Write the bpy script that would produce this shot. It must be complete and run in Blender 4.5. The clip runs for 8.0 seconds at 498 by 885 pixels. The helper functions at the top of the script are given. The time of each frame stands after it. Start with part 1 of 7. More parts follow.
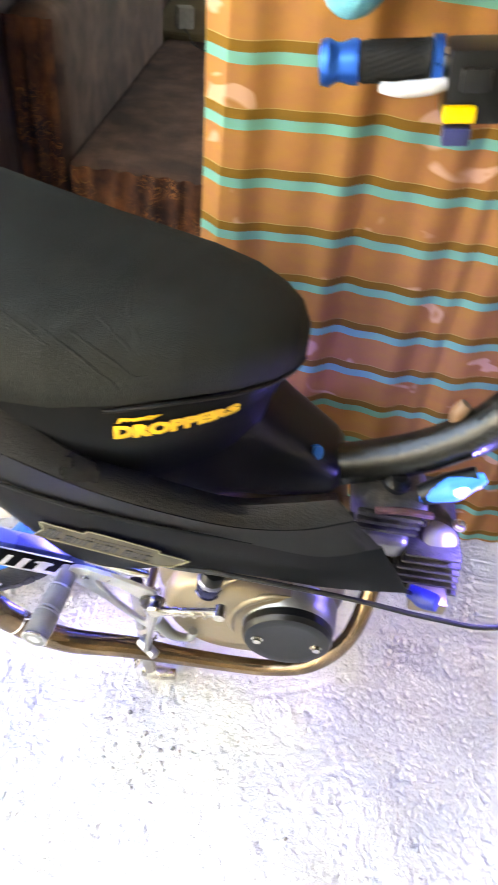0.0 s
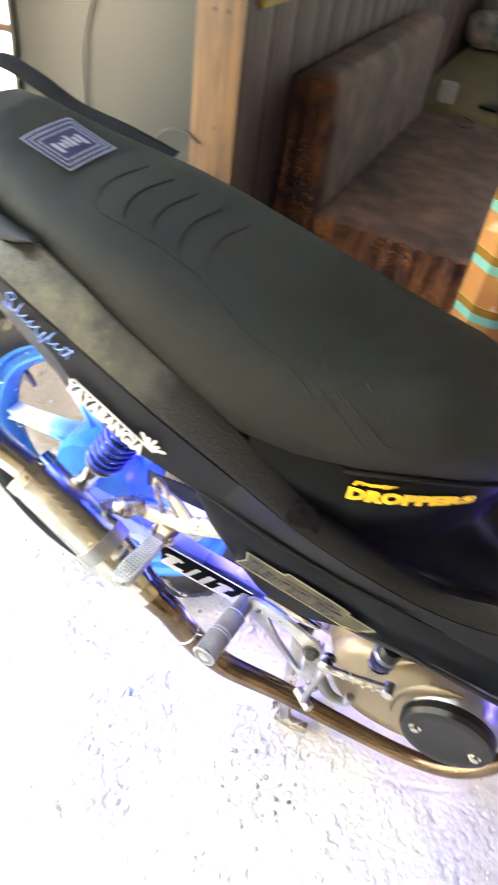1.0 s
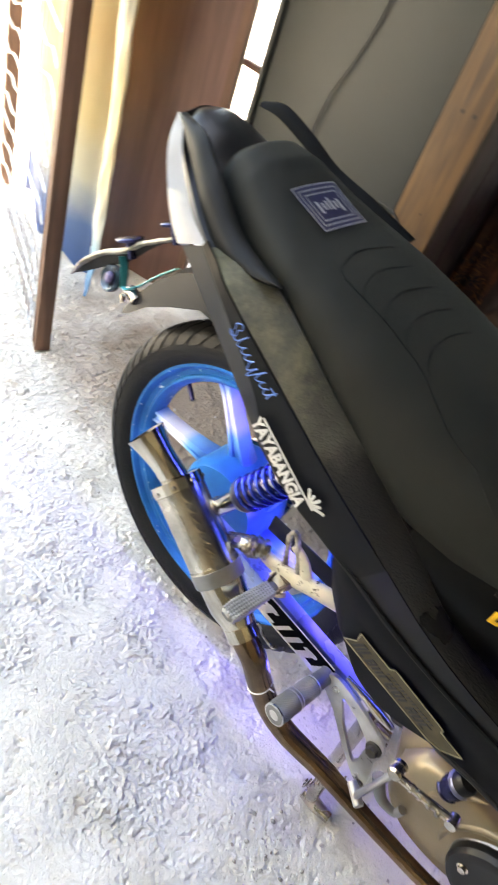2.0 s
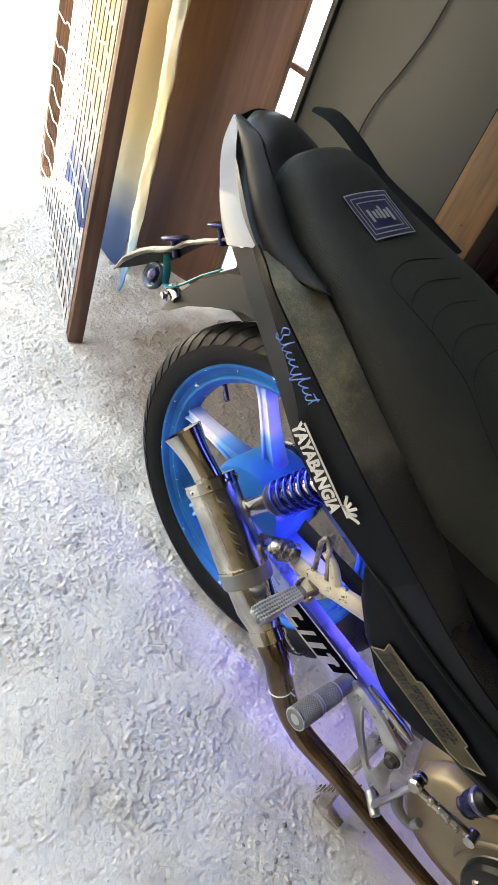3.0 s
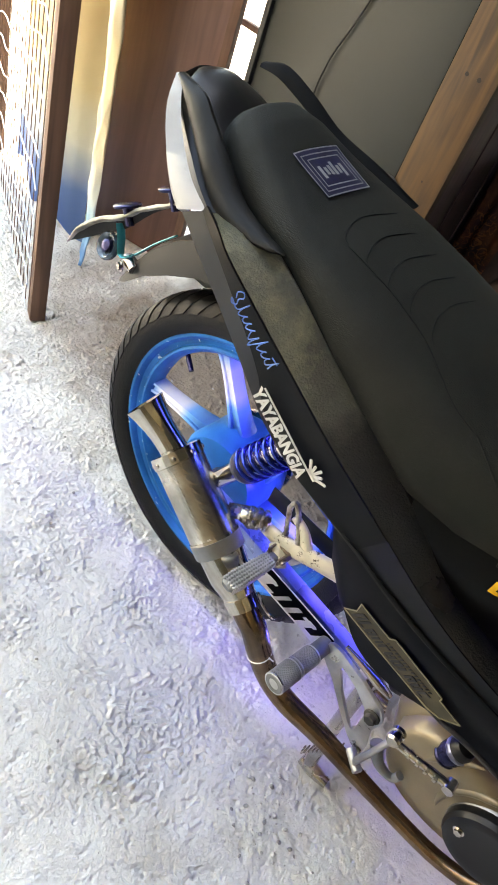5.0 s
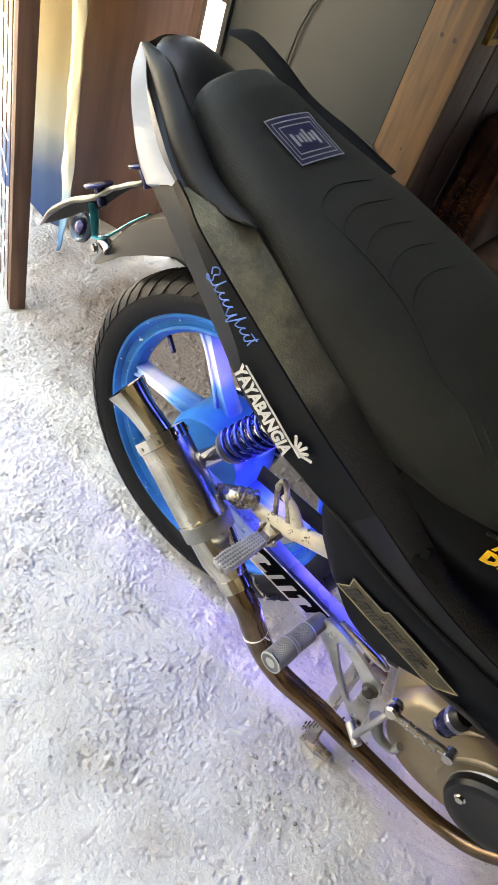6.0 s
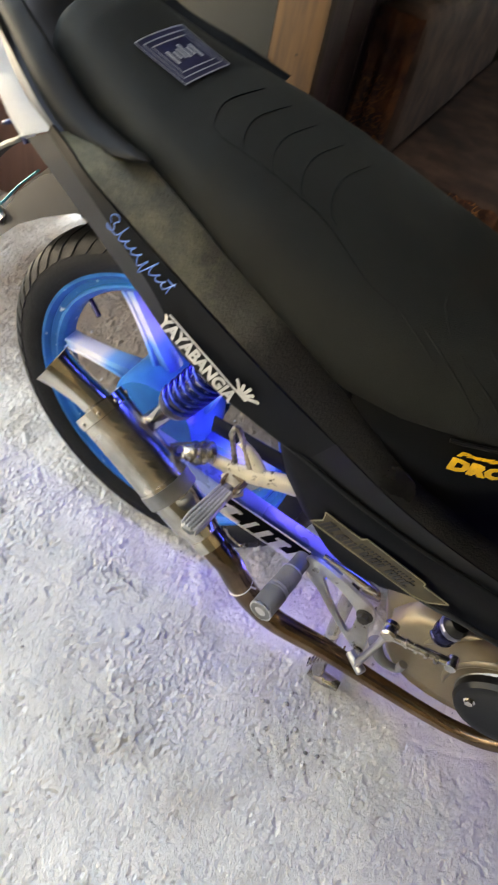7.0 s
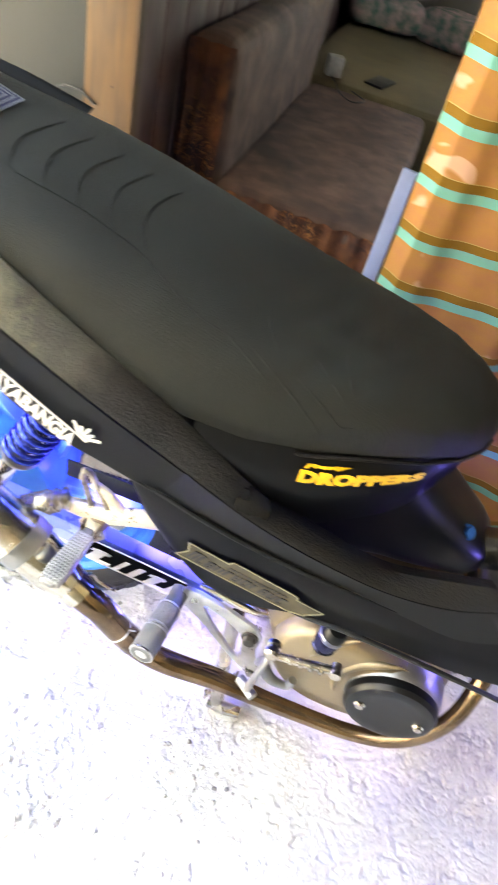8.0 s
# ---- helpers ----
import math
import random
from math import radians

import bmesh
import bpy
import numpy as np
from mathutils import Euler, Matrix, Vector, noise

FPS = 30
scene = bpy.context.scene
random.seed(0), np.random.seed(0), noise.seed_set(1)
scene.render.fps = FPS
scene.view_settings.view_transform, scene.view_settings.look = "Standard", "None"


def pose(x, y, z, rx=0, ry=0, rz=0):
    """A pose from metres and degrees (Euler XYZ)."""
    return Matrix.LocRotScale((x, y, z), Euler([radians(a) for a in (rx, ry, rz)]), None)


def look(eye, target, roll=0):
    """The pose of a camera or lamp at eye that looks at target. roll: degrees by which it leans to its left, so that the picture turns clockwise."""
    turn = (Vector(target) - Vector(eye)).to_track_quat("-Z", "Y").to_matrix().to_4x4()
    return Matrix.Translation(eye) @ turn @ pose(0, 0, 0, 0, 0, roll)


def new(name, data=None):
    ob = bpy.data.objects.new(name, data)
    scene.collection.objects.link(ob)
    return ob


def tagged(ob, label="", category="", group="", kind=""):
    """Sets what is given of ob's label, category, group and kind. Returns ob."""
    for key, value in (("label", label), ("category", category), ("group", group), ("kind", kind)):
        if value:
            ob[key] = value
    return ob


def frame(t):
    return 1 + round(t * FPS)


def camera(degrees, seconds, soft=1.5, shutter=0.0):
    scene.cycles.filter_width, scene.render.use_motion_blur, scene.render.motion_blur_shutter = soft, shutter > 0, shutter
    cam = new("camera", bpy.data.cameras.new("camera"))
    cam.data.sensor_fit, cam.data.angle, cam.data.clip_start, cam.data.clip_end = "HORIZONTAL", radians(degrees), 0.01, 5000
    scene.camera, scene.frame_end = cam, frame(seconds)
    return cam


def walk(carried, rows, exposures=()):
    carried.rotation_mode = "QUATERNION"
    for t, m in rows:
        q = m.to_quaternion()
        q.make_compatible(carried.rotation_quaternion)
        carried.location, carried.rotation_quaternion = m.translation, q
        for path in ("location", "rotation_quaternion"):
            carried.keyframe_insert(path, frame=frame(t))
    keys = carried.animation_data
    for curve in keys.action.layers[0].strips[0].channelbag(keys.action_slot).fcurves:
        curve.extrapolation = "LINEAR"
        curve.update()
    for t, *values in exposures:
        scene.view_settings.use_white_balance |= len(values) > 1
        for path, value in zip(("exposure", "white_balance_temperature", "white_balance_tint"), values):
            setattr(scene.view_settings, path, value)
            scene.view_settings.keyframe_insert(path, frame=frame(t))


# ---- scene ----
cam = camera(41.6, 8.0, 1.5, 0.5)
PATH = [
    (0, (0.525, -0.571, 1.071), (0.483, 0.825, -0.36), 7.5),
    (0.2, (0.491, -0.575, 1.076), (0.404, 0.684, -0.207), 8.32),
    (0.5, (0.476, -0.582, 1.083), (0.216, 0.818, -0.322), 8.3),
    (0.7, (0.458, -0.587, 1.086), (0.149, 0.663, -0.172), 8.86),
    (1, (0.43, -0.598, 1.09), (-0.045, 0.763, -0.296), 9.8),
    (1.2, (0.418, -0.607, 1.094), (-0.086, 0.606, -0.137), 10.46),
    (1.5, (0.382, -0.632, 1.1), (-0.244, 0.753, -0.2), 14.7),
    (1.7, (0.352, -0.646, 1.095), (-0.244, 0.567, -0.094), 18.18),
    (2, (0.326, -0.666, 1.089), (-0.355, 0.666, -0.239), 23.7),
    (2.2, (0.317, -0.679, 1.089), (-0.340, 0.496, -0.105), 24.62),
    (3.3, (0.308, -0.684, 1.084), (-0.329, 0.485, -0.128), 25.86),
    (3.5, (0.311, -0.681, 1.084), (-0.384, 0.623, -0.264), 25.5),
    (4, (0.318, -0.674, 1.085), (-0.342, 0.643, -0.268), 25.2),
    (4.5, (0.321, -0.67, 1.084), (-0.315, 0.648, -0.28), 24.9),
    (4.7, (0.320, -0.669, 1.083), (-0.248, 0.510, -0.152), 24.99),
    (5.8, (0.327, -0.656, 1.076), (-0.183, 0.524, -0.183), 24.15),
    (6, (0.327, -0.653, 1.075), (-0.241, 0.644, -0.337), 23.4),
    (6.2, (0.332, -0.648, 1.077), (-0.184, 0.512, -0.199), 22.37),
    (6.5, (0.336, -0.637, 1.073), (-0.24, 0.586, -0.401), 19.0),
    (6.8, (0.333, -0.616, 1.060), (-0.068, 0.497, -0.296), 15.98),
    (7, (0.333, -0.617, 1.055), (-0.065, 0.652, -0.439), 16.6),
    (7.2, (0.333, -0.617, 1.059), (-0.005, 0.598, -0.225), 15.05),
    (7.5, (0.339, -0.607, 1.067), (0.02, 0.819, -0.299), 15.9),
    (7.7, (0.348, -0.600, 1.063), (0.117, 0.693, -0.168), 16.61),
    (8, (0.365, -0.587, 1.058), (0.238, 0.857, -0.32), 17.5),
]
walk(cam, [(t, look(eye, target, roll)) for t, eye, target, roll in PATH], [(t, e + 0.48, k + 220, g) for t, e, k, g in ((0, 4.70, 9600, 8), (0.5, 4.76, 9600, 8), (1, 4.72, 9600, 9), (2, 3.62, 9400, 10), (3.5, 3.17, 9400, 9), (4.5, 3.30, 9400, 9), (6, 3.48, 9600, 10), (6.5, 3.55, 9700, 10), (7, 3.20, 10000, 10), (7.5, 4.1, 10000, 9), (8, 4.7, 9900, 8))])

# ---------------------------------------------------------------- light
def setup_world():
    w = bpy.data.worlds.new("daylight")
    scene.world = w
    w.use_nodes = True
    nt = w.node_tree
    bg = nt.nodes["Background"]
    sky = nt.nodes.new("ShaderNodeTexSky")
    sky.sky_type = "NISHITA"
    sky.sun_disc = False
    sky.sun_elevation = radians(64)
    sky.sun_rotation = radians(39)
    nt.links.new(sky.outputs[0], bg.inputs[0])
    bg.inputs[1].default_value = SKY


# edge of the unseen roof, set by how daylight should fall off
ROOF_X = -0.48
SKY, SUN = 0.15, 2.6
setup_world()
sun = new("sun", bpy.data.lights.new("sun", "SUN"))
sun.data.energy, sun.data.angle, sun.data.color = SUN, radians(0.6), (1.0, 0.96, 0.9)
sun.matrix_world = look((2.4, 3.0, 8.0), (0, 0, 0))


# ---------------------------------------------------------------- materials
def mat(name, color, rough=0.5, metal=0.0, vary=0.12, scale=12.0, bump=0.1, bscale=120.0, color2=None, coat=0.0, stain=0.0, rvary=0.1, spec=0.5):
    m = bpy.data.materials.new(name)
    m.use_nodes = True
    nt = m.node_tree
    N, L = nt.nodes, nt.links
    b = N["Principled BSDF"]
    tc = N.new("ShaderNodeTexCoord")
    n1 = N.new("ShaderNodeTexNoise")
    n1.inputs["Scale"].default_value, n1.inputs["Detail"].default_value = scale, 6
    L.new(tc.outputs["Object"], n1.inputs["Vector"])
    ramp = N.new("ShaderNodeValToRGB")
    c2 = color2 or tuple(c * (1 - vary) for c in color)
    ramp.color_ramp.elements[0].position, ramp.color_ramp.elements[1].position = 0.35, 0.68
    ramp.color_ramp.elements[0].color, ramp.color_ramp.elements[1].color = (*c2, 1), (*[min(1, c * (1 + vary * 0.5)) for c in color], 1)
    L.new(n1.outputs["Fac"], ramp.inputs["Fac"])
    n2 = N.new("ShaderNodeTexNoise")
    n2.inputs["Scale"].default_value, n2.inputs["Detail"].default_value = bscale, 4
    L.new(tc.outputs["Object"], n2.inputs["Vector"])
    out = ramp.outputs["Color"]
    if stain:
        n3 = N.new("ShaderNodeTexNoise")
        n3.inputs["Scale"].default_value, n3.inputs["Detail"].default_value = scale * 0.35, 8
        L.new(tc.outputs["Object"], n3.inputs["Vector"])
        r3 = N.new("ShaderNodeMapRange")
        r3.inputs["From Min"].default_value, r3.inputs["From Max"].default_value = 0.48, 0.66
        L.new(n3.outputs["Fac"], r3.inputs["Value"])
        mx = N.new("ShaderNodeMix")
        mx.data_type = "RGBA"
        mx.inputs["B"].default_value = (*[c * (1 - stain) for c in c2], 1)
        L.new(r3.outputs["Result"], mx.inputs["Factor"])
        L.new(out, mx.inputs["A"])
        out = mx.outputs["Result"]
    L.new(out, b.inputs["Base Color"])
    rr = N.new("ShaderNodeMapRange")
    rr.inputs["To Min"].default_value, rr.inputs["To Max"].default_value = max(0.02, rough - rvary), min(1, rough + rvary)
    L.new(n1.outputs["Fac"], rr.inputs["Value"])
    L.new(rr.outputs["Result"], b.inputs["Roughness"])
    b.inputs["Metallic"].default_value = metal
    b.inputs["Specular IOR Level"].default_value = spec
    b.inputs["Coat Weight"].default_value = coat
    if bump:
        bp = N.new("ShaderNodeBump")
        bp.inputs["Strength"].default_value, bp.inputs["Distance"].default_value = bump, 0.004
        L.new(n2.outputs["Fac"], bp.inputs["Height"])
        L.new(bp.outputs["Normal"], b.inputs["Normal"])
    return m


def wood(name, light, dark, rough=0.6, along="z", grain=26.0, bump=0.15):
    m = mat(name, light, rough, bump=0)
    nt = m.node_tree
    N, L = nt.nodes, nt.links
    b = N["Principled BSDF"]
    tc = N.new("ShaderNodeTexCoord")
    mp = N.new("ShaderNodeMapping")
    st = {"x": (0.07, 1, 1), "y": (1, 0.07, 1), "z": (1, 1, 0.07)}[along]
    mp.inputs["Scale"].default_value = [v * grain for v in st]
    L.new(tc.outputs["Object"], mp.inputs["Vector"])
    n = N.new("ShaderNodeTexNoise")
    n.inputs["Scale"].default_value, n.inputs["Detail"].default_value, n.inputs["Distortion"].default_value = 1.6, 8, 0.6
    L.new(mp.outputs[0], n.inputs["Vector"])
    big = N.new("ShaderNodeTexNoise")
    big.inputs["Scale"].default_value, big.inputs["Detail"].default_value = 4.0, 5
    L.new(tc.outputs["Object"], big.inputs["Vector"])
    add = N.new("ShaderNodeMath")
    add.operation = "MULTIPLY_ADD"
    add.inputs[1].default_value = 0.45
    L.new(big.outputs["Fac"], add.inputs[0])
    L.new(n.outputs["Fac"], add.inputs[2])
    r = N.new("ShaderNodeValToRGB")
    r.color_ramp.elements[0].position, r.color_ramp.elements[1].position = 0.52, 0.86
    r.color_ramp.elements[0].color, r.color_ramp.elements[1].color = (*dark, 1), (*light, 1)
    L.new(add.outputs[0], r.inputs["Fac"])
    L.new(r.outputs["Color"], b.inputs["Base Color"])
    bp = N.new("ShaderNodeBump")
    bp.inputs["Strength"].default_value, bp.inputs["Distance"].default_value = bump, 0.003
    L.new(n.outputs["Fac"], bp.inputs["Height"])
    L.new(bp.outputs["Normal"], b.inputs["Normal"])
    return m


def glow(name, color, strength):
    m = bpy.data.materials.new(name)
    m.use_nodes = True
    b = m.node_tree.nodes["Principled BSDF"]
    b.inputs["Base Color"].default_value = (*color, 1)
    b.inputs["Emission Color"].default_value = (*color, 1)
    b.inputs["Emission Strength"].default_value = strength
    return m


def concrete_mat():
    m = mat("rough_concrete", (0.80, 0.785, 0.735), 0.95, vary=0.14, scale=5.0, bump=0.0, stain=0.10)
    nt = m.node_tree
    N, L = nt.nodes, nt.links
    b = N["Principled BSDF"]
    b.inputs["Specular IOR Level"].default_value = 0.2
    tc = N.new("ShaderNodeTexCoord")
    height = None
    for sc, w, det in ((130.0, 0.45, 7), (340.0, 0.36, 4), (800.0, 0.20, 2)):
        n = N.new("ShaderNodeTexNoise")
        n.inputs["Scale"].default_value, n.inputs["Detail"].default_value, n.inputs["Roughness"].default_value = sc, det, 0.62
        L.new(tc.outputs["Object"], n.inputs["Vector"])
        mu = N.new("ShaderNodeMath")
        mu.operation = "MULTIPLY_ADD"
        mu.inputs[1].default_value, mu.inputs[2].default_value = w, 0.0
        L.new(n.outputs["Fac"], mu.inputs[0])
        if height:
            L.new(height, mu.inputs[2])
        height = mu.outputs[0]
    base = b.inputs["Base Color"].links[0].from_socket
    for sc, lo, hi, col, amount in ((330.0, 0.60, 0.74, (0.36, 0.345, 0.32), 0.5), (60.0, 0.66, 0.73, (0.30, 0.285, 0.25), 0.55), (7.0, 0.55, 0.75, (0.50, 0.45, 0.36), 0.5)):
        n = N.new("ShaderNodeTexNoise")
        n.inputs["Scale"].default_value, n.inputs["Detail"].default_value = sc, 5
        L.new(tc.outputs["Object"], n.inputs["Vector"])
        mr = N.new("ShaderNodeMapRange")
        mr.inputs["From Min"].default_value, mr.inputs["From Max"].default_value, mr.inputs["To Max"].default_value = lo, hi, amount
        L.new(n.outputs["Fac"], mr.inputs["Value"])
        mx = N.new("ShaderNodeMix")
        mx.data_type = "RGBA"
        mx.inputs["B"].default_value = (*col, 1)
        L.new(mr.outputs["Result"], mx.inputs["Factor"])
        L.new(base, mx.inputs["A"])
        base = mx.outputs["Result"]
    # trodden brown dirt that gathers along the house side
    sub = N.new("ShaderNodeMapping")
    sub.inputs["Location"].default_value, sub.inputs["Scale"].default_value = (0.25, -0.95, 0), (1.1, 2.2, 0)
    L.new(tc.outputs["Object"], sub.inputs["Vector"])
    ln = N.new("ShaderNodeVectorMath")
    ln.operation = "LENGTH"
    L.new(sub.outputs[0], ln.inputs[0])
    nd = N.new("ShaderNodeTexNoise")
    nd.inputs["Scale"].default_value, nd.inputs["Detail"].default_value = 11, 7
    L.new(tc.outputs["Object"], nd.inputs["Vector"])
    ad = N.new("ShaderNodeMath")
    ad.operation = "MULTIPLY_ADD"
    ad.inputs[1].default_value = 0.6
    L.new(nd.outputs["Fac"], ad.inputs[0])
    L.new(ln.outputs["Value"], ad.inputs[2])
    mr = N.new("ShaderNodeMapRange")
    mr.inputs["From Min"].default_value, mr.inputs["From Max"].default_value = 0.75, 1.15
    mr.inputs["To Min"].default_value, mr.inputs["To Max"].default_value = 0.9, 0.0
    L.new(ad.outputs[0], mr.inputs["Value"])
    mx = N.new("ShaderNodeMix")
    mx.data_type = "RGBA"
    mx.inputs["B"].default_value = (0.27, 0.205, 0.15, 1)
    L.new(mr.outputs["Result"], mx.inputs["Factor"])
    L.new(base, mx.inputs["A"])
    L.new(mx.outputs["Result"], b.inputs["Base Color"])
    bp = N.new("ShaderNodeBump")
    bp.inputs["Strength"].default_value, bp.inputs["Distance"].default_value = 0.9, 0.007
    L.new(height, bp.inputs["Height"])
    L.new(bp.outputs["Normal"], b.inputs["Normal"])
    return m


def tarp_mat():
    """Printed plastic sheet: ochre at the top, pale in the middle, blue at the foot."""
    m = mat("printed_tarpaulin", (0.8, 0.6, 0.25), 0.4, bump=0.15, bscale=30)
    nt = m.node_tree
    N, L = nt.nodes, nt.links
    b = N["Principled BSDF"]
    tc = N.new("ShaderNodeTexCoord")
    sp = N.new("ShaderNodeSeparateXYZ")
    L.new(tc.outputs["Object"], sp.inputs[0])
    n = N.new("ShaderNodeTexNoise")
    n.inputs["Scale"].default_value = 9
    L.new(tc.outputs["Object"], n.inputs["Vector"])
    ad = N.new("ShaderNodeMath")
    ad.operation = "MULTIPLY_ADD"
    ad.inputs[1].default_value = 0.12
    L.new(n.outputs["Fac"], ad.inputs[0])
    L.new(sp.outputs["Z"], ad.inputs[2])
    r = N.new("ShaderNodeValToRGB")
    el = r.color_ramp.elements
    el[0].position, el[0].color = 0.02, (0.05, 0.13, 0.33, 1)
    el[1].position, el[1].color = 0.95, (0.42, 0.33, 0.17, 1)
    for p, c in ((0.2, (0.09, 0.17, 0.34, 1)), (0.34, (0.50, 0.50, 0.42, 1)), (0.5, (0.52, 0.43, 0.24, 1)), (0.7, (0.48, 0.35, 0.17, 1))):
        e = el.new(p)
        e.color = c
    L.new(ad.outputs[0], r.inputs["Fac"])
    L.new(r.outputs["Color"], b.inputs["Base Color"])
    b.inputs["Transmission Weight"].default_value = 0.0
    return m


def ramp_z(name, stops, rough=0.5):
    """A plastic sheet whose print changes with height."""
    m = mat(name, stops[-1][1], rough, bump=0.2, bscale=60)
    N, L = m.node_tree.nodes, m.node_tree.links
    tc, sp, n, ad, r = (N.new(k) for k in ("ShaderNodeTexCoord", "ShaderNodeSeparateXYZ", "ShaderNodeTexNoise", "ShaderNodeMath", "ShaderNodeValToRGB"))
    n.inputs["Scale"].default_value, n.inputs["Detail"].default_value = 26, 5
    ad.operation, ad.inputs[1].default_value = "MULTIPLY_ADD", 0.16
    el = r.color_ramp.elements
    el[0].position, el[0].color = stops[0][0], (*stops[0][1], 1)
    el[1].position, el[1].color = stops[-1][0], (*stops[-1][1], 1)
    for p, c in stops[1:-1]:
        el.new(p).color = (*c, 1)
    L.new(tc.outputs["Object"], sp.inputs[0])
    L.new(tc.outputs["Object"], n.inputs["Vector"])
    L.new(n.outputs["Fac"], ad.inputs[0])
    L.new(sp.outputs["Z"], ad.inputs[2])
    L.new(ad.outputs[0], r.inputs["Fac"])
    L.new(r.outputs["Color"], N["Principled BSDF"].inputs["Base Color"])
    return m


def curtain_mat():
    """Ochre cloth with a turquoise and a brown woven stripe every 72 mm, taken from the cloth's own height."""
    m = mat("striped_curtain_cloth", (0.55, 0.27, 0.09), 0.8, bump=0)
    nt = m.node_tree
    N, L = nt.nodes, nt.links
    b = N["Principled BSDF"]
    uv = N.new("ShaderNodeUVMap")
    sp = N.new("ShaderNodeSeparateXYZ")
    L.new(uv.outputs[0], sp.inputs[0])
    md = N.new("ShaderNodeMath")
    md.operation = "FRACT"
    L.new(sp.outputs["Y"], md.inputs[0])
    r = N.new("ShaderNodeValToRGB")
    r.color_ramp.interpolation = "CONSTANT"
    el = r.color_ramp.elements
    el[0].position, el[0].color = 0.0, (0.10, 0.265, 0.215, 1)
    el[1].position, el[1].color = 0.17, (0.15, 0.074, 0.012, 1)
    for p, c in ((0.33, (0.29, 0.20, 0.075, 1)), (0.345, (0.62, 0.30, 0.10, 1))):
        e = el.new(p)
        e.color = c
    L.new(md.outputs[0], r.inputs["Fac"])
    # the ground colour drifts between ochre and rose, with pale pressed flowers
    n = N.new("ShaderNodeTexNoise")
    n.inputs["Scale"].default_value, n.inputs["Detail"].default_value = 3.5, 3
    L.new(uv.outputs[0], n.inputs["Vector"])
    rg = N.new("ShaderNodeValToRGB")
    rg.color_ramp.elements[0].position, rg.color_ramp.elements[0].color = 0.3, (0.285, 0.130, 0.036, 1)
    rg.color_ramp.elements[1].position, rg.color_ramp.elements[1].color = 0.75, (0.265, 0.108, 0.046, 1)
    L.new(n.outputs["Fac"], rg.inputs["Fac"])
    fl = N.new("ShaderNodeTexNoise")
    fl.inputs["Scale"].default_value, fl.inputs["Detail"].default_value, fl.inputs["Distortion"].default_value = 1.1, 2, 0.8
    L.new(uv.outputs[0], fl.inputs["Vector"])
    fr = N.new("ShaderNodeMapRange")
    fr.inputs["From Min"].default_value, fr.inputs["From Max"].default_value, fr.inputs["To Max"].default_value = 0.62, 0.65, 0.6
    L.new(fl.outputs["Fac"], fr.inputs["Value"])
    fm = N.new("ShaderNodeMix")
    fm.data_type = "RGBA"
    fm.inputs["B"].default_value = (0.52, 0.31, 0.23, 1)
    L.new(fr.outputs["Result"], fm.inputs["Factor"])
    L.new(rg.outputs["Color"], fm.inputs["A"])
    gt = N.new("ShaderNodeMath")
    gt.operation = "GREATER_THAN"
    gt.inputs[1].default_value = 0.345
    L.new(md.outputs[0], gt.inputs[0])
    mx = N.new("ShaderNodeMix")
    mx.data_type = "RGBA"
    L.new(gt.outputs[0], mx.inputs["Factor"])
    L.new(r.outputs["Color"], mx.inputs["A"])
    L.new(fm.outputs["Result"], mx.inputs["B"])
    L.new(mx.outputs["Result"], b.inputs["Base Color"])
    wv = N.new("ShaderNodeTexNoise")
    wv.inputs["Scale"].default_value = 260
    tc = N.new("ShaderNodeTexCoord")
    L.new(tc.outputs["Object"], wv.inputs["Vector"])
    bp = N.new("ShaderNodeBump")
    bp.inputs["Strength"].default_value, bp.inputs["Distance"].default_value = 0.25, 0.002
    L.new(wv.outputs["Fac"], bp.inputs["Height"])
    L.new(bp.outputs["Normal"], b.inputs["Normal"])
    b.inputs["Specular IOR Level"].default_value = 0.08
    return m


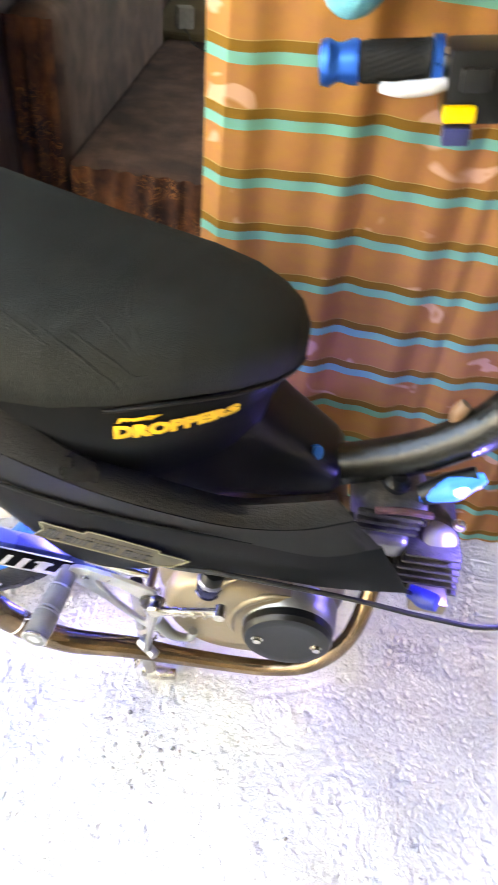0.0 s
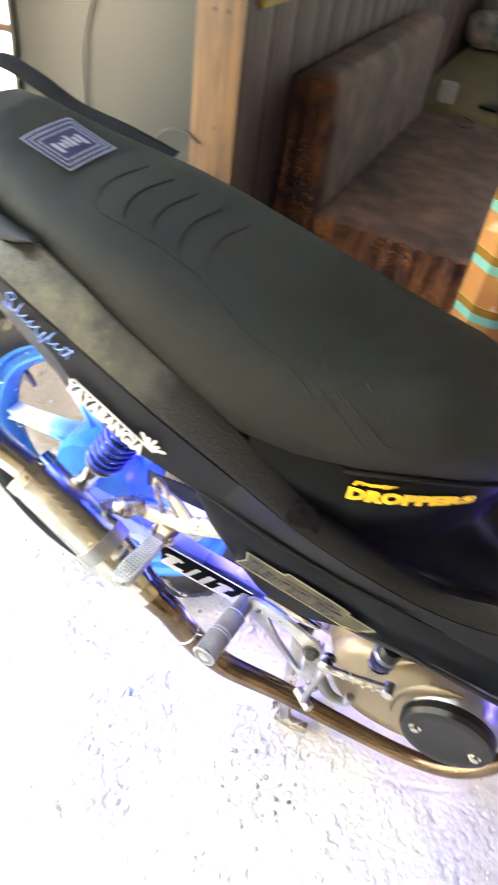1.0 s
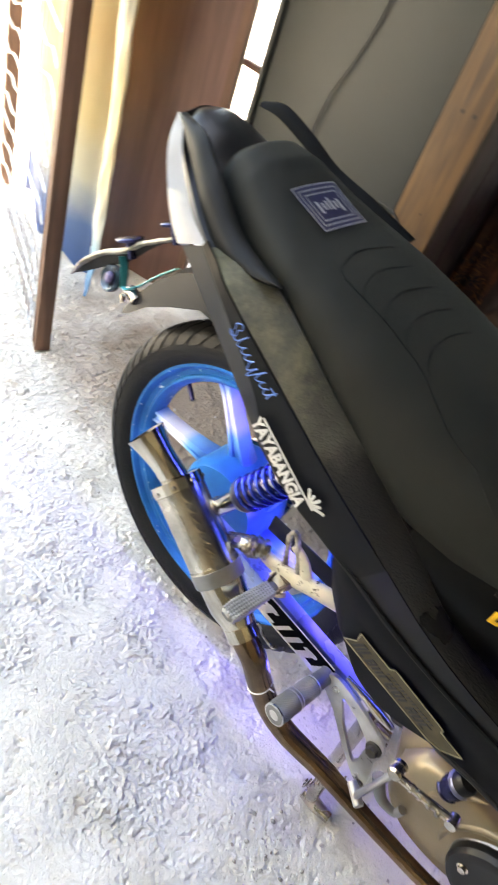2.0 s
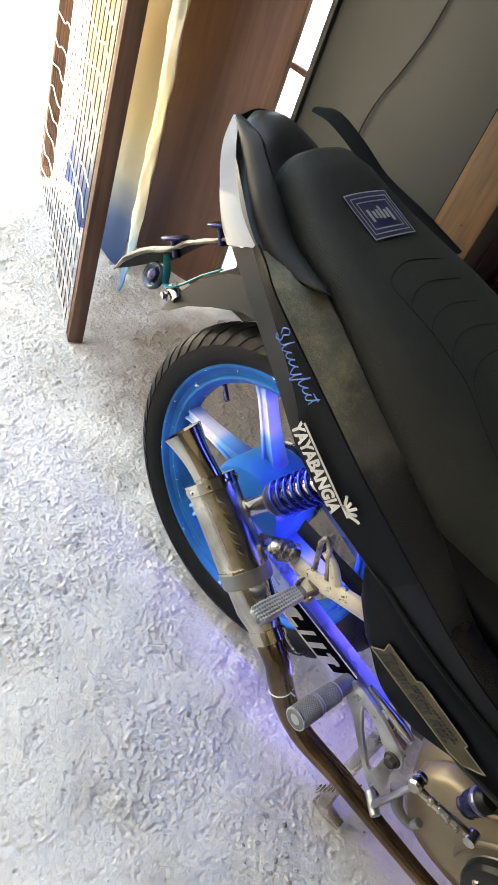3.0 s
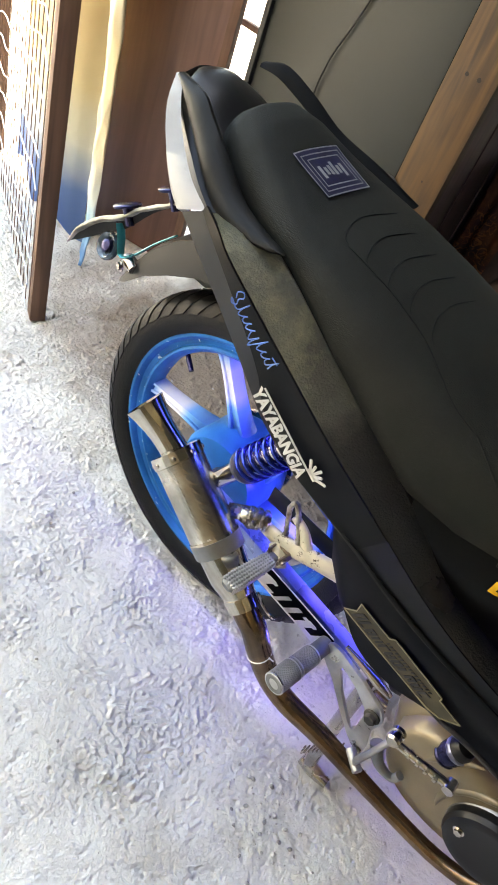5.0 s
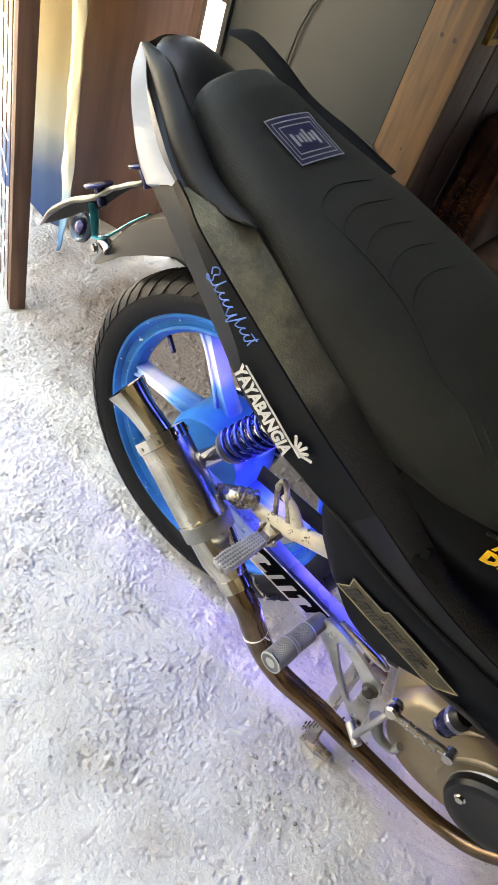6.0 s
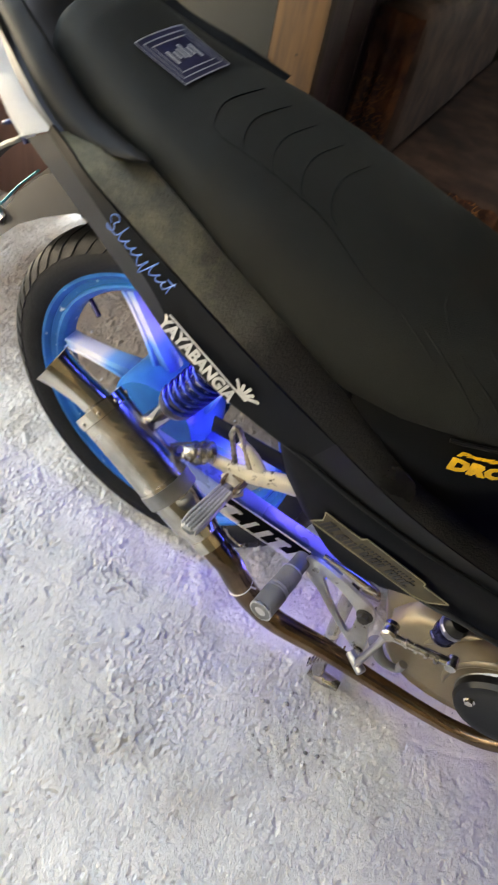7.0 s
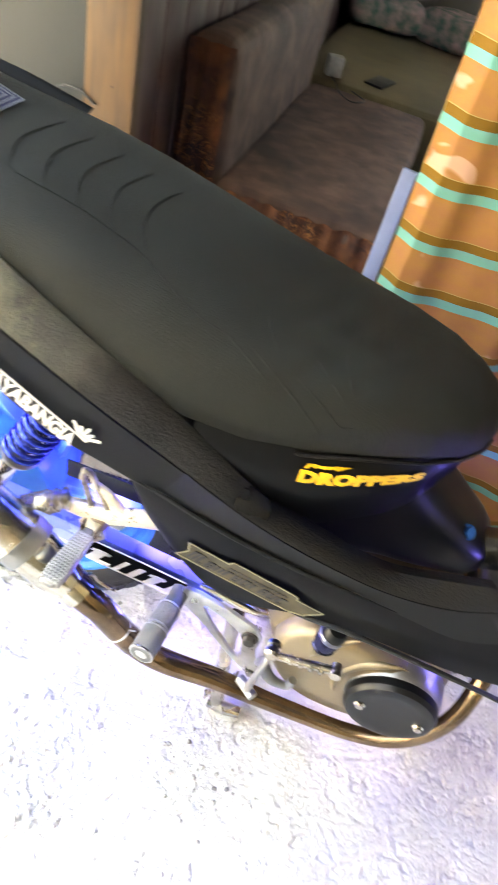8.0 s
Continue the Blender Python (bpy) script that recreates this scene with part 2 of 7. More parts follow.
def worn_sheen_plastic():
    """Grained black plastic; olive dust and painted-in sheen in uneven blotches towards the rear."""
    m = mat("worn_satin_painted_sheen", (0.011, 0.011, 0.0115), 0.30, vary=0.3, scale=12, bump=0.34, bscale=420, spec=0.65)
    N, L = m.node_tree.nodes, m.node_tree.links
    b = N["Principled BSDF"]
    out = b.inputs["Base Color"].links[0].from_socket
    tc = N.new("ShaderNodeTexCoord")
    sp = N.new("ShaderNodeSeparateXYZ")
    L.new(tc.outputs["Object"], sp.inputs[0])
    # grey sheen of reflected sky as colour, then olive dust, then dark specks
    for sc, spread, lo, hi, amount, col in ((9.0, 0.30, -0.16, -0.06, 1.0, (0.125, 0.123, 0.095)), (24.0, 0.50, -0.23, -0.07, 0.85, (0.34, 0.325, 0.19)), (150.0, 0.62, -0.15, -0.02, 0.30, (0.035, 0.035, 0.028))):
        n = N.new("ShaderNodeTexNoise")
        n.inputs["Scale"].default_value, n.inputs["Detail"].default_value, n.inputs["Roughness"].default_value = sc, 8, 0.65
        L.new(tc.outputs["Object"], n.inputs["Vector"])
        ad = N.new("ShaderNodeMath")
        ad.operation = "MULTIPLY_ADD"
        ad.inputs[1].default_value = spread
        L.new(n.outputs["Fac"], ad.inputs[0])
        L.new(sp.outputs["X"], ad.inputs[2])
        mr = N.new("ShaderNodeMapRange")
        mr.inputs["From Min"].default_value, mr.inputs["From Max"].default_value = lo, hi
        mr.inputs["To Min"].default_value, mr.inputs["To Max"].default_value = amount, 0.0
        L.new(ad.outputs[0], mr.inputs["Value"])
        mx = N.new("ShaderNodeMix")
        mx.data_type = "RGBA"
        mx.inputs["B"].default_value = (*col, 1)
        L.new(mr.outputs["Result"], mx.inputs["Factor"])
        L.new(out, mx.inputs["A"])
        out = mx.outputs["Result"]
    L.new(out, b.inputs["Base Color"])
    return m


def chipped(name, paint, under, scale, lo, hi, rough=0.45):
    """Paint knocked off in crisp spots down to what lies under it."""
    m = mat(name, paint, rough, vary=0.2, scale=28, bump=0.25, bscale=260)
    N, L = m.node_tree.nodes, m.node_tree.links
    b = N["Principled BSDF"]
    tc, n, mr, mx = N.new("ShaderNodeTexCoord"), N.new("ShaderNodeTexNoise"), N.new("ShaderNodeMapRange"), N.new("ShaderNodeMix")
    n.inputs["Scale"].default_value, n.inputs["Detail"].default_value, n.inputs["Roughness"].default_value = scale, 9, 0.7
    mr.inputs["From Min"].default_value, mr.inputs["From Max"].default_value = lo, hi
    mx.data_type = "RGBA"
    mx.inputs["B"].default_value = (*under, 1)
    L.new(tc.outputs["Object"], n.inputs["Vector"])
    L.new(n.outputs["Fac"], mr.inputs["Value"])
    L.new(mr.outputs["Result"], mx.inputs["Factor"])
    L.new(b.inputs["Base Color"].links[0].from_socket, mx.inputs["A"])
    L.new(mx.outputs["Result"], b.inputs["Base Color"])
    return m


def velour_print():
    """Dark red velour with rust blotches and thin golden tendrils."""
    m = mat("rust_patterned_velour", (0.22, 0.078, 0.028), 0.8, scale=16, bump=0.35, bscale=140, color2=(0.040, 0.013, 0.009), stain=0.3)
    N, L = m.node_tree.nodes, m.node_tree.links
    b = N["Principled BSDF"]
    out = b.inputs["Base Color"].links[0].from_socket
    tc = N.new("ShaderNodeTexCoord")
    patch = N.new("ShaderNodeTexNoise")
    patch.inputs["Scale"].default_value = 9
    L.new(tc.outputs["Object"], patch.inputs["Vector"])
    where = N.new("ShaderNodeMapRange")
    where.inputs["From Min"].default_value, where.inputs["From Max"].default_value = 0.44, 0.54
    L.new(patch.outputs["Fac"], where.inputs["Value"])
    for sc, width, col in ((17.0, 0.016, (0.27, 0.115, 0.038)), (31.0, 0.016, (0.25, 0.09, 0.028))):
        n = N.new("ShaderNodeTexNoise")
        n.inputs["Scale"].default_value, n.inputs["Detail"].default_value, n.inputs["Distortion"].default_value = sc, 1, 1.6
        L.new(tc.outputs["Object"], n.inputs["Vector"])
        off = N.new("ShaderNodeMath")
        off.operation = "COMPARE"
        off.inputs[1].default_value, off.inputs[2].default_value = 0.5, width
        L.new(n.outputs["Fac"], off.inputs[0])
        both = N.new("ShaderNodeMath")
        both.operation = "MULTIPLY"
        L.new(off.outputs[0], both.inputs[0])
        L.new(where.outputs["Result"], both.inputs[1])
        mx = N.new("ShaderNodeMix")
        mx.data_type = "RGBA"
        mx.inputs["B"].default_value = (*col, 1)
        L.new(both.outputs[0], mx.inputs["Factor"])
        L.new(out, mx.inputs["A"])
        out = mx.outputs["Result"]
    L.new(out, b.inputs["Base Color"])
    return m


CONCRETE = concrete_mat()
# near-black for seams, also used as painted shade in gaps
SEAM_DARK = mat("dark_seam_and_gap_shade", (0.003, 0.003, 0.003), 0.55, vary=0.2, bump=0.05, spec=0.1)
SEAT_VINYL = mat("black_seat_vinyl", (0.0126, 0.0136, 0.0112), 0.62, vary=0.25, scale=9, bump=0.35, bscale=900, rvary=0.08, spec=0.16)
PLASTIC = mat("matt_black_plastic", (0.0070, 0.0071, 0.0078), 0.35, vary=0.3, scale=14, bump=0.05, bscale=500, spec=0.25)
PLASTIC_SATIN = mat("satin_black_plastic", (0.008, 0.008, 0.0085), 0.32, vary=0.3, scale=10, bump=0.08, bscale=700, spec=0.28)


def weave(m, scale, amount):
    """Fine crossed ribs on top of a material's own relief."""
    N, L = m.node_tree.nodes, m.node_tree.links
    old = next(n for n in N if n.bl_idname == "ShaderNodeBump")
    tc, mul, new_bump = N.new("ShaderNodeTexCoord"), N.new("ShaderNodeMath"), N.new("ShaderNodeBump")
    mul.operation = "MULTIPLY"
    for k, axis in enumerate("XY"):
        w = N.new("ShaderNodeTexWave")
        w.bands_direction = axis
        w.inputs["Scale"].default_value = scale
        L.new(tc.outputs["Object"], w.inputs["Vector"])
        L.new(w.outputs["Fac"], mul.inputs[k])
    new_bump.inputs["Strength"].default_value, new_bump.inputs["Distance"].default_value = amount, 0.0008
    L.new(mul.outputs[0], new_bump.inputs["Height"])
    L.new(old.outputs["Normal"], new_bump.inputs["Normal"])
    L.new(new_bump.outputs["Normal"], N["Principled BSDF"].inputs["Normal"])


weave(SEAT_VINYL, 165.0, 0.16)
SATIN_COVER = mat("satin_front_cover_plastic", (0.0095, 0.0093, 0.0088), 0.36, vary=0.3, scale=10, bump=0.06, bscale=700, spec=0.42)
# deep black for the swingarm plate and the shaded far grab rail
SEAM_BLACK = mat("black_moulded_plastic", (0.0035, 0.0038, 0.0035), 0.5, vary=0.3, scale=18, bump=0.1, bscale=900, spec=0.06)
RAIL_GREY = mat("dusty_black_plastic", (0.011, 0.011, 0.010), 0.48, vary=0.35, scale=18, bump=0.1, bscale=900, color2=(0.006, 0.006, 0.005), spec=0.14, stain=0.3)
WORN_SHEEN_PLASTIC = worn_sheen_plastic()
RUBBER = mat("black_rubber", (0.0062, 0.0062, 0.0062), 0.55, vary=0.4, scale=22, bump=0.25, bscale=300, spec=0.18)
DUSTY_RUBBER = mat("dusty_tread_rubber", (0.0062, 0.0062, 0.0063), 0.45, vary=0.4, scale=30, bump=0.2, bscale=300, spec=0.16)
CHROME = mat("chromed_steel", (0.62, 0.575, 0.50), 0.13, 1.0, vary=0.25, scale=18, bump=0.03, rvary=0.06)
STEEL = mat("brushed_steel", (0.56, 0.52, 0.46), 0.24, 1.0, vary=0.35, scale=30, bump=0.09, bscale=350, rvary=0.12)
ALLOY = mat("cast_aluminium", (0.36, 0.355, 0.345), 0.4, 0.9, vary=0.25, scale=20, bump=0.12, bscale=260)
ENGINE_PAINT = mat("tan_engine_casing", (0.25, 0.195, 0.125), 0.32, 0.45, vary=0.25, scale=9, bump=0.08, stain=0.5)
RUSTY_PIPE = mat("heat_browned_pipe", (0.27, 0.18, 0.11), 0.17, 0.95, vary=0.25, scale=22, bump=0.10, bscale=160, color2=(0.15, 0.098, 0.064), stain=0.25, rvary=0.1)
BLUE_PAINT = mat("blue_wheel_paint", (0.001, 0.125, 0.38), 0.35, 0.0, vary=0.3, scale=14, bump=0.05, spec=0.14)
BLUE_ANOD = mat("blue_anodised_metal", (0.008, 0.11, 0.48), 0.3, 0.75, vary=0.2, bump=0.04)
SPRING_BLUE = mat("dark_blue_spring_lacquer", (0.02, 0.055, 0.42), 0.16, 0.8, vary=0.2, bump=0.02)
PURPLE_ANOD = mat("navy_anodised_metal", (0.030, 0.030, 0.085), 0.24, 0.75, vary=0.2, bump=0.04)
CREAM_PAINT = chipped("chipped_cream_paint", (0.70, 0.64, 0.50), (0.10, 0.072, 0.045), 42, 0.56, 0.60)
RUSTY_CLEVIS = chipped("rusty_clevis_paint", (0.17, 0.12, 0.085), (0.40, 0.37, 0.31), 90, 0.54, 0.60, 0.5)
HOOK_PAINT = mat("worn_cream_rod", (0.42, 0.38, 0.30), 0.42, 0.3, vary=0.4, scale=90, bump=0.4, color2=(0.14, 0.12, 0.09))
BRIGHT_INK = mat("bright_white_sticker", (0.80, 0.80, 0.80), 0.35, vary=0.08, scale=60, bump=0.03)
WHITE_INK = mat("white_sticker", (0.52, 0.52, 0.50), 0.45, vary=0.15, scale=60, bump=0.03)
BLUE_STEEL = mat("worn_bluish_steel", (0.24, 0.25, 0.34), 0.3, 0.9, vary=0.3, scale=60, bump=0.1)
SWINGARM_PAINT = mat("pale_blue_lacquer", (0.22, 0.30, 0.60), 0.28, 0.35, vary=0.2, scale=14, bump=0.04, coat=0.3)
GOLD_FIELD = mat("bronze_gold_sticker", (0.078, 0.064, 0.033), 0.35, 0.4, vary=0.3, scale=40, bump=0.03)
DECAL_DARK = mat("dark_bronze_print", (0.016, 0.012, 0.012), 0.4, vary=0.3, scale=60, bump=0.02)
GOLD_INK = mat("dull_gold_sticker", (0.30, 0.265, 0.17), 0.35, 0.4, vary=0.2, scale=60, bump=0.03)
YELLOW_INK = mat("yellow_sticker", (0.75, 0.42, 0.02), 0.45, vary=0.2, scale=60, bump=0.03)
BLUE_INK = mat("blue_sticker", (0.06, 0.16, 0.48), 0.4, vary=0.2, scale=50, bump=0.03)
NAVY_INK = mat("navy_badge", (0.02, 0.025, 0.10), 0.4, vary=0.2, scale=50, bump=0.1, bscale=800)
PLATE_ALLOY = mat("bright_milled_aluminium", (0.66, 0.66, 0.64), 0.3, 0.85, vary=0.2, scale=40, bump=0.08, bscale=400)
DARK_LENS = mat("smoked_round_lens", (0.03, 0.05, 0.07), 0.15, vary=0.2, bump=0.02, coat=0.5)
LAMP_LENS = mat("clear_tail_lamp_lens", (0.50, 0.51, 0.51), 0.36, vary=0.1, bump=0.02, coat=0.08)
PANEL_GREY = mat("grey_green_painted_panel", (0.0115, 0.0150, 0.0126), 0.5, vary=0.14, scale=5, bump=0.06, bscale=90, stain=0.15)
PLYWOOD = wood("varnished_brown_plywood", (0.165, 0.080, 0.059), (0.112, 0.053, 0.040), 0.5)
ORANGE_WOOD = wood("orange_stained_timber", (0.088, 0.040, 0.0085), (0.028, 0.012, 0.0030), 0.65, grain=34.0, bump=0.3)
POST_WOOD = wood("weathered_brown_timber", (0.16, 0.082, 0.052), (0.075, 0.036, 0.024), 0.75)
PLANK_WOOD = wood("dark_red_brown_planks", (0.088, 0.047, 0.040), (0.052, 0.028, 0.024), 0.6)
SOFA_BROWN = mat("worn_brown_velour", (0.125, 0.068, 0.045), 0.85, vary=0.4, scale=15, bump=0.3, bscale=260, color2=(0.058, 0.029, 0.019), stain=0.3)
SOFA_RED = velour_print()
BEIGE = mat("beige_linoleum", (0.20, 0.165, 0.09), 0.55, vary=0.2, scale=6, bump=0.05, stain=0.2)
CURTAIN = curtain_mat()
TARP = tarp_mat()
TARP_EDGE = ramp_z("cream_sheet_edge", ((0.10, (0.05, 0.17, 0.36)), (0.19, (0.20, 0.40, 0.56)), (0.28, (0.52, 0.56, 0.52)), (0.40, (0.58, 0.50, 0.33)), (0.62, (0.54, 0.43, 0.24)), (0.80, (0.46, 0.43, 0.33))))
WIRE = mat("galvanised_wire", (0.62, 0.62, 0.6), 0.4, 0.8, vary=0.2, bump=0.05)
DARK_CABLE = mat("black_cable_sheath", (0.012, 0.012, 0.012), 0.45, bump=0.03)
CYAN_CLOTH = mat("light_blue_knit", (0.10, 0.42, 0.55), 0.8, vary=0.25, scale=30, bump=0.4, bscale=300)
# darker alloy for the peg bodies paints the shade between knurls and studs
PEG_GROOVE = mat("groove_shade_alloy", (0.24, 0.24, 0.23), 0.45, 0.6, vary=0.3, scale=30, bump=0.1)
PEG_ALLOY = mat("dull_knurled_alloy", (0.42, 0.42, 0.40), 0.45, 0.7, vary=0.25, scale=30, bump=0.15, bscale=260)
PALE_THREAD = mat("pale_thread", (0.50, 0.51, 0.53), 0.6, vary=0.15, scale=60, bump=0.1)
# lighter grey for the facet below the side cover's crease
FACET_GREY = mat("facet_grey_plastic", (0.026, 0.0255, 0.025), 0.38, vary=0.35, scale=20, bump=0.06, bscale=500, spec=0.45)
GRIMY = mat("grimy_cast_zinc", (0.085, 0.078, 0.068), 0.6, 0.4, vary=0.6, scale=32, bump=0.5, bscale=140)
PLATE_EDGE = mat("worn_layered_plate", (0.30, 0.27, 0.22), 0.55, 0.1, vary=0.5, scale=34, bump=0.5, bscale=140, color2=(0.10, 0.09, 0.075))
YELLOW_PLASTIC = mat("yellow_switch_plastic", (0.8, 0.50, 0.01), 0.4, bump=0.03)
ROOF_MAT = mat("grey_roof_sheet", (0.10, 0.10, 0.097), 0.5, 0.3, vary=0.2, scale=3, bump=0.05)
# tones of the unseen walls, chosen for how much light they bounce
BOUNCE_PLASTER = mat("pale_bounce_plaster", (0.42, 0.41, 0.385), 0.85, vary=0.12, scale=3, bump=0.15, stain=0.12)
DIM_BOUNCE_BOARDS = wood("dim_bounce_boards", (0.30, 0.25, 0.17), (0.18, 0.145, 0.10), 0.7)
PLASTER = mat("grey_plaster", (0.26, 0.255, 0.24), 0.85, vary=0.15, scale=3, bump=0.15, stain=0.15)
BLUE_LED = glow("blue_led", (0.03, 0.08, 1.0), 1.5)
WHITE_LED = glow("cold_white_led", (0.35, 0.8, 1.0), 0.25)
LENS_LED = glow("blue_led_lens", (0.001, 0.15, 1.0), 0.06)


# ---------------------------------------------------------------- mesh tools
def part(name, bm, material, parent=None, label="", sharp=38):
    me = bpy.data.meshes.new(name)
    bmesh.ops.recalc_face_normals(bm, faces=bm.faces)
    bm.to_mesh(me)
    bm.free()
    me.materials.append(material)
    me.polygons.foreach_set("use_smooth", [True] * len(me.polygons))
    me.set_sharp_from_angle(angle=radians(sharp))
    ob = new(name, me)
    if parent:
        ob.parent = parent
    if label:
        ob["label"] = label
    return ob


def empty(name, loc, label, category, group=""):
    ob = new(name)
    ob.location = loc
    ob.empty_display_size = 0.05
    bpy.context.view_layer.update()
    return tagged(ob, label, category, group)


def box(bm, lo, hi, bevel=0.0, m=None):
    r = bmesh.ops.create_cube(bm, size=1.0)
    vs = r["verts"]
    for v in vs:
        v.co = Vector(((lo[i] + hi[i]) / 2 + v.co[i] * (hi[i] - lo[i]) for i in range(3)))
    if m is not None:
        bmesh.ops.transform(bm, matrix=m, verts=vs)
    if bevel:
        es = list({e for v in vs for e in v.link_edges})
        bmesh.ops.bevel(bm, geom=es, offset=bevel, segments=2, affect="EDGES", profile=0.6)
    return bm


def smooth_line(pts, n):
    """n points along a smooth line through pts, evenly spaced."""
    p = [Vector(q) for q in pts]
    if len(p) == 2:
        dense = [p[0].lerp(p[1], i / 40) for i in range(41)]
    else:
        p = [p[0] * 2 - p[1]] + p + [p[-1] * 2 - p[-2]]
        dense = []
        for a, b, c, d in zip(p, p[1:], p[2:], p[3:]):
            for i in range(24):
                t = i / 24
                dense.append(0.5 * (2 * b + (c - a) * t + (2 * a - 5 * b + 4 * c - d) * t * t + (3 * b - a - 3 * c + d) * t ** 3))
        dense.append(p[-2])
    acc = [0.0]
    for a, b in zip(dense, dense[1:]):
        acc.append(acc[-1] + (b - a).length)
    out, j = [], 0
    for i in range(n):
        s = acc[-1] * i / (n - 1)
        while j < len(acc) - 2 and acc[j + 1] < s:
            j += 1
        f = (s - acc[j]) / max(1e-9, acc[j + 1] - acc[j])
        out.append(dense[j].lerp(dense[j + 1], min(1, f)))
    return out


def loft(bm, rings, closed=True, caps=True):
    vs = [[bm.verts.new(p) for p in ring] for ring in rings]
    m = len(rings[0])
    for a, b in zip(vs, vs[1:]):
        for i in range(m if closed else m - 1):
            bm.faces.new((a[i], a[(i + 1) % m], b[(i + 1) % m], b[i]))
    if caps and closed:
        bm.faces.new(vs[0][::-1])
        bm.faces.new(vs[-1])
    return bm


def tube(bm, pts, r, seg=10, n=None, flat=None):
    """A round bar along a smooth line. r: one radius or one a point; flat: (wide, high) for a flattened bar."""
    line = smooth_line(pts, n or max(6, 5 * len(pts))) if len(pts) > 2 or n else [Vector(p) for p in pts]
    k = len(line)
    up = Vector((0, 0, 1))
    rings, side = [], None
    for i, p in enumerate(line):
        d = (line[min(i + 1, k - 1)] - line[max(i - 1, 0)]).normalized()
        if side is None:
            ref = up if abs(d.z) < 0.9 else Vector((0, 1, 0))
            side = d.cross(ref).normalized()
        side = (side - d * side.dot(d)).normalized()
        top = side.cross(d)
        if isinstance(r, (int, float)):
            rad = r
        else:
            f = i / (k - 1) * (len(r) - 1)
            j = min(int(f), len(r) - 2)
            rad = r[j] + (r[j + 1] - r[j]) * (f - j)
        a, b = flat or (1, 1)
        rings.append([p + side * math.cos(t) * rad * a + top * math.sin(t) * rad * b for t in [2 * math.pi * s / seg for s in range(seg)]])
    return loft(bm, rings)


def lathe(bm, prof, origin, axis, seg=24, caps=True):
    """Turn a profile of (along, radius) round an axis."""
    ax = Vector(axis).normalized()
    ref = Vector((0, 0, 1)) if abs(ax.z) < 0.9 else Vector((1, 0, 0))
    u = ax.cross(ref).normalized()
    v = ax.cross(u)
    o = Vector(origin)
    rings = [[o + ax * a + (u * math.cos(t) + v * math.sin(t)) * max(r, 1e-4) for t in [2 * math.pi * s / seg for s in range(seg)]] for a, r in prof]
    return loft(bm, rings, True, caps)


def skin(bm, curves, n=40, thick=0.003):
    """A curved panel stretched over lines that run the same way; with thickness."""
    rows = [smooth_line(c, n) for c in curves]
    before = set(bm.faces)
    loft(bm, rows, False, False)
    if thick:
        bmesh.ops.solidify(bm, geom=[f for f in bm.faces if f not in before], thickness=thick)
    return bm


def bolt(bm, at, axis, r=0.006, h=0.006):
    lathe(bm, [(0, r * 1.35), (h * 0.25, r * 1.35), (h * 0.26, r)], at, axis, 12)
    lathe(bm, [(0, r), (h, r * 0.95), (h * 1.05, r * 0.5)], at, axis, 6)
    return bm


def lettering(name, text, at, right, up, height, material, parent, shear=0.0, thick=0.0006, squeeze=1.0):
    """Raised letters in the built-in font: at is the first letter's lower corner, right and up span the writing."""
    cu = bpy.data.curves.new(name, "FONT")
    cu.body, cu.size, cu.extrude, cu.shear, cu.resolution_u, cu.offset = text, 1.0, 0.0, shear, 3, 0.045
    tmp = bpy.data.objects.new(name + "_tmp", cu)
    scene.collection.objects.link(tmp)
    bpy.context.view_layer.update()
    me = bpy.data.meshes.new_from_object(tmp.evaluated_get(bpy.context.evaluated_depsgraph_get()))
    bpy.data.objects.remove(tmp)
    bm = bmesh.new()
    xs = [v.co.x for v in me.vertices]
    ys = [v.co.y for v in me.vertices]
    x0, y0, hh = min(xs), min(ys), max(ys) - min(ys)
    r, u = Vector(right).normalized(), Vector(up).normalized()
    s = height / hh
    vs = [bm.verts.new(Vector(at) + r * (v.co.x - x0) * s * squeeze + u * (v.co.y - y0) * s) for v in me.vertices]
    for f in me.polygons:
        bm.faces.new([vs[k] for k in f.vertices])
    bmesh.ops.triangulate(bm, faces=bm.faces[:])
    bmesh.ops.dissolve_degenerate(bm, dist=1e-6, edges=bm.edges[:])
    return part(name, bm, material, parent, "", 1)


# ---------------------------------------------------------------- ground and building
def lattice(x, y, freq, seed):
    """Smooth gradient noise on arrays, about -1 to 1."""
    x, y = np.asarray(x, float) * freq + seed * 17.13, np.asarray(y, float) * freq - seed * 9.71
    ix, iy = np.floor(x).astype(np.int64), np.floor(y).astype(np.int64)
    fx, fy = x - ix, y - iy
    u, v = fx * fx * fx * (fx * (fx * 6 - 15) + 10), fy * fy * fy * (fy * (fy * 6 - 15) + 10)

    def corner(i, j):
        k = ((ix + i) * 374761393 + (iy + j) * 668265263 + seed * 974634777) & 0xFFFFFFFF
        k = ((k ^ (k >> 13)) * 1274126177) & 0xFFFFFFFF
        a = (k & 0xFFFF) * (2 * math.pi / 65536)
        return np.cos(a) * (fx - i) + np.sin(a) * (fy - j)

    low = corner(0, 0) * (1 - u) + corner(1, 0) * u
    high = corner(0, 1) * (1 - u) + corner(1, 1) * u
    return (low * (1 - v) + high * v) * 1.5


def smoothstep(a, b, v):
    f = np.clip((v - a) / (b - a), 0, 1)
    return f * f * (3 - 2 * f)


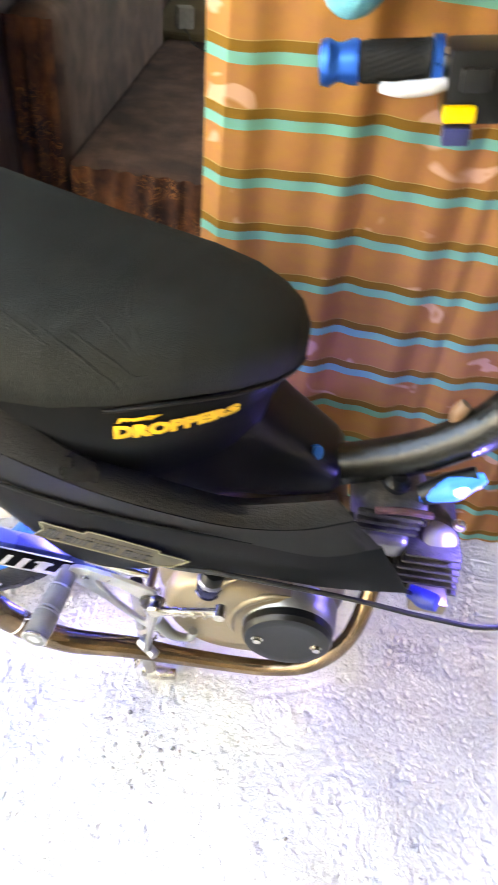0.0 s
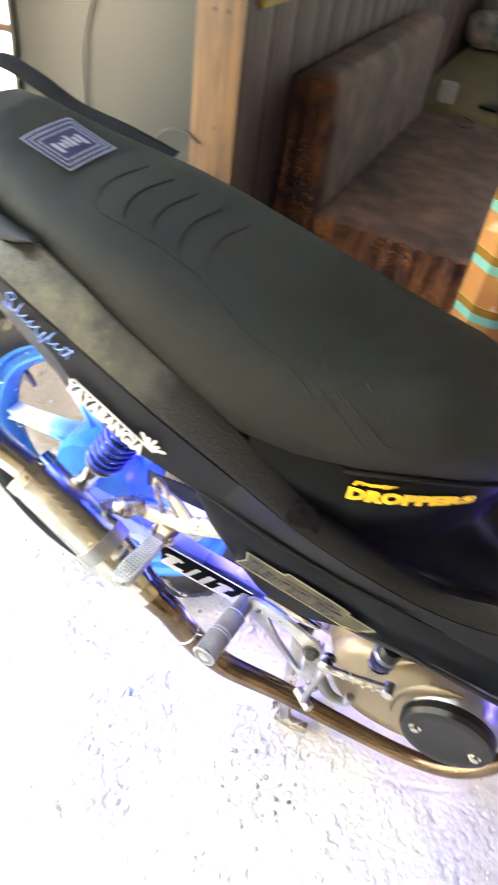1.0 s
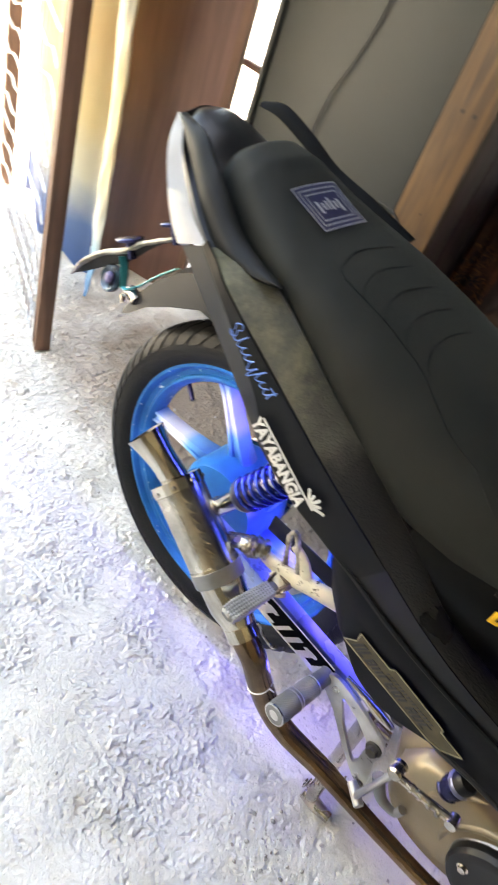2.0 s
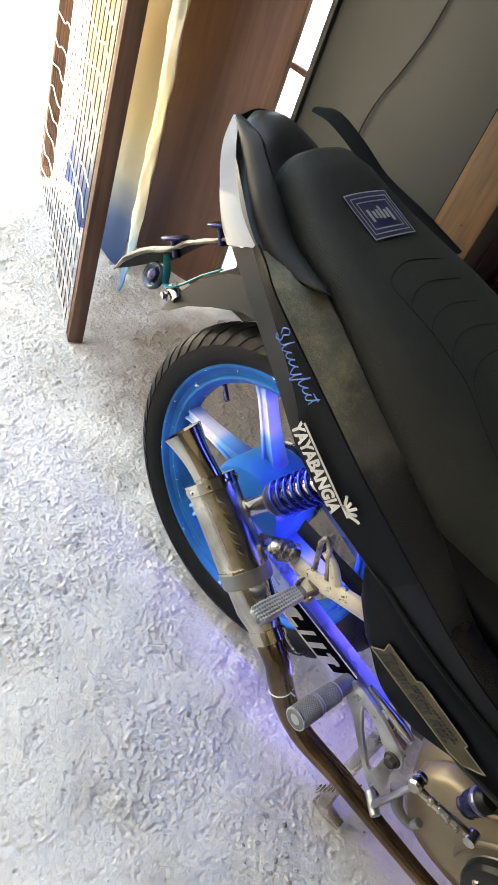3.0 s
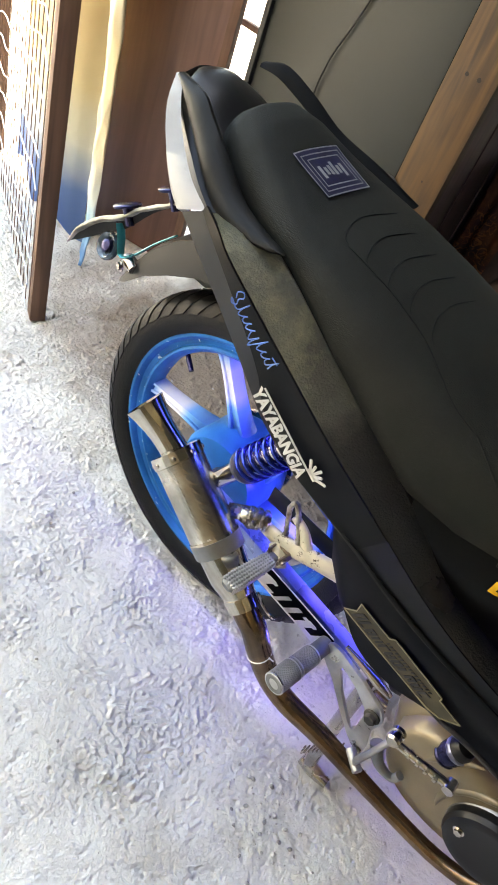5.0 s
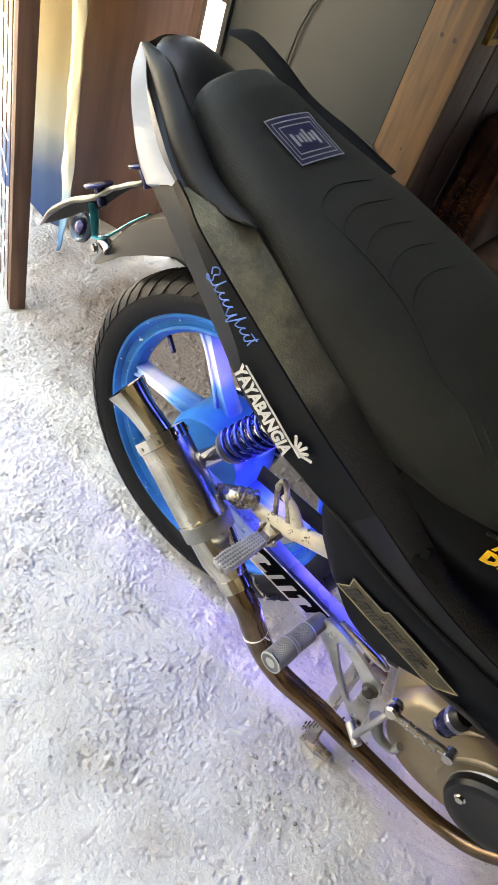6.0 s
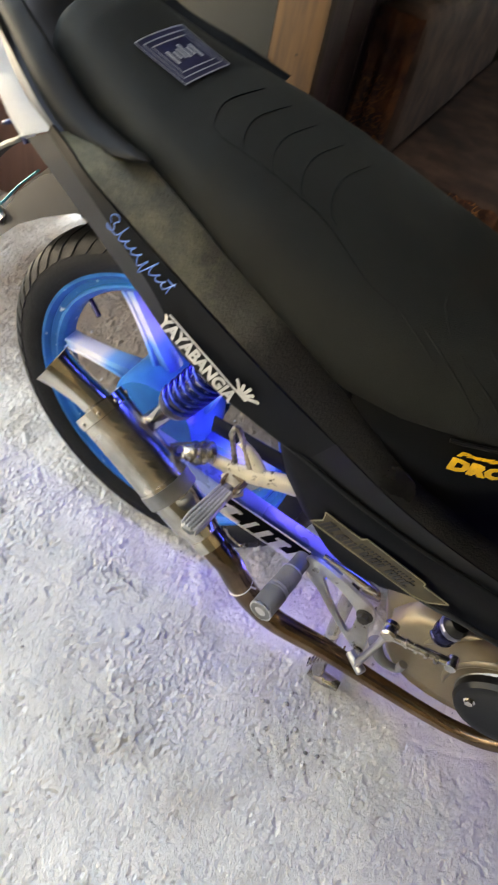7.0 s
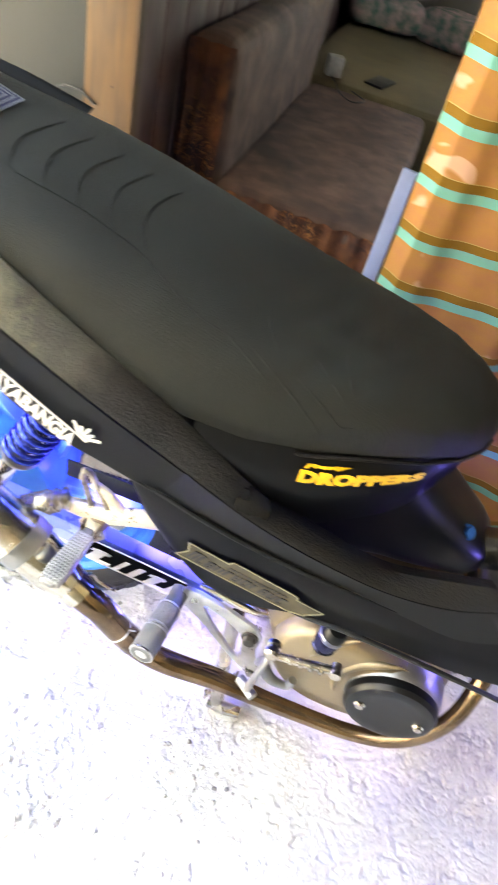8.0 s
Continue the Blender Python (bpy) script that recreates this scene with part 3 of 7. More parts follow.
def ground_height(x, y):
    """Hand-laid concrete: crumbly open patches beside smeared, trowelled ones, with pits and drag marks."""
    x, y = np.asarray(x, float), np.asarray(y, float)
    wx, wy = x + 0.002 * lattice(x, y, 60, 3), y + 0.002 * lattice(x, y, 60, 4)
    rough = smoothstep(-0.30, 0.32, 0.65 * lattice(x, y, 3.1, 5) + 0.4 * lattice(x, y, 9.5, 6) - 1.2 * (x + 0.06) + 2.2 * (y + 0.28))
    crumbly = smoothstep(0.12, 0.85, rough)
    rough = 0.14 + 0.86 * rough
    # lumps and scuffs left by the trowel in the smoother part
    scuff = lattice(x, y, 15, 42) + 0.4 * lattice(x, y, 38, 41) + 0.2 * lattice(x, y, 90, 43)
    h = 0.005 * lattice(x, y, 2.7, 1) + 0.0026 * lattice(x, y, 9.0, 2)
    h += 0.0020 * smoothstep(-0.10, 0.40, scuff) * (0.3 + 0.7 * rough)
    # crumbly grain at several sizes
    h += rough * (0.0008 * lattice(wx, wy, 33, 7) + 0.0004 * lattice(wx, wy, 67, 8) + 0.0003 * lattice(x, y, 118, 9) + 0.0004 * lattice(x, y, 205, 10))
    # crumbs that stand proud with steep sides, and broken-out pits
    for freq, level, tall, seed in ((40, 0.50, 0.0030, 12), (84, 0.43, 0.0019, 11), (140, 0.31, 0.0015, 20), (215, 0.21, 0.0014, 21)):
        mask = lattice(x, y, freq, seed) + 0.4 * lattice(x, y, freq * 2.3, seed + 60)
        h += tall * crumbly * smoothstep(level, level + 0.09, mask + 0.45 * lattice(x, y, 11, seed + 30)) * (0.55 + 0.9 * smoothstep(-0.3, 0.4, lattice(x, y, freq * 0.45, seed + 40)))
    ragged = 0.30 * lattice(x, y, 88, 44) + 0.22 * lattice(x, y, 190, 45)
    h -= 0.0030 * smoothstep(0.48, 0.66, lattice(x, y, 22, 13) + ragged) * (0.4 + 0.6 * rough)
    h -= 0.0020 * smoothstep(0.52, 0.66, lattice(x, y, 55, 14) + ragged) + 0.0014 * smoothstep(0.46, 0.58, lattice(x, y, 125, 19) + 0.5 * ragged)
    # long drag marks of the trowel
    a, b = 0.86 * x + 0.51 * y, -0.51 * x + 0.86 * y
    h += (1.1 - rough) * (0.0006 * lattice(a * 0.2, b, 26, 15) + 0.0003 * lattice(a * 0.3, b, 90, 16))
    h -= 0.0016 * smoothstep(0.93, 0.99, 1 - np.abs(lattice(x * 0.8, y, 4.6, 17))) * smoothstep(0.0, 0.3, lattice(x, y, 5.0, 18))
    return h


def build_ground():
    def axis(lo, hi, step, far):
        mid = list(np.arange(lo, hi + 1e-6, step))
        out = [lo - 0.05, lo - 0.15, lo - 0.4, lo - 1, lo - 2.5, lo - 6, lo - 15, lo - far][::-1]
        return np.array(out + mid + [hi + 0.05, hi + 0.15, hi + 0.4, hi + 1, hi + 2.5, hi + 6, hi + 15, hi + far])

    xs, ys = axis(-1.35, 0.98, 0.0020, 400), axis(-0.62, 0.62, 0.0020, 400)
    gx, gy = (g.ravel() for g in np.meshgrid(xs, ys, indexing="ij"))
    near = (gx > -1.36) & (gx < 0.99) & (gy > -0.63) & (gy < 0.63)
    gz = np.full(len(gx), -0.002)
    gz[near] = ground_height(gx[near], gy[near])
    n, m = len(xs), len(ys)
    a = (np.arange(n - 1)[:, None] * m + np.arange(m - 1)[None, :]).ravel()
    quads = np.stack([a, a + m, a + m + 1, a + 1], 1).astype(np.int32)
    me = bpy.data.meshes.new("ground")
    me.vertices.add(len(gx))
    me.vertices.foreach_set("co", np.stack([gx, gy, gz], 1).astype(np.float32).ravel())
    me.loops.add(quads.size)
    me.loops.foreach_set("vertex_index", quads.ravel())
    me.polygons.add(len(quads))
    me.polygons.foreach_set("loop_start", np.arange(0, quads.size, 4, dtype=np.int32))
    me.polygons.foreach_set("use_smooth", np.ones(len(quads), dtype=bool))
    me.update(calc_edges=True)
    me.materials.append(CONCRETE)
    tagged(new("ground", me), "rough hand-laid pale grey concrete floor with crumbs and pits", "ground", kind="structure")


def build_crumbs():
    """Loose concrete crumbs and small stones lying on the floor."""
    rnd = random.Random(21)
    ico = bmesh.new()
    bmesh.ops.create_icosphere(ico, subdivisions=1, radius=1.0)
    shape = [v.co.copy() for v in ico.verts]
    tris = [[v.index for v in f.verts] for f in ico.faces]
    ico.free()
    verts, faces = [], []
    spots = []
    for k in range(900):
        x, y = rnd.uniform(-1.15, 0.85), rnd.uniform(-0.6, 0.45)
        if x > 0.0 and rnd.random() < 0.55:
            continue
        spots.append((x, y, 0.0009 + 0.0036 * rnd.random() ** 4))
    for k in range(90):
        # a loose heap beside the stand
        spots.append((rnd.gauss(0.405, 0.05), rnd.gauss(-0.205, 0.035), 0.001 + 0.0042 * rnd.random() ** 3))
    high = ground_height([q[0] for q in spots], [q[1] for q in spots])
    for (x, y, s), z in zip(spots, high):
        z = float(z) + s * 0.35
        turn = Matrix.Rotation(rnd.uniform(0, 6.28), 3, "Z")
        base = len(verts)
        for c in shape:
            q = turn @ Vector((c.x * s * rnd.uniform(0.8, 1.35), c.y * s * rnd.uniform(0.7, 1.0), c.z * s * rnd.uniform(0.5, 0.8)))
            verts.append((x + q.x, y + q.y, z + q.z))
        faces += [[base + i for i in t] for t in tris]
    me = bpy.data.meshes.new("crumbs")
    me.from_pydata(verts, [], faces)
    me.materials.append(mat("loose_concrete_crumbs", (0.50, 0.48, 0.45), 0.95, vary=0.6, scale=40, bump=0.3))
    tagged(new("crumbs", me), "loose concrete crumbs and small stones on the floor", "gravel", kind="stuff")


def slab(name, lo, hi, material, label, bevel=0.002, category="wall"):
    ob = part(name, box(bmesh.new(), lo, hi, bevel), material)
    return tagged(ob, label, category, kind="structure")


def build_shell():
    # near-black strip put in for the shade of the gap beside the post
    slab("trim_panel_gap", (-0.2735, 0.694, 0.0), (-0.2635, 0.716, 2.45), SEAM_DARK, "near-black strip painted for the shade between panel and post", category="trim")
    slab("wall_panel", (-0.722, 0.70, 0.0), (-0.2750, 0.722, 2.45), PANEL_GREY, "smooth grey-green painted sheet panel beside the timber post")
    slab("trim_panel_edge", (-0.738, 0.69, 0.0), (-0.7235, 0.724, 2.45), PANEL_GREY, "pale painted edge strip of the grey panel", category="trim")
    slab("wall_jamb", (0.46, 0.68, 0.0), (2.6, 0.76, 2.45), mat("pale_blue_wall_paint", (0.42, 0.47, 0.56), 0.6, vary=0.1, scale=5, bump=0.08), "pale blue painted house wall beside the doorway")
    # back wall out of view; the opening is added to brighten the room
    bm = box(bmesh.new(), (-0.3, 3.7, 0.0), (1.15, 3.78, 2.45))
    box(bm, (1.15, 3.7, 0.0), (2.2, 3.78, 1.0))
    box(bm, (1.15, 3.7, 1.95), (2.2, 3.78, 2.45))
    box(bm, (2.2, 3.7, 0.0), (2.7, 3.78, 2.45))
    tagged(part("wall_room_back", bm, PLASTER), "plain unseen back wall, its opening added to let light into the dim room", "wall", kind="structure")
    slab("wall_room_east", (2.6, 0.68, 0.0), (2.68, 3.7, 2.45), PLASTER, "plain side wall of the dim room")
    # added walls out of view: pale bounces light, boards hold it down
    slab("wall_east", (2.68, -2.2, 0.0), (2.76, 0.68, 3.2), DIM_BOUNCE_BOARDS, "unseen board wall added to close the yard and keep bounce low")
    slab("wall_south", (-5.0, -2.28, 0.0), (0.30, -2.2, 3.2), BOUNCE_PLASTER, "unseen pale wall added to bounce light onto the motorcycle")
    slab("wall_south_covered", (0.303, -2.28, 0.0), (2.76, -2.2, 3.2), DIM_BOUNCE_BOARDS, "unseen board wall added to weaken the bounced light")
    # added roof out of view; its edges and gap steer the daylight
    bm = box(bmesh.new(), (ROOF_X, -1.85, 2.45), (2.8, 5.0, 2.5))
    box(bm, (-0.30, -2.3, 2.455), (2.8, -1.854, 2.505))
    tagged(part("ceiling", bm, ROOF_MAT), "unseen grey sheet roof added over the yard to shape the daylight", "ceiling", kind="structure")
    slab("floor_room", (-0.2, 0.70, -0.03), (2.6, 3.7, 0.006), BEIGE, "beige linoleum floor of the room", 0, "floor")
    bm = bmesh.new()
    for z in (0.30, 0.66, 1.02, 1.4):
        box(bm, (-0.80, 0.70, z), (-0.738, 0.716, z + 0.014), 0.002)
    tagged(part("window_1", bm, POST_WOOD), "dark slats across a narrow bright gap", "window", kind="structure")
    # doorway post
    tagged(part("timber_post", box(bmesh.new(), (-0.262, 0.672, 0.0), (-0.158, 0.702, 2.45), 0.003), ORANGE_WOOD), "orange-stained timber doorway post", "post", kind="structure")
    post = bpy.data.objects["timber_post"]
    knot = mat("dark_knot", (0.012, 0.006, 0.003), 0.7, bump=0.2)
    for x, z, r in ((-0.223, 0.812, 0.0042), (-0.195, 0.813, 0.0046), (-0.203, 0.606, 0.0022), (-0.21, 1.12, 0.005)):
        part("knot", lathe(bmesh.new(), [(-0.002, r * 1.2), (0.0004, r), (0.0008, r * 0.6), (0.0006, 0.0002)], (x, 0.672, z), (0.1, -1, 0.1), 10), knot, post)
    slab("trim_door_lining", (-0.236, 0.704, 0.0), (-0.180, 0.745, 2.45), POST_WOOD, "dark timber lining behind the doorway post", category="trim")
    # side wall of the room, upright boards on rails
    w = tagged(part("wall_west", box(bmesh.new(), (-0.235, 0.746, 0.0), (-0.20, 3.7, 2.45)), PLANK_WOOD), "dark red-brown board wall of the room", "wall", kind="structure")
    me = None
    y = 0.748
    k = 0
    while y < 3.6:
        wd = 0.118
        if me is None:
            pl = part("plank", box(bmesh.new(), (0, 0, 0), (0.014, wd, 2.43), 0.003), PLANK_WOOD, w)
            me = pl.data
        else:
            pl = new("plank", me)
            pl.parent = w
        pl.location = (-0.199 + 0.002 * (k % 3), y, 0.005)
        y += wd + 0.003
        k += 1


def build_plywood():
    bm = box(bmesh.new(), (-0.19, -0.009, 0), (0.19, 0.009, 2.3), 0.001)
    ob = part("plywood_board", bm, PLYWOOD)
    ob.matrix_world = pose(-0.985, 0.628, 0.004, 0, 0, 14)
    tagged(ob, "varnished brown plywood board standing upright", "board")
    bm = box(bmesh.new(), (-0.012, -0.012, 0), (0.012, 0.012, 2.3), 0.002)
    ob = part("plywood_batten", bm, POST_WOOD)
    ob.matrix_world = pose(-0.79, 0.668, 0.004, 0, 0, 14)
    tagged(ob, "narrow brown timber batten beside the plywood board", "batten")


def build_gate():
    g = empty("mesh_gate", (-0.752, 0.176, 0.0), "open yard gate of brown timber and pale wire netting", "gate")
    a, b = Vector((0, 0, 0)), Vector((-0.76, 0.38, 0))
    d = (b - a).normalized()
    ang = math.degrees(math.atan2(d.y, d.x))
    for q, s in ((a, 0.0182), (b, 0.0182)):
        bm = box(bmesh.new(), (-s, -s, 0.004), (s, s, 2.0), 0.002)
        ob = part("post", bm, POST_WOOD, g)
        ob.matrix_local = pose(q.x, q.y, 0.0, 0, 0, ang)
    bm = box(bmesh.new(), (0.02, -0.015, 1.94), ((b - a).length - 0.02, 0.015, 1.99), 0.002)
    part("rail", bm, POST_WOOD, g).matrix_local = pose(0, 0, 0, 0, 0, ang)
    # netting: upright strands and slanted wavy strands, stapled to the posts' outer faces
    n = Vector((-d.y, d.x, 0)) * 0.021
    if n.y > 0:
        n = -n
    ln = (b - a).length
    rnd = random.Random(5)
    for i in range(19):
        s = ln * i / 18
        bm = tube(bmesh.new(), [a + d * s + n + Vector((0, 0, 0.02)), a + d * (s + 0.006) + n * 1.1 + Vector((0, 0, 1.0)), a + d * s + n + Vector((0, 0, 1.93))], 0.0012, 5, 8)
        part("upright_wire", bm, POST_WOOD, g)
    for i in range(0, 33):
        pts = []
        for k in range(13):
            s = ln * k / 12
            z = 0.06 + i * 0.062 - 0.15 * s + 0.030 * math.exp(-s / 0.05) * -1 + 0.007 * math.sin(k * 1.9 + i * 1.3) + rnd.uniform(-0.004, 0.004)
            if 0.02 < z < 1.93:
                pts.append(a + d * s + n * (1.15 + 0.2 * rnd.random()) + Vector((0, 0, z)))
        if len(pts) > 2:
            part("slanted_wire", tube(bmesh.new(), pts, 0.0017, 5, 3 * len(pts)), WIRE, g)


def build_tarp():
    plan = [(-1.42, 0.56), (-1.25, 0.49), (-1.10, 0.445), (-1.02, 0.455), (-0.975, 0.475), (-0.955, 0.478)]
    line = smooth_line([(*p, 0) for p in plan], 40)
    bm = bmesh.new()
    rows = []
    for j in range(24):
        z = 0.03 + 2.0 * j / 23
        rows.append([Vector((p.x + 0.012 * math.sin(z * 4 + i * 0.1), p.y + 0.008 * math.sin(z * 5.3 + i * 0.25), z + 0.02 * math.sin(i * 0.3) * (1 if j == 0 else 0))) for i, p in enumerate(line)])
    loft(bm, rows, False, False)
    bmesh.ops.solidify(bm, geom=bm.faces[:], thickness=0.0015)
    t = part("tarpaulin", bm, TARP)
    tagged(t, "hanging printed plastic sheet, ochre fading to blue, with a rolled edge", "tarpaulin")
    # broad folded front edge that ends in a ragged tail
    pts = [(-0.880, 0.400, 0.012), (-0.897, 0.425, 0.09), (-0.903, 0.432, 0.255), (-0.909, 0.435, 0.44), (-0.913, 0.435, 0.56), (-0.922, 0.435, 0.67), (-0.938, 0.437, 1.0), (-0.950, 0.44, 1.5), (-0.950, 0.44, 2.03)]
    bm = tube(bmesh.new(), pts, [0.009, 0.020, 0.021, 0.026, 0.037, 0.043, 0.044, 0.044, 0.044], 22, 110, flat=(1.0, 0.34))
    for v in bm.verts:
        q = v.co
        v.co += Vector((noise.noise(Vector((q.x * 60, q.y * 60, q.z * 16))), noise.noise(Vector((q.x * 70, q.y * 60, q.z * 14)) + Vector((5, 5, 5))), 0)) * 0.007
    part("folded_edge", bm, TARP_EDGE, t, "cream folded edge with a pale blue tail", 70)


def build_curtain():
    x0, x1, z0, z1 = 0.378, 1.25, 0.06, 2.44
    nx, nz = 230, 90
    bm = bmesh.new()
    uvl = bm.loops.layers.uv.new("UVMap")
    grid = []
    for i in range(nx + 1):
        u = i / nx
        col = []
        for j in range(nz + 1):
            z = z0 + (z1 - z0) * j / nz
            s = u * (x1 - x0)
            # hanging folds: shallow near the free edge, deeper to the side
            f = 0.0042 * math.sin(s * 23 + 0.9 + 0.6 * math.sin(z * 2.1)) + 0.0045 * math.sin(s * 51 + 2.0 * math.sin(z * 1.7)) + 0.004 * noise.noise(Vector((s * 8, z * 5, 0))) + 0.0032 * min(1, s / 0.15) * math.sin(s * 108 + 2.4 * math.sin(z * 2.3) + 2 * noise.noise(Vector((s * 5, 0, 0))))
            edge = max(0.0, 1 - s / 0.035)
            x = x0 + s + 0.006 * math.sin(s * 40 + z) + 0.012 * math.sin(z * 3.0) * edge
            y = 0.262 + f * (0.5 + 0.5 * min(1, s / 0.2)) + 0.016 * edge - 0.02 * (1 - min(1, z / 0.9))
            sag = 0.003 * math.sin(s * 23 + 0.4)
            col.append((bm.verts.new((x, y, z)), (u * 8.0, (z + sag - 0.6185 - 0.050 * max(0.0, s - 0.05)) / 0.0722 + 5)))
        grid.append(col)
    for i in range(nx):
        for j in range(nz):
            q = (grid[i][j], grid[i + 1][j], grid[i + 1][j + 1], grid[i][j + 1])
            f = bm.faces.new([v for v, _ in q])
            for lp, (_, uv) in zip(f.loops, q):
                lp[uvl].uv = uv
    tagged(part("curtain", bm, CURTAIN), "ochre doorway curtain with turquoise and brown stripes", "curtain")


def cushion(lo, hi, r=0.03, seed=0, wob=0.006):
    bm = bmesh.new()
    bmesh.ops.create_cube(bm, size=1.0)
    for v in bm.verts:
        v.co = Vector(((lo[i] + hi[i]) / 2 + v.co[i] * (hi[i] - lo[i]) for i in range(3)))
    bmesh.ops.bevel(bm, geom=bm.edges[:], offset=r, segments=4, affect="EDGES", profile=0.5)
    bmesh.ops.subdivide_edges(bm, edges=bm.edges[:], cuts=3, use_grid_fill=True)
    for v in bm.verts:
        v.co += v.normal * wob * noise.noise(v.co * 7 + Vector((seed, 0, 0)))
    return bm


def ruffle(lo, hi, n, depth, y):
    """Gathered cloth face: upright folds of uneven depth."""
    bm = bmesh.new()
    rows = []
    for j in range(14):
        z = lo[1] + (hi[1] - lo[1]) * j / 13
        rows.append([Vector((lo[0] + (hi[0] - lo[0]) * i / n, y - depth * (0.5 + 0.5 * math.sin(i * 0.9 + 2.2 * noise.noise(Vector((i * 0.11, z * 9, 0)))) + 0.8 * noise.noise(Vector((i * 0.2, z * 14, 3)))) - 0.01 * math.sin(math.pi * j / 13), z)) for i in range(n + 1)])
    loft(bm, rows, False, False)
    bmesh.ops.solidify(bm, geom=bm.faces[:], thickness=0.006)
    return bm


def build_sofa():
    s = empty("sofa", (0.1, 1.5, 0.006), "worn brown velour sofa with a rust-patterned gathered end", "sofa")
    s_inv = Matrix.Translation((-0.1, -1.5, -0.006))

    def put(name, bm, m, label=""):
        bmesh.ops.transform(bm, matrix=s_inv, verts=bm.verts)
        return part(name, bm, m, s, label, 60)

    put("backrest", cushion((-0.182, 1.0, 0.06), (-0.052, 2.12, 0.665), 0.05, 1), SOFA_BROWN)
    put("seat", cushion((-0.06, 0.985, 0.05), (0.402, 2.12, 0.358), 0.03, 4), SOFA_BROWN)
    put("end_cover", ruffle((-0.045, 0.05), (0.395, 0.352), 60, 0.014, 0.985), SOFA_RED, "rust-brown gathered velour")
    put("back_end_cover", ruffle((-0.170, 0.05), (-0.062, 0.655), 18, 0.014, 1.0), SOFA_RED, "rust-brown gathered velour")
    for x in (-0.14, 0.35):
        for y in (1.05, 2.06):
            put("leg", lathe(bmesh.new(), [(0, 0.018), (0.05, 0.026)], (x, y, 0.006), (0, 0, 1), 12), POST_WOOD)


def build_room_things():
    b = empty("low_bed", (0.3, 2.8, 0.006), "low bed covered with a beige sheet", "bed")
    m = Matrix.Translation((-0.3, -2.8, -0.006))
    bm = cushion((-0.15, 2.16, 0.12), (1.5, 3.66, 0.36), 0.03, 8, 0.008)
    bmesh.ops.transform(bm, matrix=m, verts=bm.verts)
    part("mattress", bm, BEIGE, b, sharp=60)
    bm = box(bmesh.new(), (-0.15, 2.16, 0.006), (1.5, 3.66, 0.118), 0.004)
    bmesh.ops.transform(bm, matrix=m, verts=bm.verts)
    part("bed_base", bm, POST_WOOD, b)
    # phone and charger on the bed
    ph = part("phone", box(bmesh.new(), (-0.038, -0.078, 0), (0.038, 0.078, 0.009), 0.003), PLASTIC)
    ph.matrix_world = pose(0.175, 2.34, 0.3625, 0, 0, -14)
    tagged(ph, "dark smartphone lying on the beige sheet", "phone")
    ch = part("charger", box(bmesh.new(), (-0.03, -0.025, 0), (0.03, 0.025, 0.07), 0.006), WHITE_INK)
    ch.matrix_world = pose(-0.005, 2.235, 0.361, 0, 0, 25)
    tagged(ch, "white charger block on the beige sheet", "charger")
    cb = tube(bmesh.new(), [(0.0, 2.20, 0.366), (0.03, 2.13, 0.368), (0.06, 2.05, 0.364), (0.12, 1.98, 0.364), (0.16, 2.04, 0.364), (0.10, 2.10, 0.366)], 0.0025, 6)
    tagged(part("charging_cable", cb, DARK_CABLE), "thin black charging cable on the sofa seat", "cable")
    fl = mat("floral_print_cotton", (0.55, 0.40, 0.40), 0.8, scale=22, color2=(0.10, 0.22, 0.18), bump=0.2)
    for (x, y, sz, rz) in ((0.02, 3.36, 0.2, 20), (0.42, 3.42, 0.22, -15)):
        p = part("pillow", cushion((-sz, -0.13, 0), (sz, 0.13, 0.15), 0.06, x * 9, 0.02), fl, sharp=80)
        p.matrix_world = pose(x, y, 0.362, 0, 0, rz)
        tagged(p, "soft pillow in a floral print on the bed", "pillow", "pillows on the bed")
    # added upright board that stands in for pale floor past the sofa
    bd = part("pale_patch_board", box(bmesh.new(), (-0.018, -0.006, 0), (0.018, 0.006, 0.545), 0.003), mat("pale_blue_patch_colour", (0.13, 0.17, 0.27), 0.5, vary=0.15, scale=12, bump=0.08))
    bd.matrix_world = pose(0.392, 0.945, 0.008, 0, 0, -12)
    tagged(bd, "narrow pale blue board standing in for the pale floor beside the sofa", "board")
    # framed picture on the board wall
    pf = empty("picture_frame", (-0.182, 0.97, 0.945), "dark picture in a thin ochre frame on the board wall", "picture")
    ochre = mat("ochre_frame_paint", (0.36, 0.20, 0.02), 0.5, vary=0.25, scale=20, bump=0.1)
    dark = mat("dark_print", (0.02, 0.024, 0.022), 0.75, scale=18, color2=(0.06, 0.035, 0.02), bump=0.02)
    for lo, hi in (((0, -0.20, -0.135), (0.012, 0.17, -0.123)), ((0, -0.20, 0.20), (0.012, 0.17, 0.212)), ((0, -0.20, -0.123), (0.012, -0.188, 0.20)), ((0, 0.158, -0.123), (0.012, 0.17, 0.20))):
        part("frame", box(bmesh.new(), lo, hi, 0.002), ochre, pf)
    part("picture", box(bmesh.new(), (0, -0.188, -0.123), (0.005, 0.158, 0.20)), dark, pf)


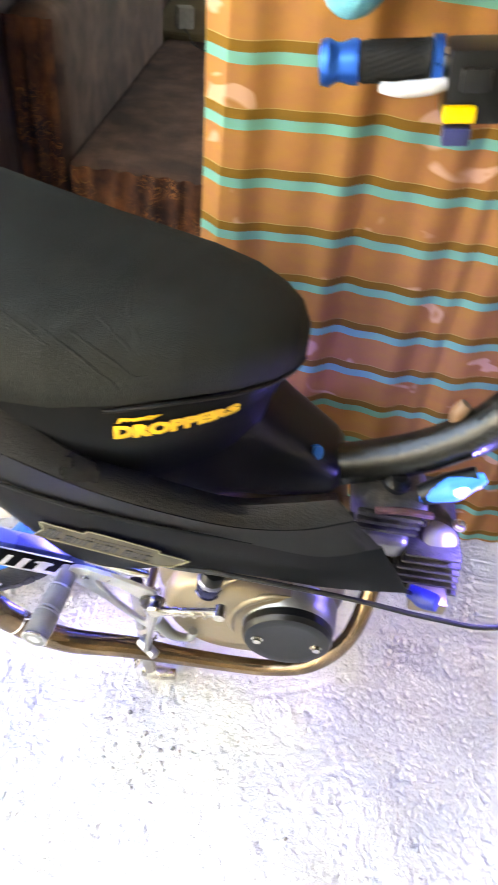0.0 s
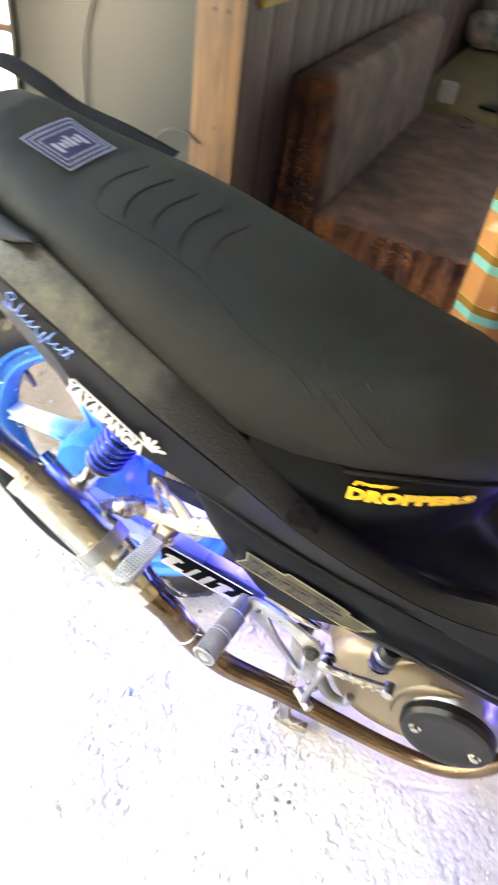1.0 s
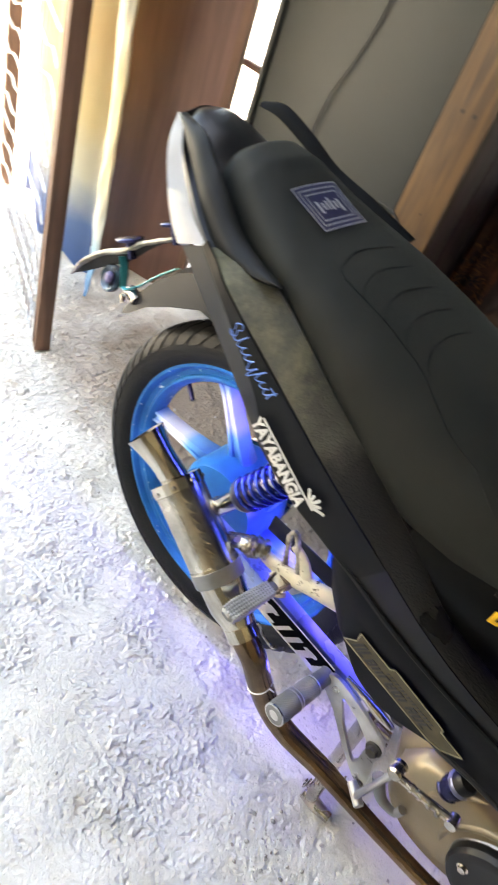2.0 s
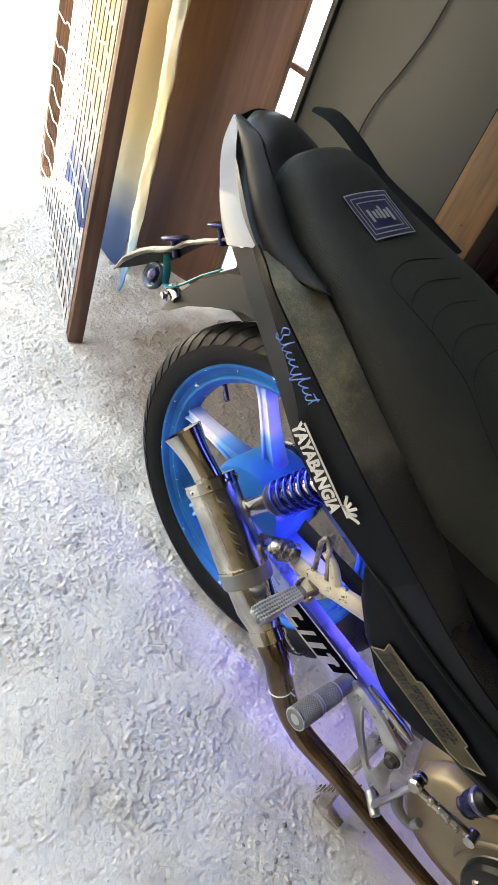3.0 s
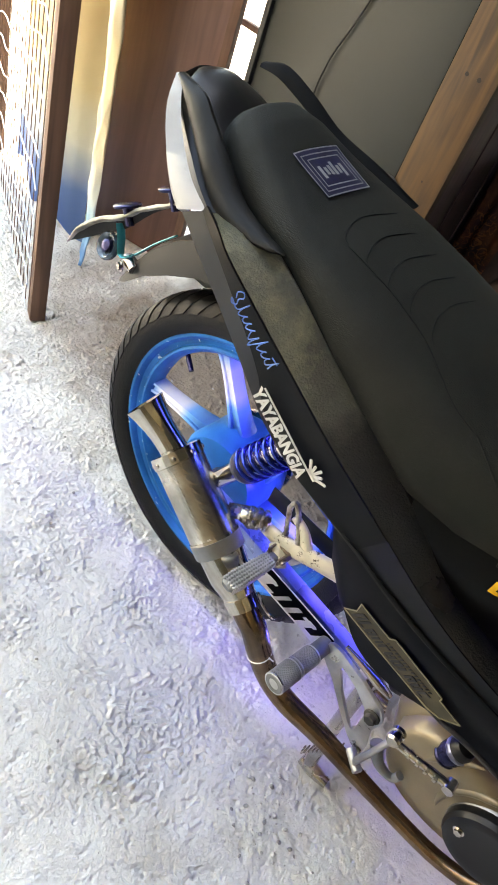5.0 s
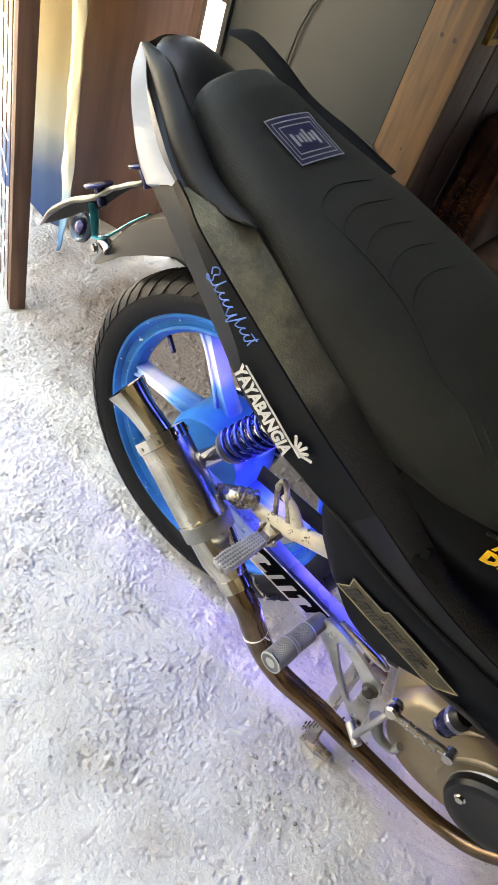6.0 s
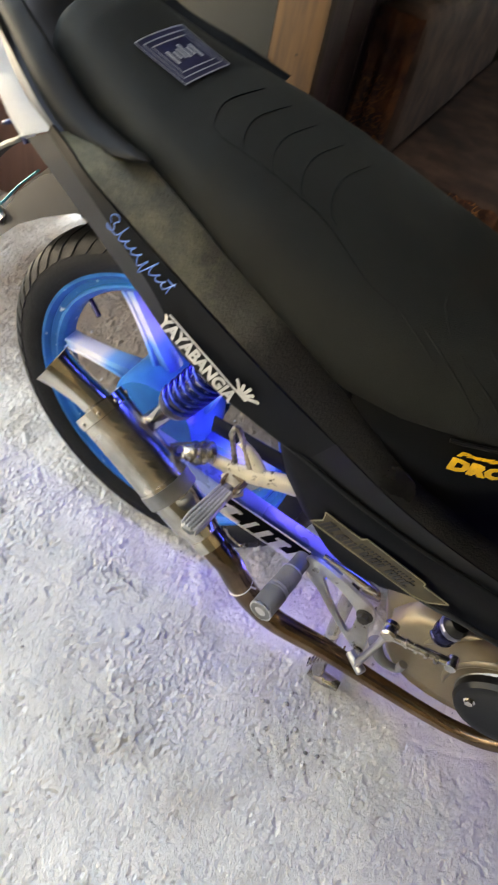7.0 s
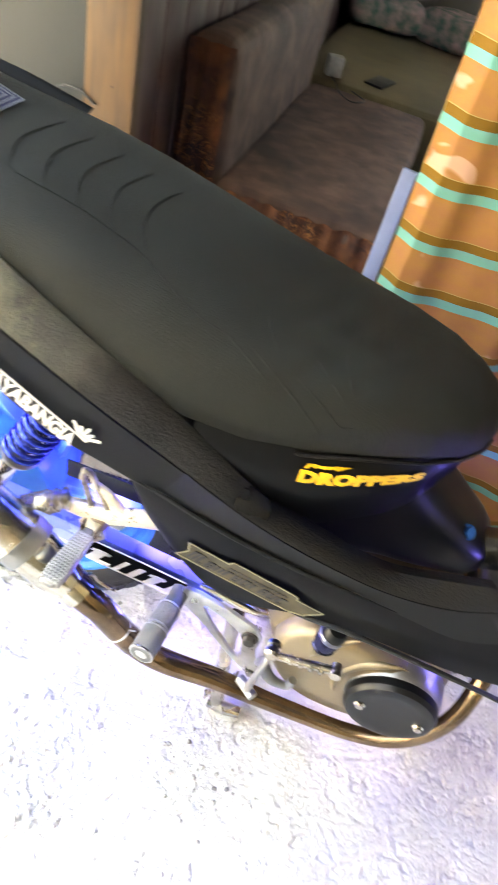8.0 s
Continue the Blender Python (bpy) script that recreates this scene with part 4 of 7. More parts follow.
def build_wall_cable():
    bm = tube(bmesh.new(), [(-0.455, 0.694, 2.44), (-0.46, 0.694, 1.3), (-0.475, 0.694, 0.93), (-0.50, 0.693, 0.80), (-0.533, 0.692, 0.70), (-0.54, 0.692, 0.60), (-0.52, 0.692, 0.50), (-0.44, 0.690, 0.45), (-0.36, 0.680, 0.535), (-0.31, 0.668, 0.578), (-0.268, 0.668, 0.583), (-0.235, 0.668, 0.565)], 0.0025, 8, 70)
    tagged(part("wall_cable", bm, DARK_CABLE), "black cable hanging against the grey panel", "cable")


build_ground()
build_crumbs()
build_shell()


# ---------------------------------------------------------------- the motorcycle
BIKE = empty("motorcycle", (0.4, 0.0, 0.0), "black underbone motorcycle on its centre stand with blue wheels", "motorcycle")


def bp(name, bm, material, parent=None, label="", sharp=38):
    """A part of the motorcycle, given in world places."""
    bmesh.ops.transform(bm, matrix=Matrix.Translation((-0.4, 0, 0)), verts=bm.verts)
    return part(name, bm, material, parent or BIKE, label, sharp)


def interp(x, xs, vs):
    return float(np.interp(x, xs, vs))


def build_seat():
    # x, top of the middle, lower edge, half width
    T = [(-0.172, 0.785, 0.757, 0.034), (-0.164, 0.812, 0.752, 0.056), (-0.143, 0.829, 0.747, 0.074), (-0.110, 0.825, 0.745, 0.087), (-0.055, 0.806, 0.747, 0.103),
         (0.0, 0.791, 0.748, 0.118), (0.06, 0.785, 0.722, 0.130), (0.13, 0.774, 0.688, 0.139), (0.20, 0.760, 0.655, 0.143), (0.26, 0.747, 0.636, 0.143),
         (0.32, 0.734, 0.632, 0.138), (0.38, 0.723, 0.638, 0.128), (0.44, 0.714, 0.648, 0.113), (0.49, 0.705, 0.652, 0.094), (0.525, 0.695, 0.652, 0.070), (0.545, 0.686, 0.652, 0.046), (0.556, 0.668, 0.654, 0.020)]
    xs = [t[0] for t in T]
    rings = []
    line = smooth_line([(t[0], t[1], 0) for t in T], 150)
    for p in line:
        x = p.x
        zt, zb, w = (interp(x, xs, [t[k] for t in T]) for k in (1, 2, 3))
        ring = []
        for k in range(33):
            a = math.pi * k / 32
            c, s = math.cos(a), math.sin(a)
            e = 0.72
            y = w * math.copysign(abs(c) ** e, c)
            z = zb + (zt - zb) * s ** 0.62
            # slack folds where the cover is pulled round the narrow front
            z += 0.0013 * s * math.sin((x - 0.65 * y + 0.012 * math.sin(y * 40)) * 170) * math.exp(-(((x - 0.37) / 0.075) ** 2)) * (1 if y < 0 else 0.3)
            ring.append(Vector((x, y, z)))
        ring += [Vector((x, -w * 0.9 * f, zb - 0.012)) for f in (1, 0.3, -0.3, -1)]
        rings.append(ring)
    bm = loft(bmesh.new(), rings)
    seat = bp("seat", bm, SEAT_VINYL, None, "black grained vinyl saddle", 70)

    def top(x, y):
        zt, zb, w = (interp(x, xs, [t[k] for t in T]) for k in (1, 2, 3))
        c = min(1, abs(y) / w) ** (1 / 0.72)
        return zb + (zt - zb) * math.sqrt(max(0, 1 - c * c)) ** 0.62

    # pressed seams: hooked chevrons on the crown, the long seam that joins them, slack folds on the flank
    def seam(name, line, r):
        lift = 0.0002 if name == "seam" else -0.0009
        fine = [(p.x, p.y, top(p.x, p.y) + lift) for p in smooth_line([(x, y, 0) for x, y in line], 34)]
        bp(name, tube(bmesh.new(), fine, r, 7), SEAM_DARK if name == "seam" else SEAT_VINYL, seat)

    for i in range(5):
        x = 0.030 + 0.034 * i
        w = 0.9 + 0.05 * i
        seam("seam", [(x + 0.006, 0.038 - 0.004 * i), (x - 0.002, -0.020 * w), (x + 0.001, -0.052 * w), (x + 0.012, -0.073 - 0.002 * i), (x + 0.022, -0.079 - 0.002 * i)], [0.0004, 0.0009, 0.0010, 0.0009, 0.0003])
    seam("seam", [(0.052, -0.081), (0.108, -0.082), (0.144, -0.086), (0.177, -0.091), (0.237, -0.111), (0.283, -0.114)], [0.0003, 0.0005, 0.0006, 0.0005, 0.0003])
    for line in ([(0.257, -0.108), (0.298, -0.119), (0.335, -0.128)], [(0.272, -0.103), (0.326, -0.119), (0.363, -0.126), (0.384, -0.1265)], [(0.315, -0.105), (0.358, -0.116), (0.393, -0.121), (0.412, -0.1175)], [(0.347, -0.085), (0.375, -0.102), (0.404, -0.115)], [(0.380, -0.045), (0.387, -0.085), (0.409, -0.112)], [(0.303, -0.058), (0.307, -0.086), (0.326, -0.106)]):
        seam("crease", line, [0.0004, 0.0013, 0.0014, 0.0004])
    pts = []
    for k in range(24):
        x = 0.37 + 0.185 * k / 23
        pts.append((x, -interp(x, xs, [t[3] for t in T]) * 1.0 - 0.001, interp(x, xs, [t[2] for t in T]) - 0.006))
    bp("piping", tube(bmesh.new(), pts, 0.0022, 8, 50), PLASTIC_SATIN, seat, "shiny seam along the saddle's lower edge")
    # badge on the rear crown: blue patch with pale rules; its writing drawn as plain strokes
    def patch(name, x0, x1, y0, y1, lift, material, parent):
        rows = [[Vector((x0 + (x1 - x0) * i / 8, y0 + (y1 - y0) * j / 8, top(x0 + (x1 - x0) * i / 8, y0 + (y1 - y0) * j / 8) + lift)) for i in range(9)] for j in range(9)]
        b2 = loft(bmesh.new(), rows, False, False)
        bmesh.ops.solidify(b2, geom=b2.faces[:], thickness=0.0006)
        return bp(name, b2, material, parent)

    badge = patch("badge", -0.070, -0.008, -0.047, 0.036, 0.0015, NAVY_INK, seat)
    badge["label"] = "navy woven badge with pale border lines"
    for k in range(3):
        o = 0.0045 * k + 0.0015 * k
        for a in ((-0.070 + o, -0.0685 + o, -0.047 + o, 0.036 - o), (-0.0095 - o, -0.008 - o, -0.047 + o, 0.036 - o)):
            patch("border", *a, 0.0022, PALE_THREAD, badge)
        for a in ((-0.070 + o, -0.008 - o, -0.047 + o, -0.0455 + o), (-0.070 + o, -0.008 - o, 0.0345 - o, 0.036 - o)):
            patch("border", *a, 0.0022, PALE_THREAD, badge)
    for k, (y, lo, hi) in enumerate(((-0.028, -0.047, -0.030), (-0.0195, -0.044, -0.034), (-0.012, -0.046, -0.033), (-0.005, -0.050, -0.032), (0.003, -0.044, -0.033), (0.0105, -0.046, -0.028))):
        patch("mark", lo, hi, y, y + 0.0052, 0.0023, PALE_THREAD, badge)


# outer lines of the right-hand body panels (mirrored for the left)
B_LINE = [(-0.075, -0.118, 0.744), (-0.02, -0.119, 0.757), (0.04, -0.128, 0.742), (0.13, -0.136, 0.700), (0.22, -0.140, 0.658), (0.282, -0.141, 0.623)]
C_LINE = [(-0.078, -0.156, 0.762), (-0.05, -0.164, 0.753), (-0.018, -0.169, 0.734), (0.086, -0.172, 0.683), (0.177, -0.171, 0.636), (0.278, -0.1685, 0.590)]
D_LINE = [(-0.115, -0.148, 0.731), (-0.08, -0.150, 0.706), (-0.039, -0.151, 0.676), (0.0, -0.152, 0.647), (0.030, -0.154, 0.626), (0.065, -0.158, 0.602), (0.093, -0.162, 0.588), (0.144, -0.164, 0.566), (0.187, -0.163, 0.554), (0.255, -0.162, 0.536)]
CREASE = [(-0.080, -0.158, 0.754), (-0.045, -0.166, 0.734), (-0.008, -0.1695, 0.708), (0.030, -0.1695, 0.676), (0.060, -0.168, 0.645), (0.092, -0.166, 0.600), (0.144, -0.166, 0.570), (0.187, -0.1645, 0.557), (0.255, -0.163, 0.539)]


SKIRT = [[(0.268, -0.136, 0.640), (0.32, -0.130, 0.638), (0.38, -0.120, 0.644), (0.44, -0.104, 0.654), (0.50, -0.080, 0.660), (0.535, -0.052, 0.662)],
         [(0.272, -0.147, 0.622), (0.33, -0.143, 0.612), (0.38, -0.135, 0.616), (0.44, -0.118, 0.628), (0.50, -0.088, 0.640), (0.535, -0.056, 0.650)],
         [(0.29, -0.146, 0.604), (0.34, -0.143, 0.580), (0.39, -0.136, 0.578), (0.44, -0.119, 0.590), (0.49, -0.092, 0.606), (0.528, -0.058, 0.622)],
         [(0.31, -0.136, 0.575), (0.36, -0.130, 0.546), (0.41, -0.121, 0.535), (0.45, -0.104, 0.546), (0.49, -0.082, 0.560), (0.52, -0.052, 0.580)]]


def mirrored(curves):
    return [[(x, -y, z) for x, y, z in c] for c in curves]


def build_body():
    mid = [tuple((a + b) / 2) for a, b in zip(smooth_line(C_LINE, 9), smooth_line(CREASE, 9))]
    b_long = B_LINE[:-1] + [(0.27, -0.141, 0.632), (0.30, -0.142, 0.614), (0.35, -0.143, 0.583), (0.42, -0.140, 0.555), (0.50, -0.133, 0.533), (0.565, -0.125, 0.541), (0.612, -0.121, 0.553)]
    c_long = C_LINE[:-1] + [(0.25, -0.1690, 0.602), (0.30, -0.168, 0.579), (0.36, -0.168, 0.555), (0.43, -0.164, 0.533), (0.51, -0.155, 0.514), (0.58, -0.144, 0.513), (0.634, -0.134, 0.529)]
    b_long = [(x, y - 0.004, z - 0.003) for x, y, z in b_long]
    c_strip = [(x, y + 0.010 * max(0, -0.045 - x) / 0.033, z - 0.012 * max(0, -0.045 - x) / 0.033) for x, y, z in c_long]
    b_s, c_s = smooth_line(b_long, 17), smooth_line(c_strip, 17)
    panels = {
        "upper_strip": [[(x, y + 0.02, z - 0.012) for x, y, z in b_long], b_long, [tuple(a.lerp(b, 0.5) + Vector((0, -0.003, 0.004))) for a, b in zip(b_s, c_s)], [(x, y + 0.001, z + 0.0008) for x, y, z in c_strip], [(x, y + 0.012, z - 0.006) for x, y, z in c_strip]],
        "side_cover": [[(x, y + 0.005, z - 0.003) for x, y, z in C_LINE], [(x, y, z - 0.0012) for x, y, z in C_LINE], mid, CREASE, [(x, y + 0.006, z - 0.0015) for x, y, z in CREASE]],
        "edge_facet": [[(x, y + 0.0006, z - 0.0003) for x, y, z in CREASE], D_LINE, [(x, y + 0.014, z - 0.002) for x, y, z in D_LINE]],
        "middle_cover": [[(0.255, -0.150, 0.602), (0.30, -0.150, 0.580), (0.36, -0.150, 0.556), (0.43, -0.146, 0.534), (0.51, -0.138, 0.515), (0.58, -0.128, 0.514), (0.632, -0.120, 0.529)],
                         [(0.255, -0.166, 0.600), (0.30, -0.167, 0.578), (0.36, -0.167, 0.554), (0.43, -0.163, 0.532), (0.51, -0.154, 0.513), (0.58, -0.143, 0.512), (0.634, -0.133, 0.528)],
                         [(0.236, -0.163, 0.543), (0.324, -0.164, 0.518), (0.414, -0.162, 0.502), (0.47, -0.158, 0.496), (0.53, -0.151, 0.484), (0.61, -0.140, 0.466), (0.672, -0.130, 0.485)],
                         [(0.236, -0.152, 0.540), (0.324, -0.153, 0.514), (0.414, -0.151, 0.498), (0.47, -0.149, 0.492), (0.53, -0.144, 0.480), (0.61, -0.134, 0.462), (0.670, -0.126, 0.480)]],
        "lower_cover": [[(0.215, -0.140, 0.545), (0.240, -0.153, 0.552), (0.324, -0.155, 0.526), (0.414, -0.153, 0.512), (0.47, -0.151, 0.506), (0.54, -0.146, 0.496), (0.62, -0.136, 0.478), (0.672, -0.127, 0.486)],
                        [(0.222, -0.150, 0.525), (0.240, -0.160, 0.534), (0.324, -0.161, 0.508), (0.414, -0.159, 0.492), (0.47, -0.156, 0.486), (0.54, -0.150, 0.475), (0.62, -0.139, 0.455), (0.682, -0.129, 0.470)],
                        [(0.240, -0.148, 0.485), (0.262, -0.157, 0.490), (0.335, -0.160, 0.470), (0.42, -0.156, 0.460), (0.48, -0.153, 0.458), (0.56, -0.147, 0.446), (0.64, -0.137, 0.430), (0.702, -0.128, 0.440)],
                        [(0.272, -0.143, 0.438), (0.286, -0.150, 0.437), (0.328, -0.152, 0.404), (0.382, -0.150, 0.394), (0.45, -0.148, 0.413), (0.54, -0.145, 0.415), (0.63, -0.137, 0.402), (0.724, -0.126, 0.400)],
                        [(0.280, -0.130, 0.436), (0.295, -0.135, 0.433), (0.333, -0.137, 0.402), (0.387, -0.135, 0.392), (0.45, -0.135, 0.408), (0.54, -0.132, 0.411), (0.63, -0.126, 0.399), (0.718, -0.118, 0.399)]],
        "skirt_panel": SKIRT,
    }
    made = {}
    for name, curves in panels.items():
        for side in (1, -1):
            c = curves if side == 1 else mirrored([[q for q in line if q[0] < 0.53] for line in curves])
            bm = skin(bmesh.new(), c, 70 if name == "upper_strip" else 44, 0.0028 * side)
            ob = bp(name, bm, {"middle_cover": SATIN_COVER, "upper_strip": WORN_SHEEN_PLASTIC, "edge_facet": FACET_GREY}.get(name, PLASTIC), None, "", 18 if name in ("side_cover", "edge_facet") else 50)
            if side == 1:
                made[name] = ob
    # inner tray that closes the body under the saddle
    rings = []
    for x, zt, zb, w in ((-0.10, 0.735, 0.705, 0.09), (0.0, 0.73, 0.66, 0.11), (0.10, 0.69, 0.60, 0.115), (0.22, 0.635, 0.545, 0.118), (0.30, 0.635, 0.47, 0.11), (0.40, 0.64, 0.43, 0.10), (0.46, 0.636, 0.43, 0.082), (0.50, 0.606, 0.44, 0.072), (0.54, 0.566, 0.44, 0.062), (0.58, 0.535, 0.445, 0.054), (0.612, 0.512, 0.45, 0.046), (0.625, 0.500, 0.46, 0.036)):
        rings.append([Vector((x, math.copysign(abs(math.cos(t)) ** 0.6, math.cos(t)) * w, (zt + zb) / 2 + math.copysign(abs(math.sin(t)) ** 0.6, math.sin(t)) * (zt - zb) / 2)) for t in [2 * math.pi * (k + 0.5) / 28 for k in range(28)]])
    dense = [smooth_line([r[k] for r in rings], 48) for k in range(28)]
    bp("centre_cover", loft(bmesh.new(), [[dense[k][i] for k in range(28)] for i in range(48)]), PLASTIC, None, "black plastic centre cover", 60)
    b = bp("cover_bolt", bolt(bmesh.new(), (0.588, -0.036, 0.524), (0.3, -0.6, 0.75), 0.007, 0.006), BLUE_ANOD, None, "blue bolt")
    return made


def build_tail():
    # dished black tail body
    rings = []
    for x, w, zt, zb, dip in ((-0.258, 0.030, 0.816, 0.803, 0.0), (-0.240, 0.056, 0.822, 0.785, 0.004), (-0.205, 0.080, 0.818, 0.760, 0.018), (-0.165, 0.100, 0.800, 0.742, 0.022), (-0.125, 0.118, 0.778, 0.728, 0.012), (-0.085, 0.130, 0.762, 0.715, 0.0)):
        w *= 0.97
        half = [(0.0, zt - dip * 0.3), (0.25 * w, zt - dip * 0.35), (0.5 * w, zt - dip * 0.5 - 0.002), (0.72 * w, zt - dip * 0.5 - 0.008), (0.90 * w, zt - dip * 0.5 - 0.018), (w, zt * 0.35 + zb * 0.65), (0.97 * w, zb), (0.4 * w, zb - 0.006)]
        rings.append([Vector((x, -y, z)) for y, z in half] + [Vector((x, y, z)) for y, z in half[:0:-1]])
    m = len(rings[0])
    dense = [smooth_line([r[k] for r in rings], 26) for k in range(m)]
    bp("tail_cowl", loft(bmesh.new(), [[dense[k][i] for k in range(m)] for i in range(26)]), PLASTIC_SATIN, None, "", 45)
    for s in (-1, 1):
        # pale lens band that wraps each side of the tail
        outer = [(-0.254, s * 0.040, 0.812), (-0.230, s * 0.078, 0.785), (-0.189, s * 0.113, 0.759), (-0.149, s * 0.138, 0.741), (-0.119, s * 0.153, 0.733)]
        inner = [(-0.240, s * 0.056, 0.817), (-0.215, s * 0.080, 0.803), (-0.180, s * 0.104, 0.783), (-0.124, s * 0.137, 0.765), (-0.078, s * 0.155, 0.755)]
        mid = [tuple((Vector(a) + Vector(b)) / 2 + Vector((-0.006, s * 0.007, -0.002))) for a, b in zip(outer, inner)]
        under = [(x + 0.012, y * 0.9, z - 0.008) for x, y, z in outer]
        if s < 0:
            bp("tail_lamp", skin(bmesh.new(), [under, outer, mid, inner], 26, 0.004 * s), LAMP_LENS, None, "pale tail lamp lens", 60)
        # grab rail: a tapering blade that stands off the tail
        up = smooth_line([(-0.236, s * 0.060, 0.820), (-0.188, s * 0.075, 0.821), (-0.160, s * 0.085, 0.810), (-0.114, s * 0.100, 0.790), (-0.067, s * 0.115, 0.769), (-0.026, s * 0.125, 0.762), (0.017, s * 0.135, 0.760)], 30)
        lo = smooth_line([(-0.238, s * 0.064, 0.814), (-0.165, s * 0.100, 0.782), (-0.130, s * 0.118, 0.769), (-0.097, s * 0.130, 0.753), (-0.069, s * 0.138, 0.746), (-0.039, s * 0.142, 0.745), (-0.002, s * 0.140, 0.752), (0.019, s * 0.137, 0.759)], 30)
        if s > 0:
            up = smooth_line([(-0.268, 0.118, 0.816), (-0.234, 0.125, 0.826), (-0.179, 0.127, 0.813), (-0.122, 0.127, 0.794), (-0.047, 0.128, 0.784), (0.022, 0.126, 0.772)], 30)
            lo = smooth_line([(-0.264, 0.114, 0.811), (-0.229, 0.112, 0.803), (-0.185, 0.112, 0.792), (-0.12, 0.112, 0.775), (-0.05, 0.115, 0.765), (0.010, 0.118, 0.760)], 30)
            lo = [b.lerp(a, 0.45) for a, b in zip(up, lo)]
        rings = []
        for a, b in zip(up, lo):
            o = Vector((0, s, 0.35)).normalized() * 0.006
            c = (a + b) / 2
            rings.append([a - o * 0.7, a + o * 0.3, a.lerp(b, 0.25) + o, c + o * 1.2, a.lerp(b, 0.8) + o * 0.9, b, b - o, c - o * 0.8])
        # the far rail's shade is put into its colour: a near-black copy
        bp("grab_rail", loft(bmesh.new(), rings), RAIL_GREY if s < 0 else SEAM_BLACK, None, "satin black grab rail", 50)
    bm = skin(bmesh.new(), [smooth_line([(-0.254, -0.04, 0.812), (-0.264, 0, 0.815), (-0.254, 0.04, 0.812)], 9), smooth_line([(-0.225, -0.040, 0.770), (-0.250, 0, 0.765), (-0.225, 0.040, 0.770)], 9), smooth_line([(-0.16, -0.055, 0.705), (-0.205, 0, 0.695), (-0.16, 0.055, 0.705)], 9)], 20, 0.004)
    bp("tail_base", bm, PLASTIC, None, "", 60)
    # rear mudguard and number-plate bracket
    rings = []
    for (x, z, w, dp) in ((-0.08, 0.690, 0.058, 0.075), (-0.135, 0.665, 0.056, 0.062), (-0.19, 0.632, 0.053, 0.062), (-0.235, 0.588, 0.050, 0.050), (-0.272, 0.535, 0.046, 0.034), (-0.292, 0.498, 0.040, 0.012)):
        rings.append([Vector((x, y * w, z - d)) for y, d in ((-1, dp), (-0.95, 0.006), (-0.6, 0), (0.6, 0), (0.95, 0.006), (1, dp), (0.92, dp), (0.7, 0.012), (-0.7, 0.012), (-0.92, dp))])
    bp("rear_mudguard", loft(bmesh.new(), rings), PLASTIC_SATIN, None, "black plastic mudguard", 40)
    # bent plate on studs, seen along its edge
    bm = tube(bmesh.new(), [(-0.190, -0.045, 0.680), (-0.235, -0.045, 0.649), (-0.267, -0.045, 0.625), (-0.303, -0.045, 0.591), (-0.343, -0.045, 0.564), (-0.386, -0.045, 0.523), (-0.412, -0.045, 0.484)], [0.0030, 0.0032, 0.0036, 0.0046, 0.0048, 0.0044, 0.0012], 10, 40, flat=(2.0, 1.0))
    for v in bm.verts:
        v.co.z += 0.0022 * noise.noise(v.co * 55)
    pl = bp("plate", bm, PLATE_EDGE, None, "bent metal plate seen edge-on")
    top_edge = [(-0.200, -0.0455, 0.672), (-0.250, -0.0455, 0.638), (-0.303, -0.0455, 0.590), (-0.343, -0.0455, 0.562), (-0.386, -0.0455, 0.521), (-0.410, -0.0455, 0.486)]
    drop = [0.002, 0.006, 0.014, 0.017, 0.013, 0.001]
    bm = skin(bmesh.new(), [top_edge, [(x + q * 0.5, y + 0.004, z - q) for (x, y, z), q in zip(top_edge, drop)]], 30, 0.002)
    bp("plate_face", bm, PLASTIC_SATIN, pl, "dark face of the bent plate")
    for x, z in ((-0.293, 0.600), (-0.218, 0.668)):
        bm = lathe(bmesh.new(), [(-0.014, 0.0065), (0.010, 0.0075), (0.011, 0.019), (0.0145, 0.021), (0.016, 0.019), (0.0165, 0.002)], (x, -0.045, z), (-0.45, 0, 0.85), 22)
        bp("plate_stud", bm, PURPLE_ANOD, pl, "dull violet plate stud")
    teal = mat("teal_anodised_metal", (0.02, 0.30, 0.34), 0.3, 0.7, bump=0.04)
    bm = tube(bmesh.new(), [(-0.306, -0.045, 0.580), (-0.296, -0.047, 0.560), (-0.286, -0.050, 0.538), (-0.262, -0.048, 0.556), (-0.232, -0.046, 0.592), (-0.200, -0.045, 0.625)], [0.0050, 0.0042, 0.0035, 0.003, 0.0026, 0.0026], 8, 24, flat=(1.5, 0.6))
    bp("plate_bracket", bm, teal, None, "teal anodised bracket")
    o, ax = Vector((-0.317, -0.050, 0.536)), (-0.15, -0.85, 0.4)
    pod = bp("plate_lamp", lathe(bmesh.new(), [(-0.012, 0.012), (-0.004, 0.021), (0.002, 0.022), (0.006, 0.019), (0.003, 0.013), (-0.002, 0.010)], o, ax, 26), DARK_LENS, None, "small round smoked lamp")
    bp("lamp_core", lathe(bmesh.new(), [(-0.002, 0.010), (0.006, 0.009), (0.008, 0.005), (0.008, 0.0005)], o, ax, 18), PURPLE_ANOD, pod, "dark blue centre")
    bm = lathe(bmesh.new(), [(-0.012, 0.009), (0.0, 0.011), (0.012, 0.009)], (-0.27, -0.045, 0.535), (1, -0.2, -0.3), 12)
    bolt(bm, (-0.275, -0.058, 0.53), (-0.3, -1, 0), 0.006, 0.006)
    bp("bracket_clamp", bm, STEEL)


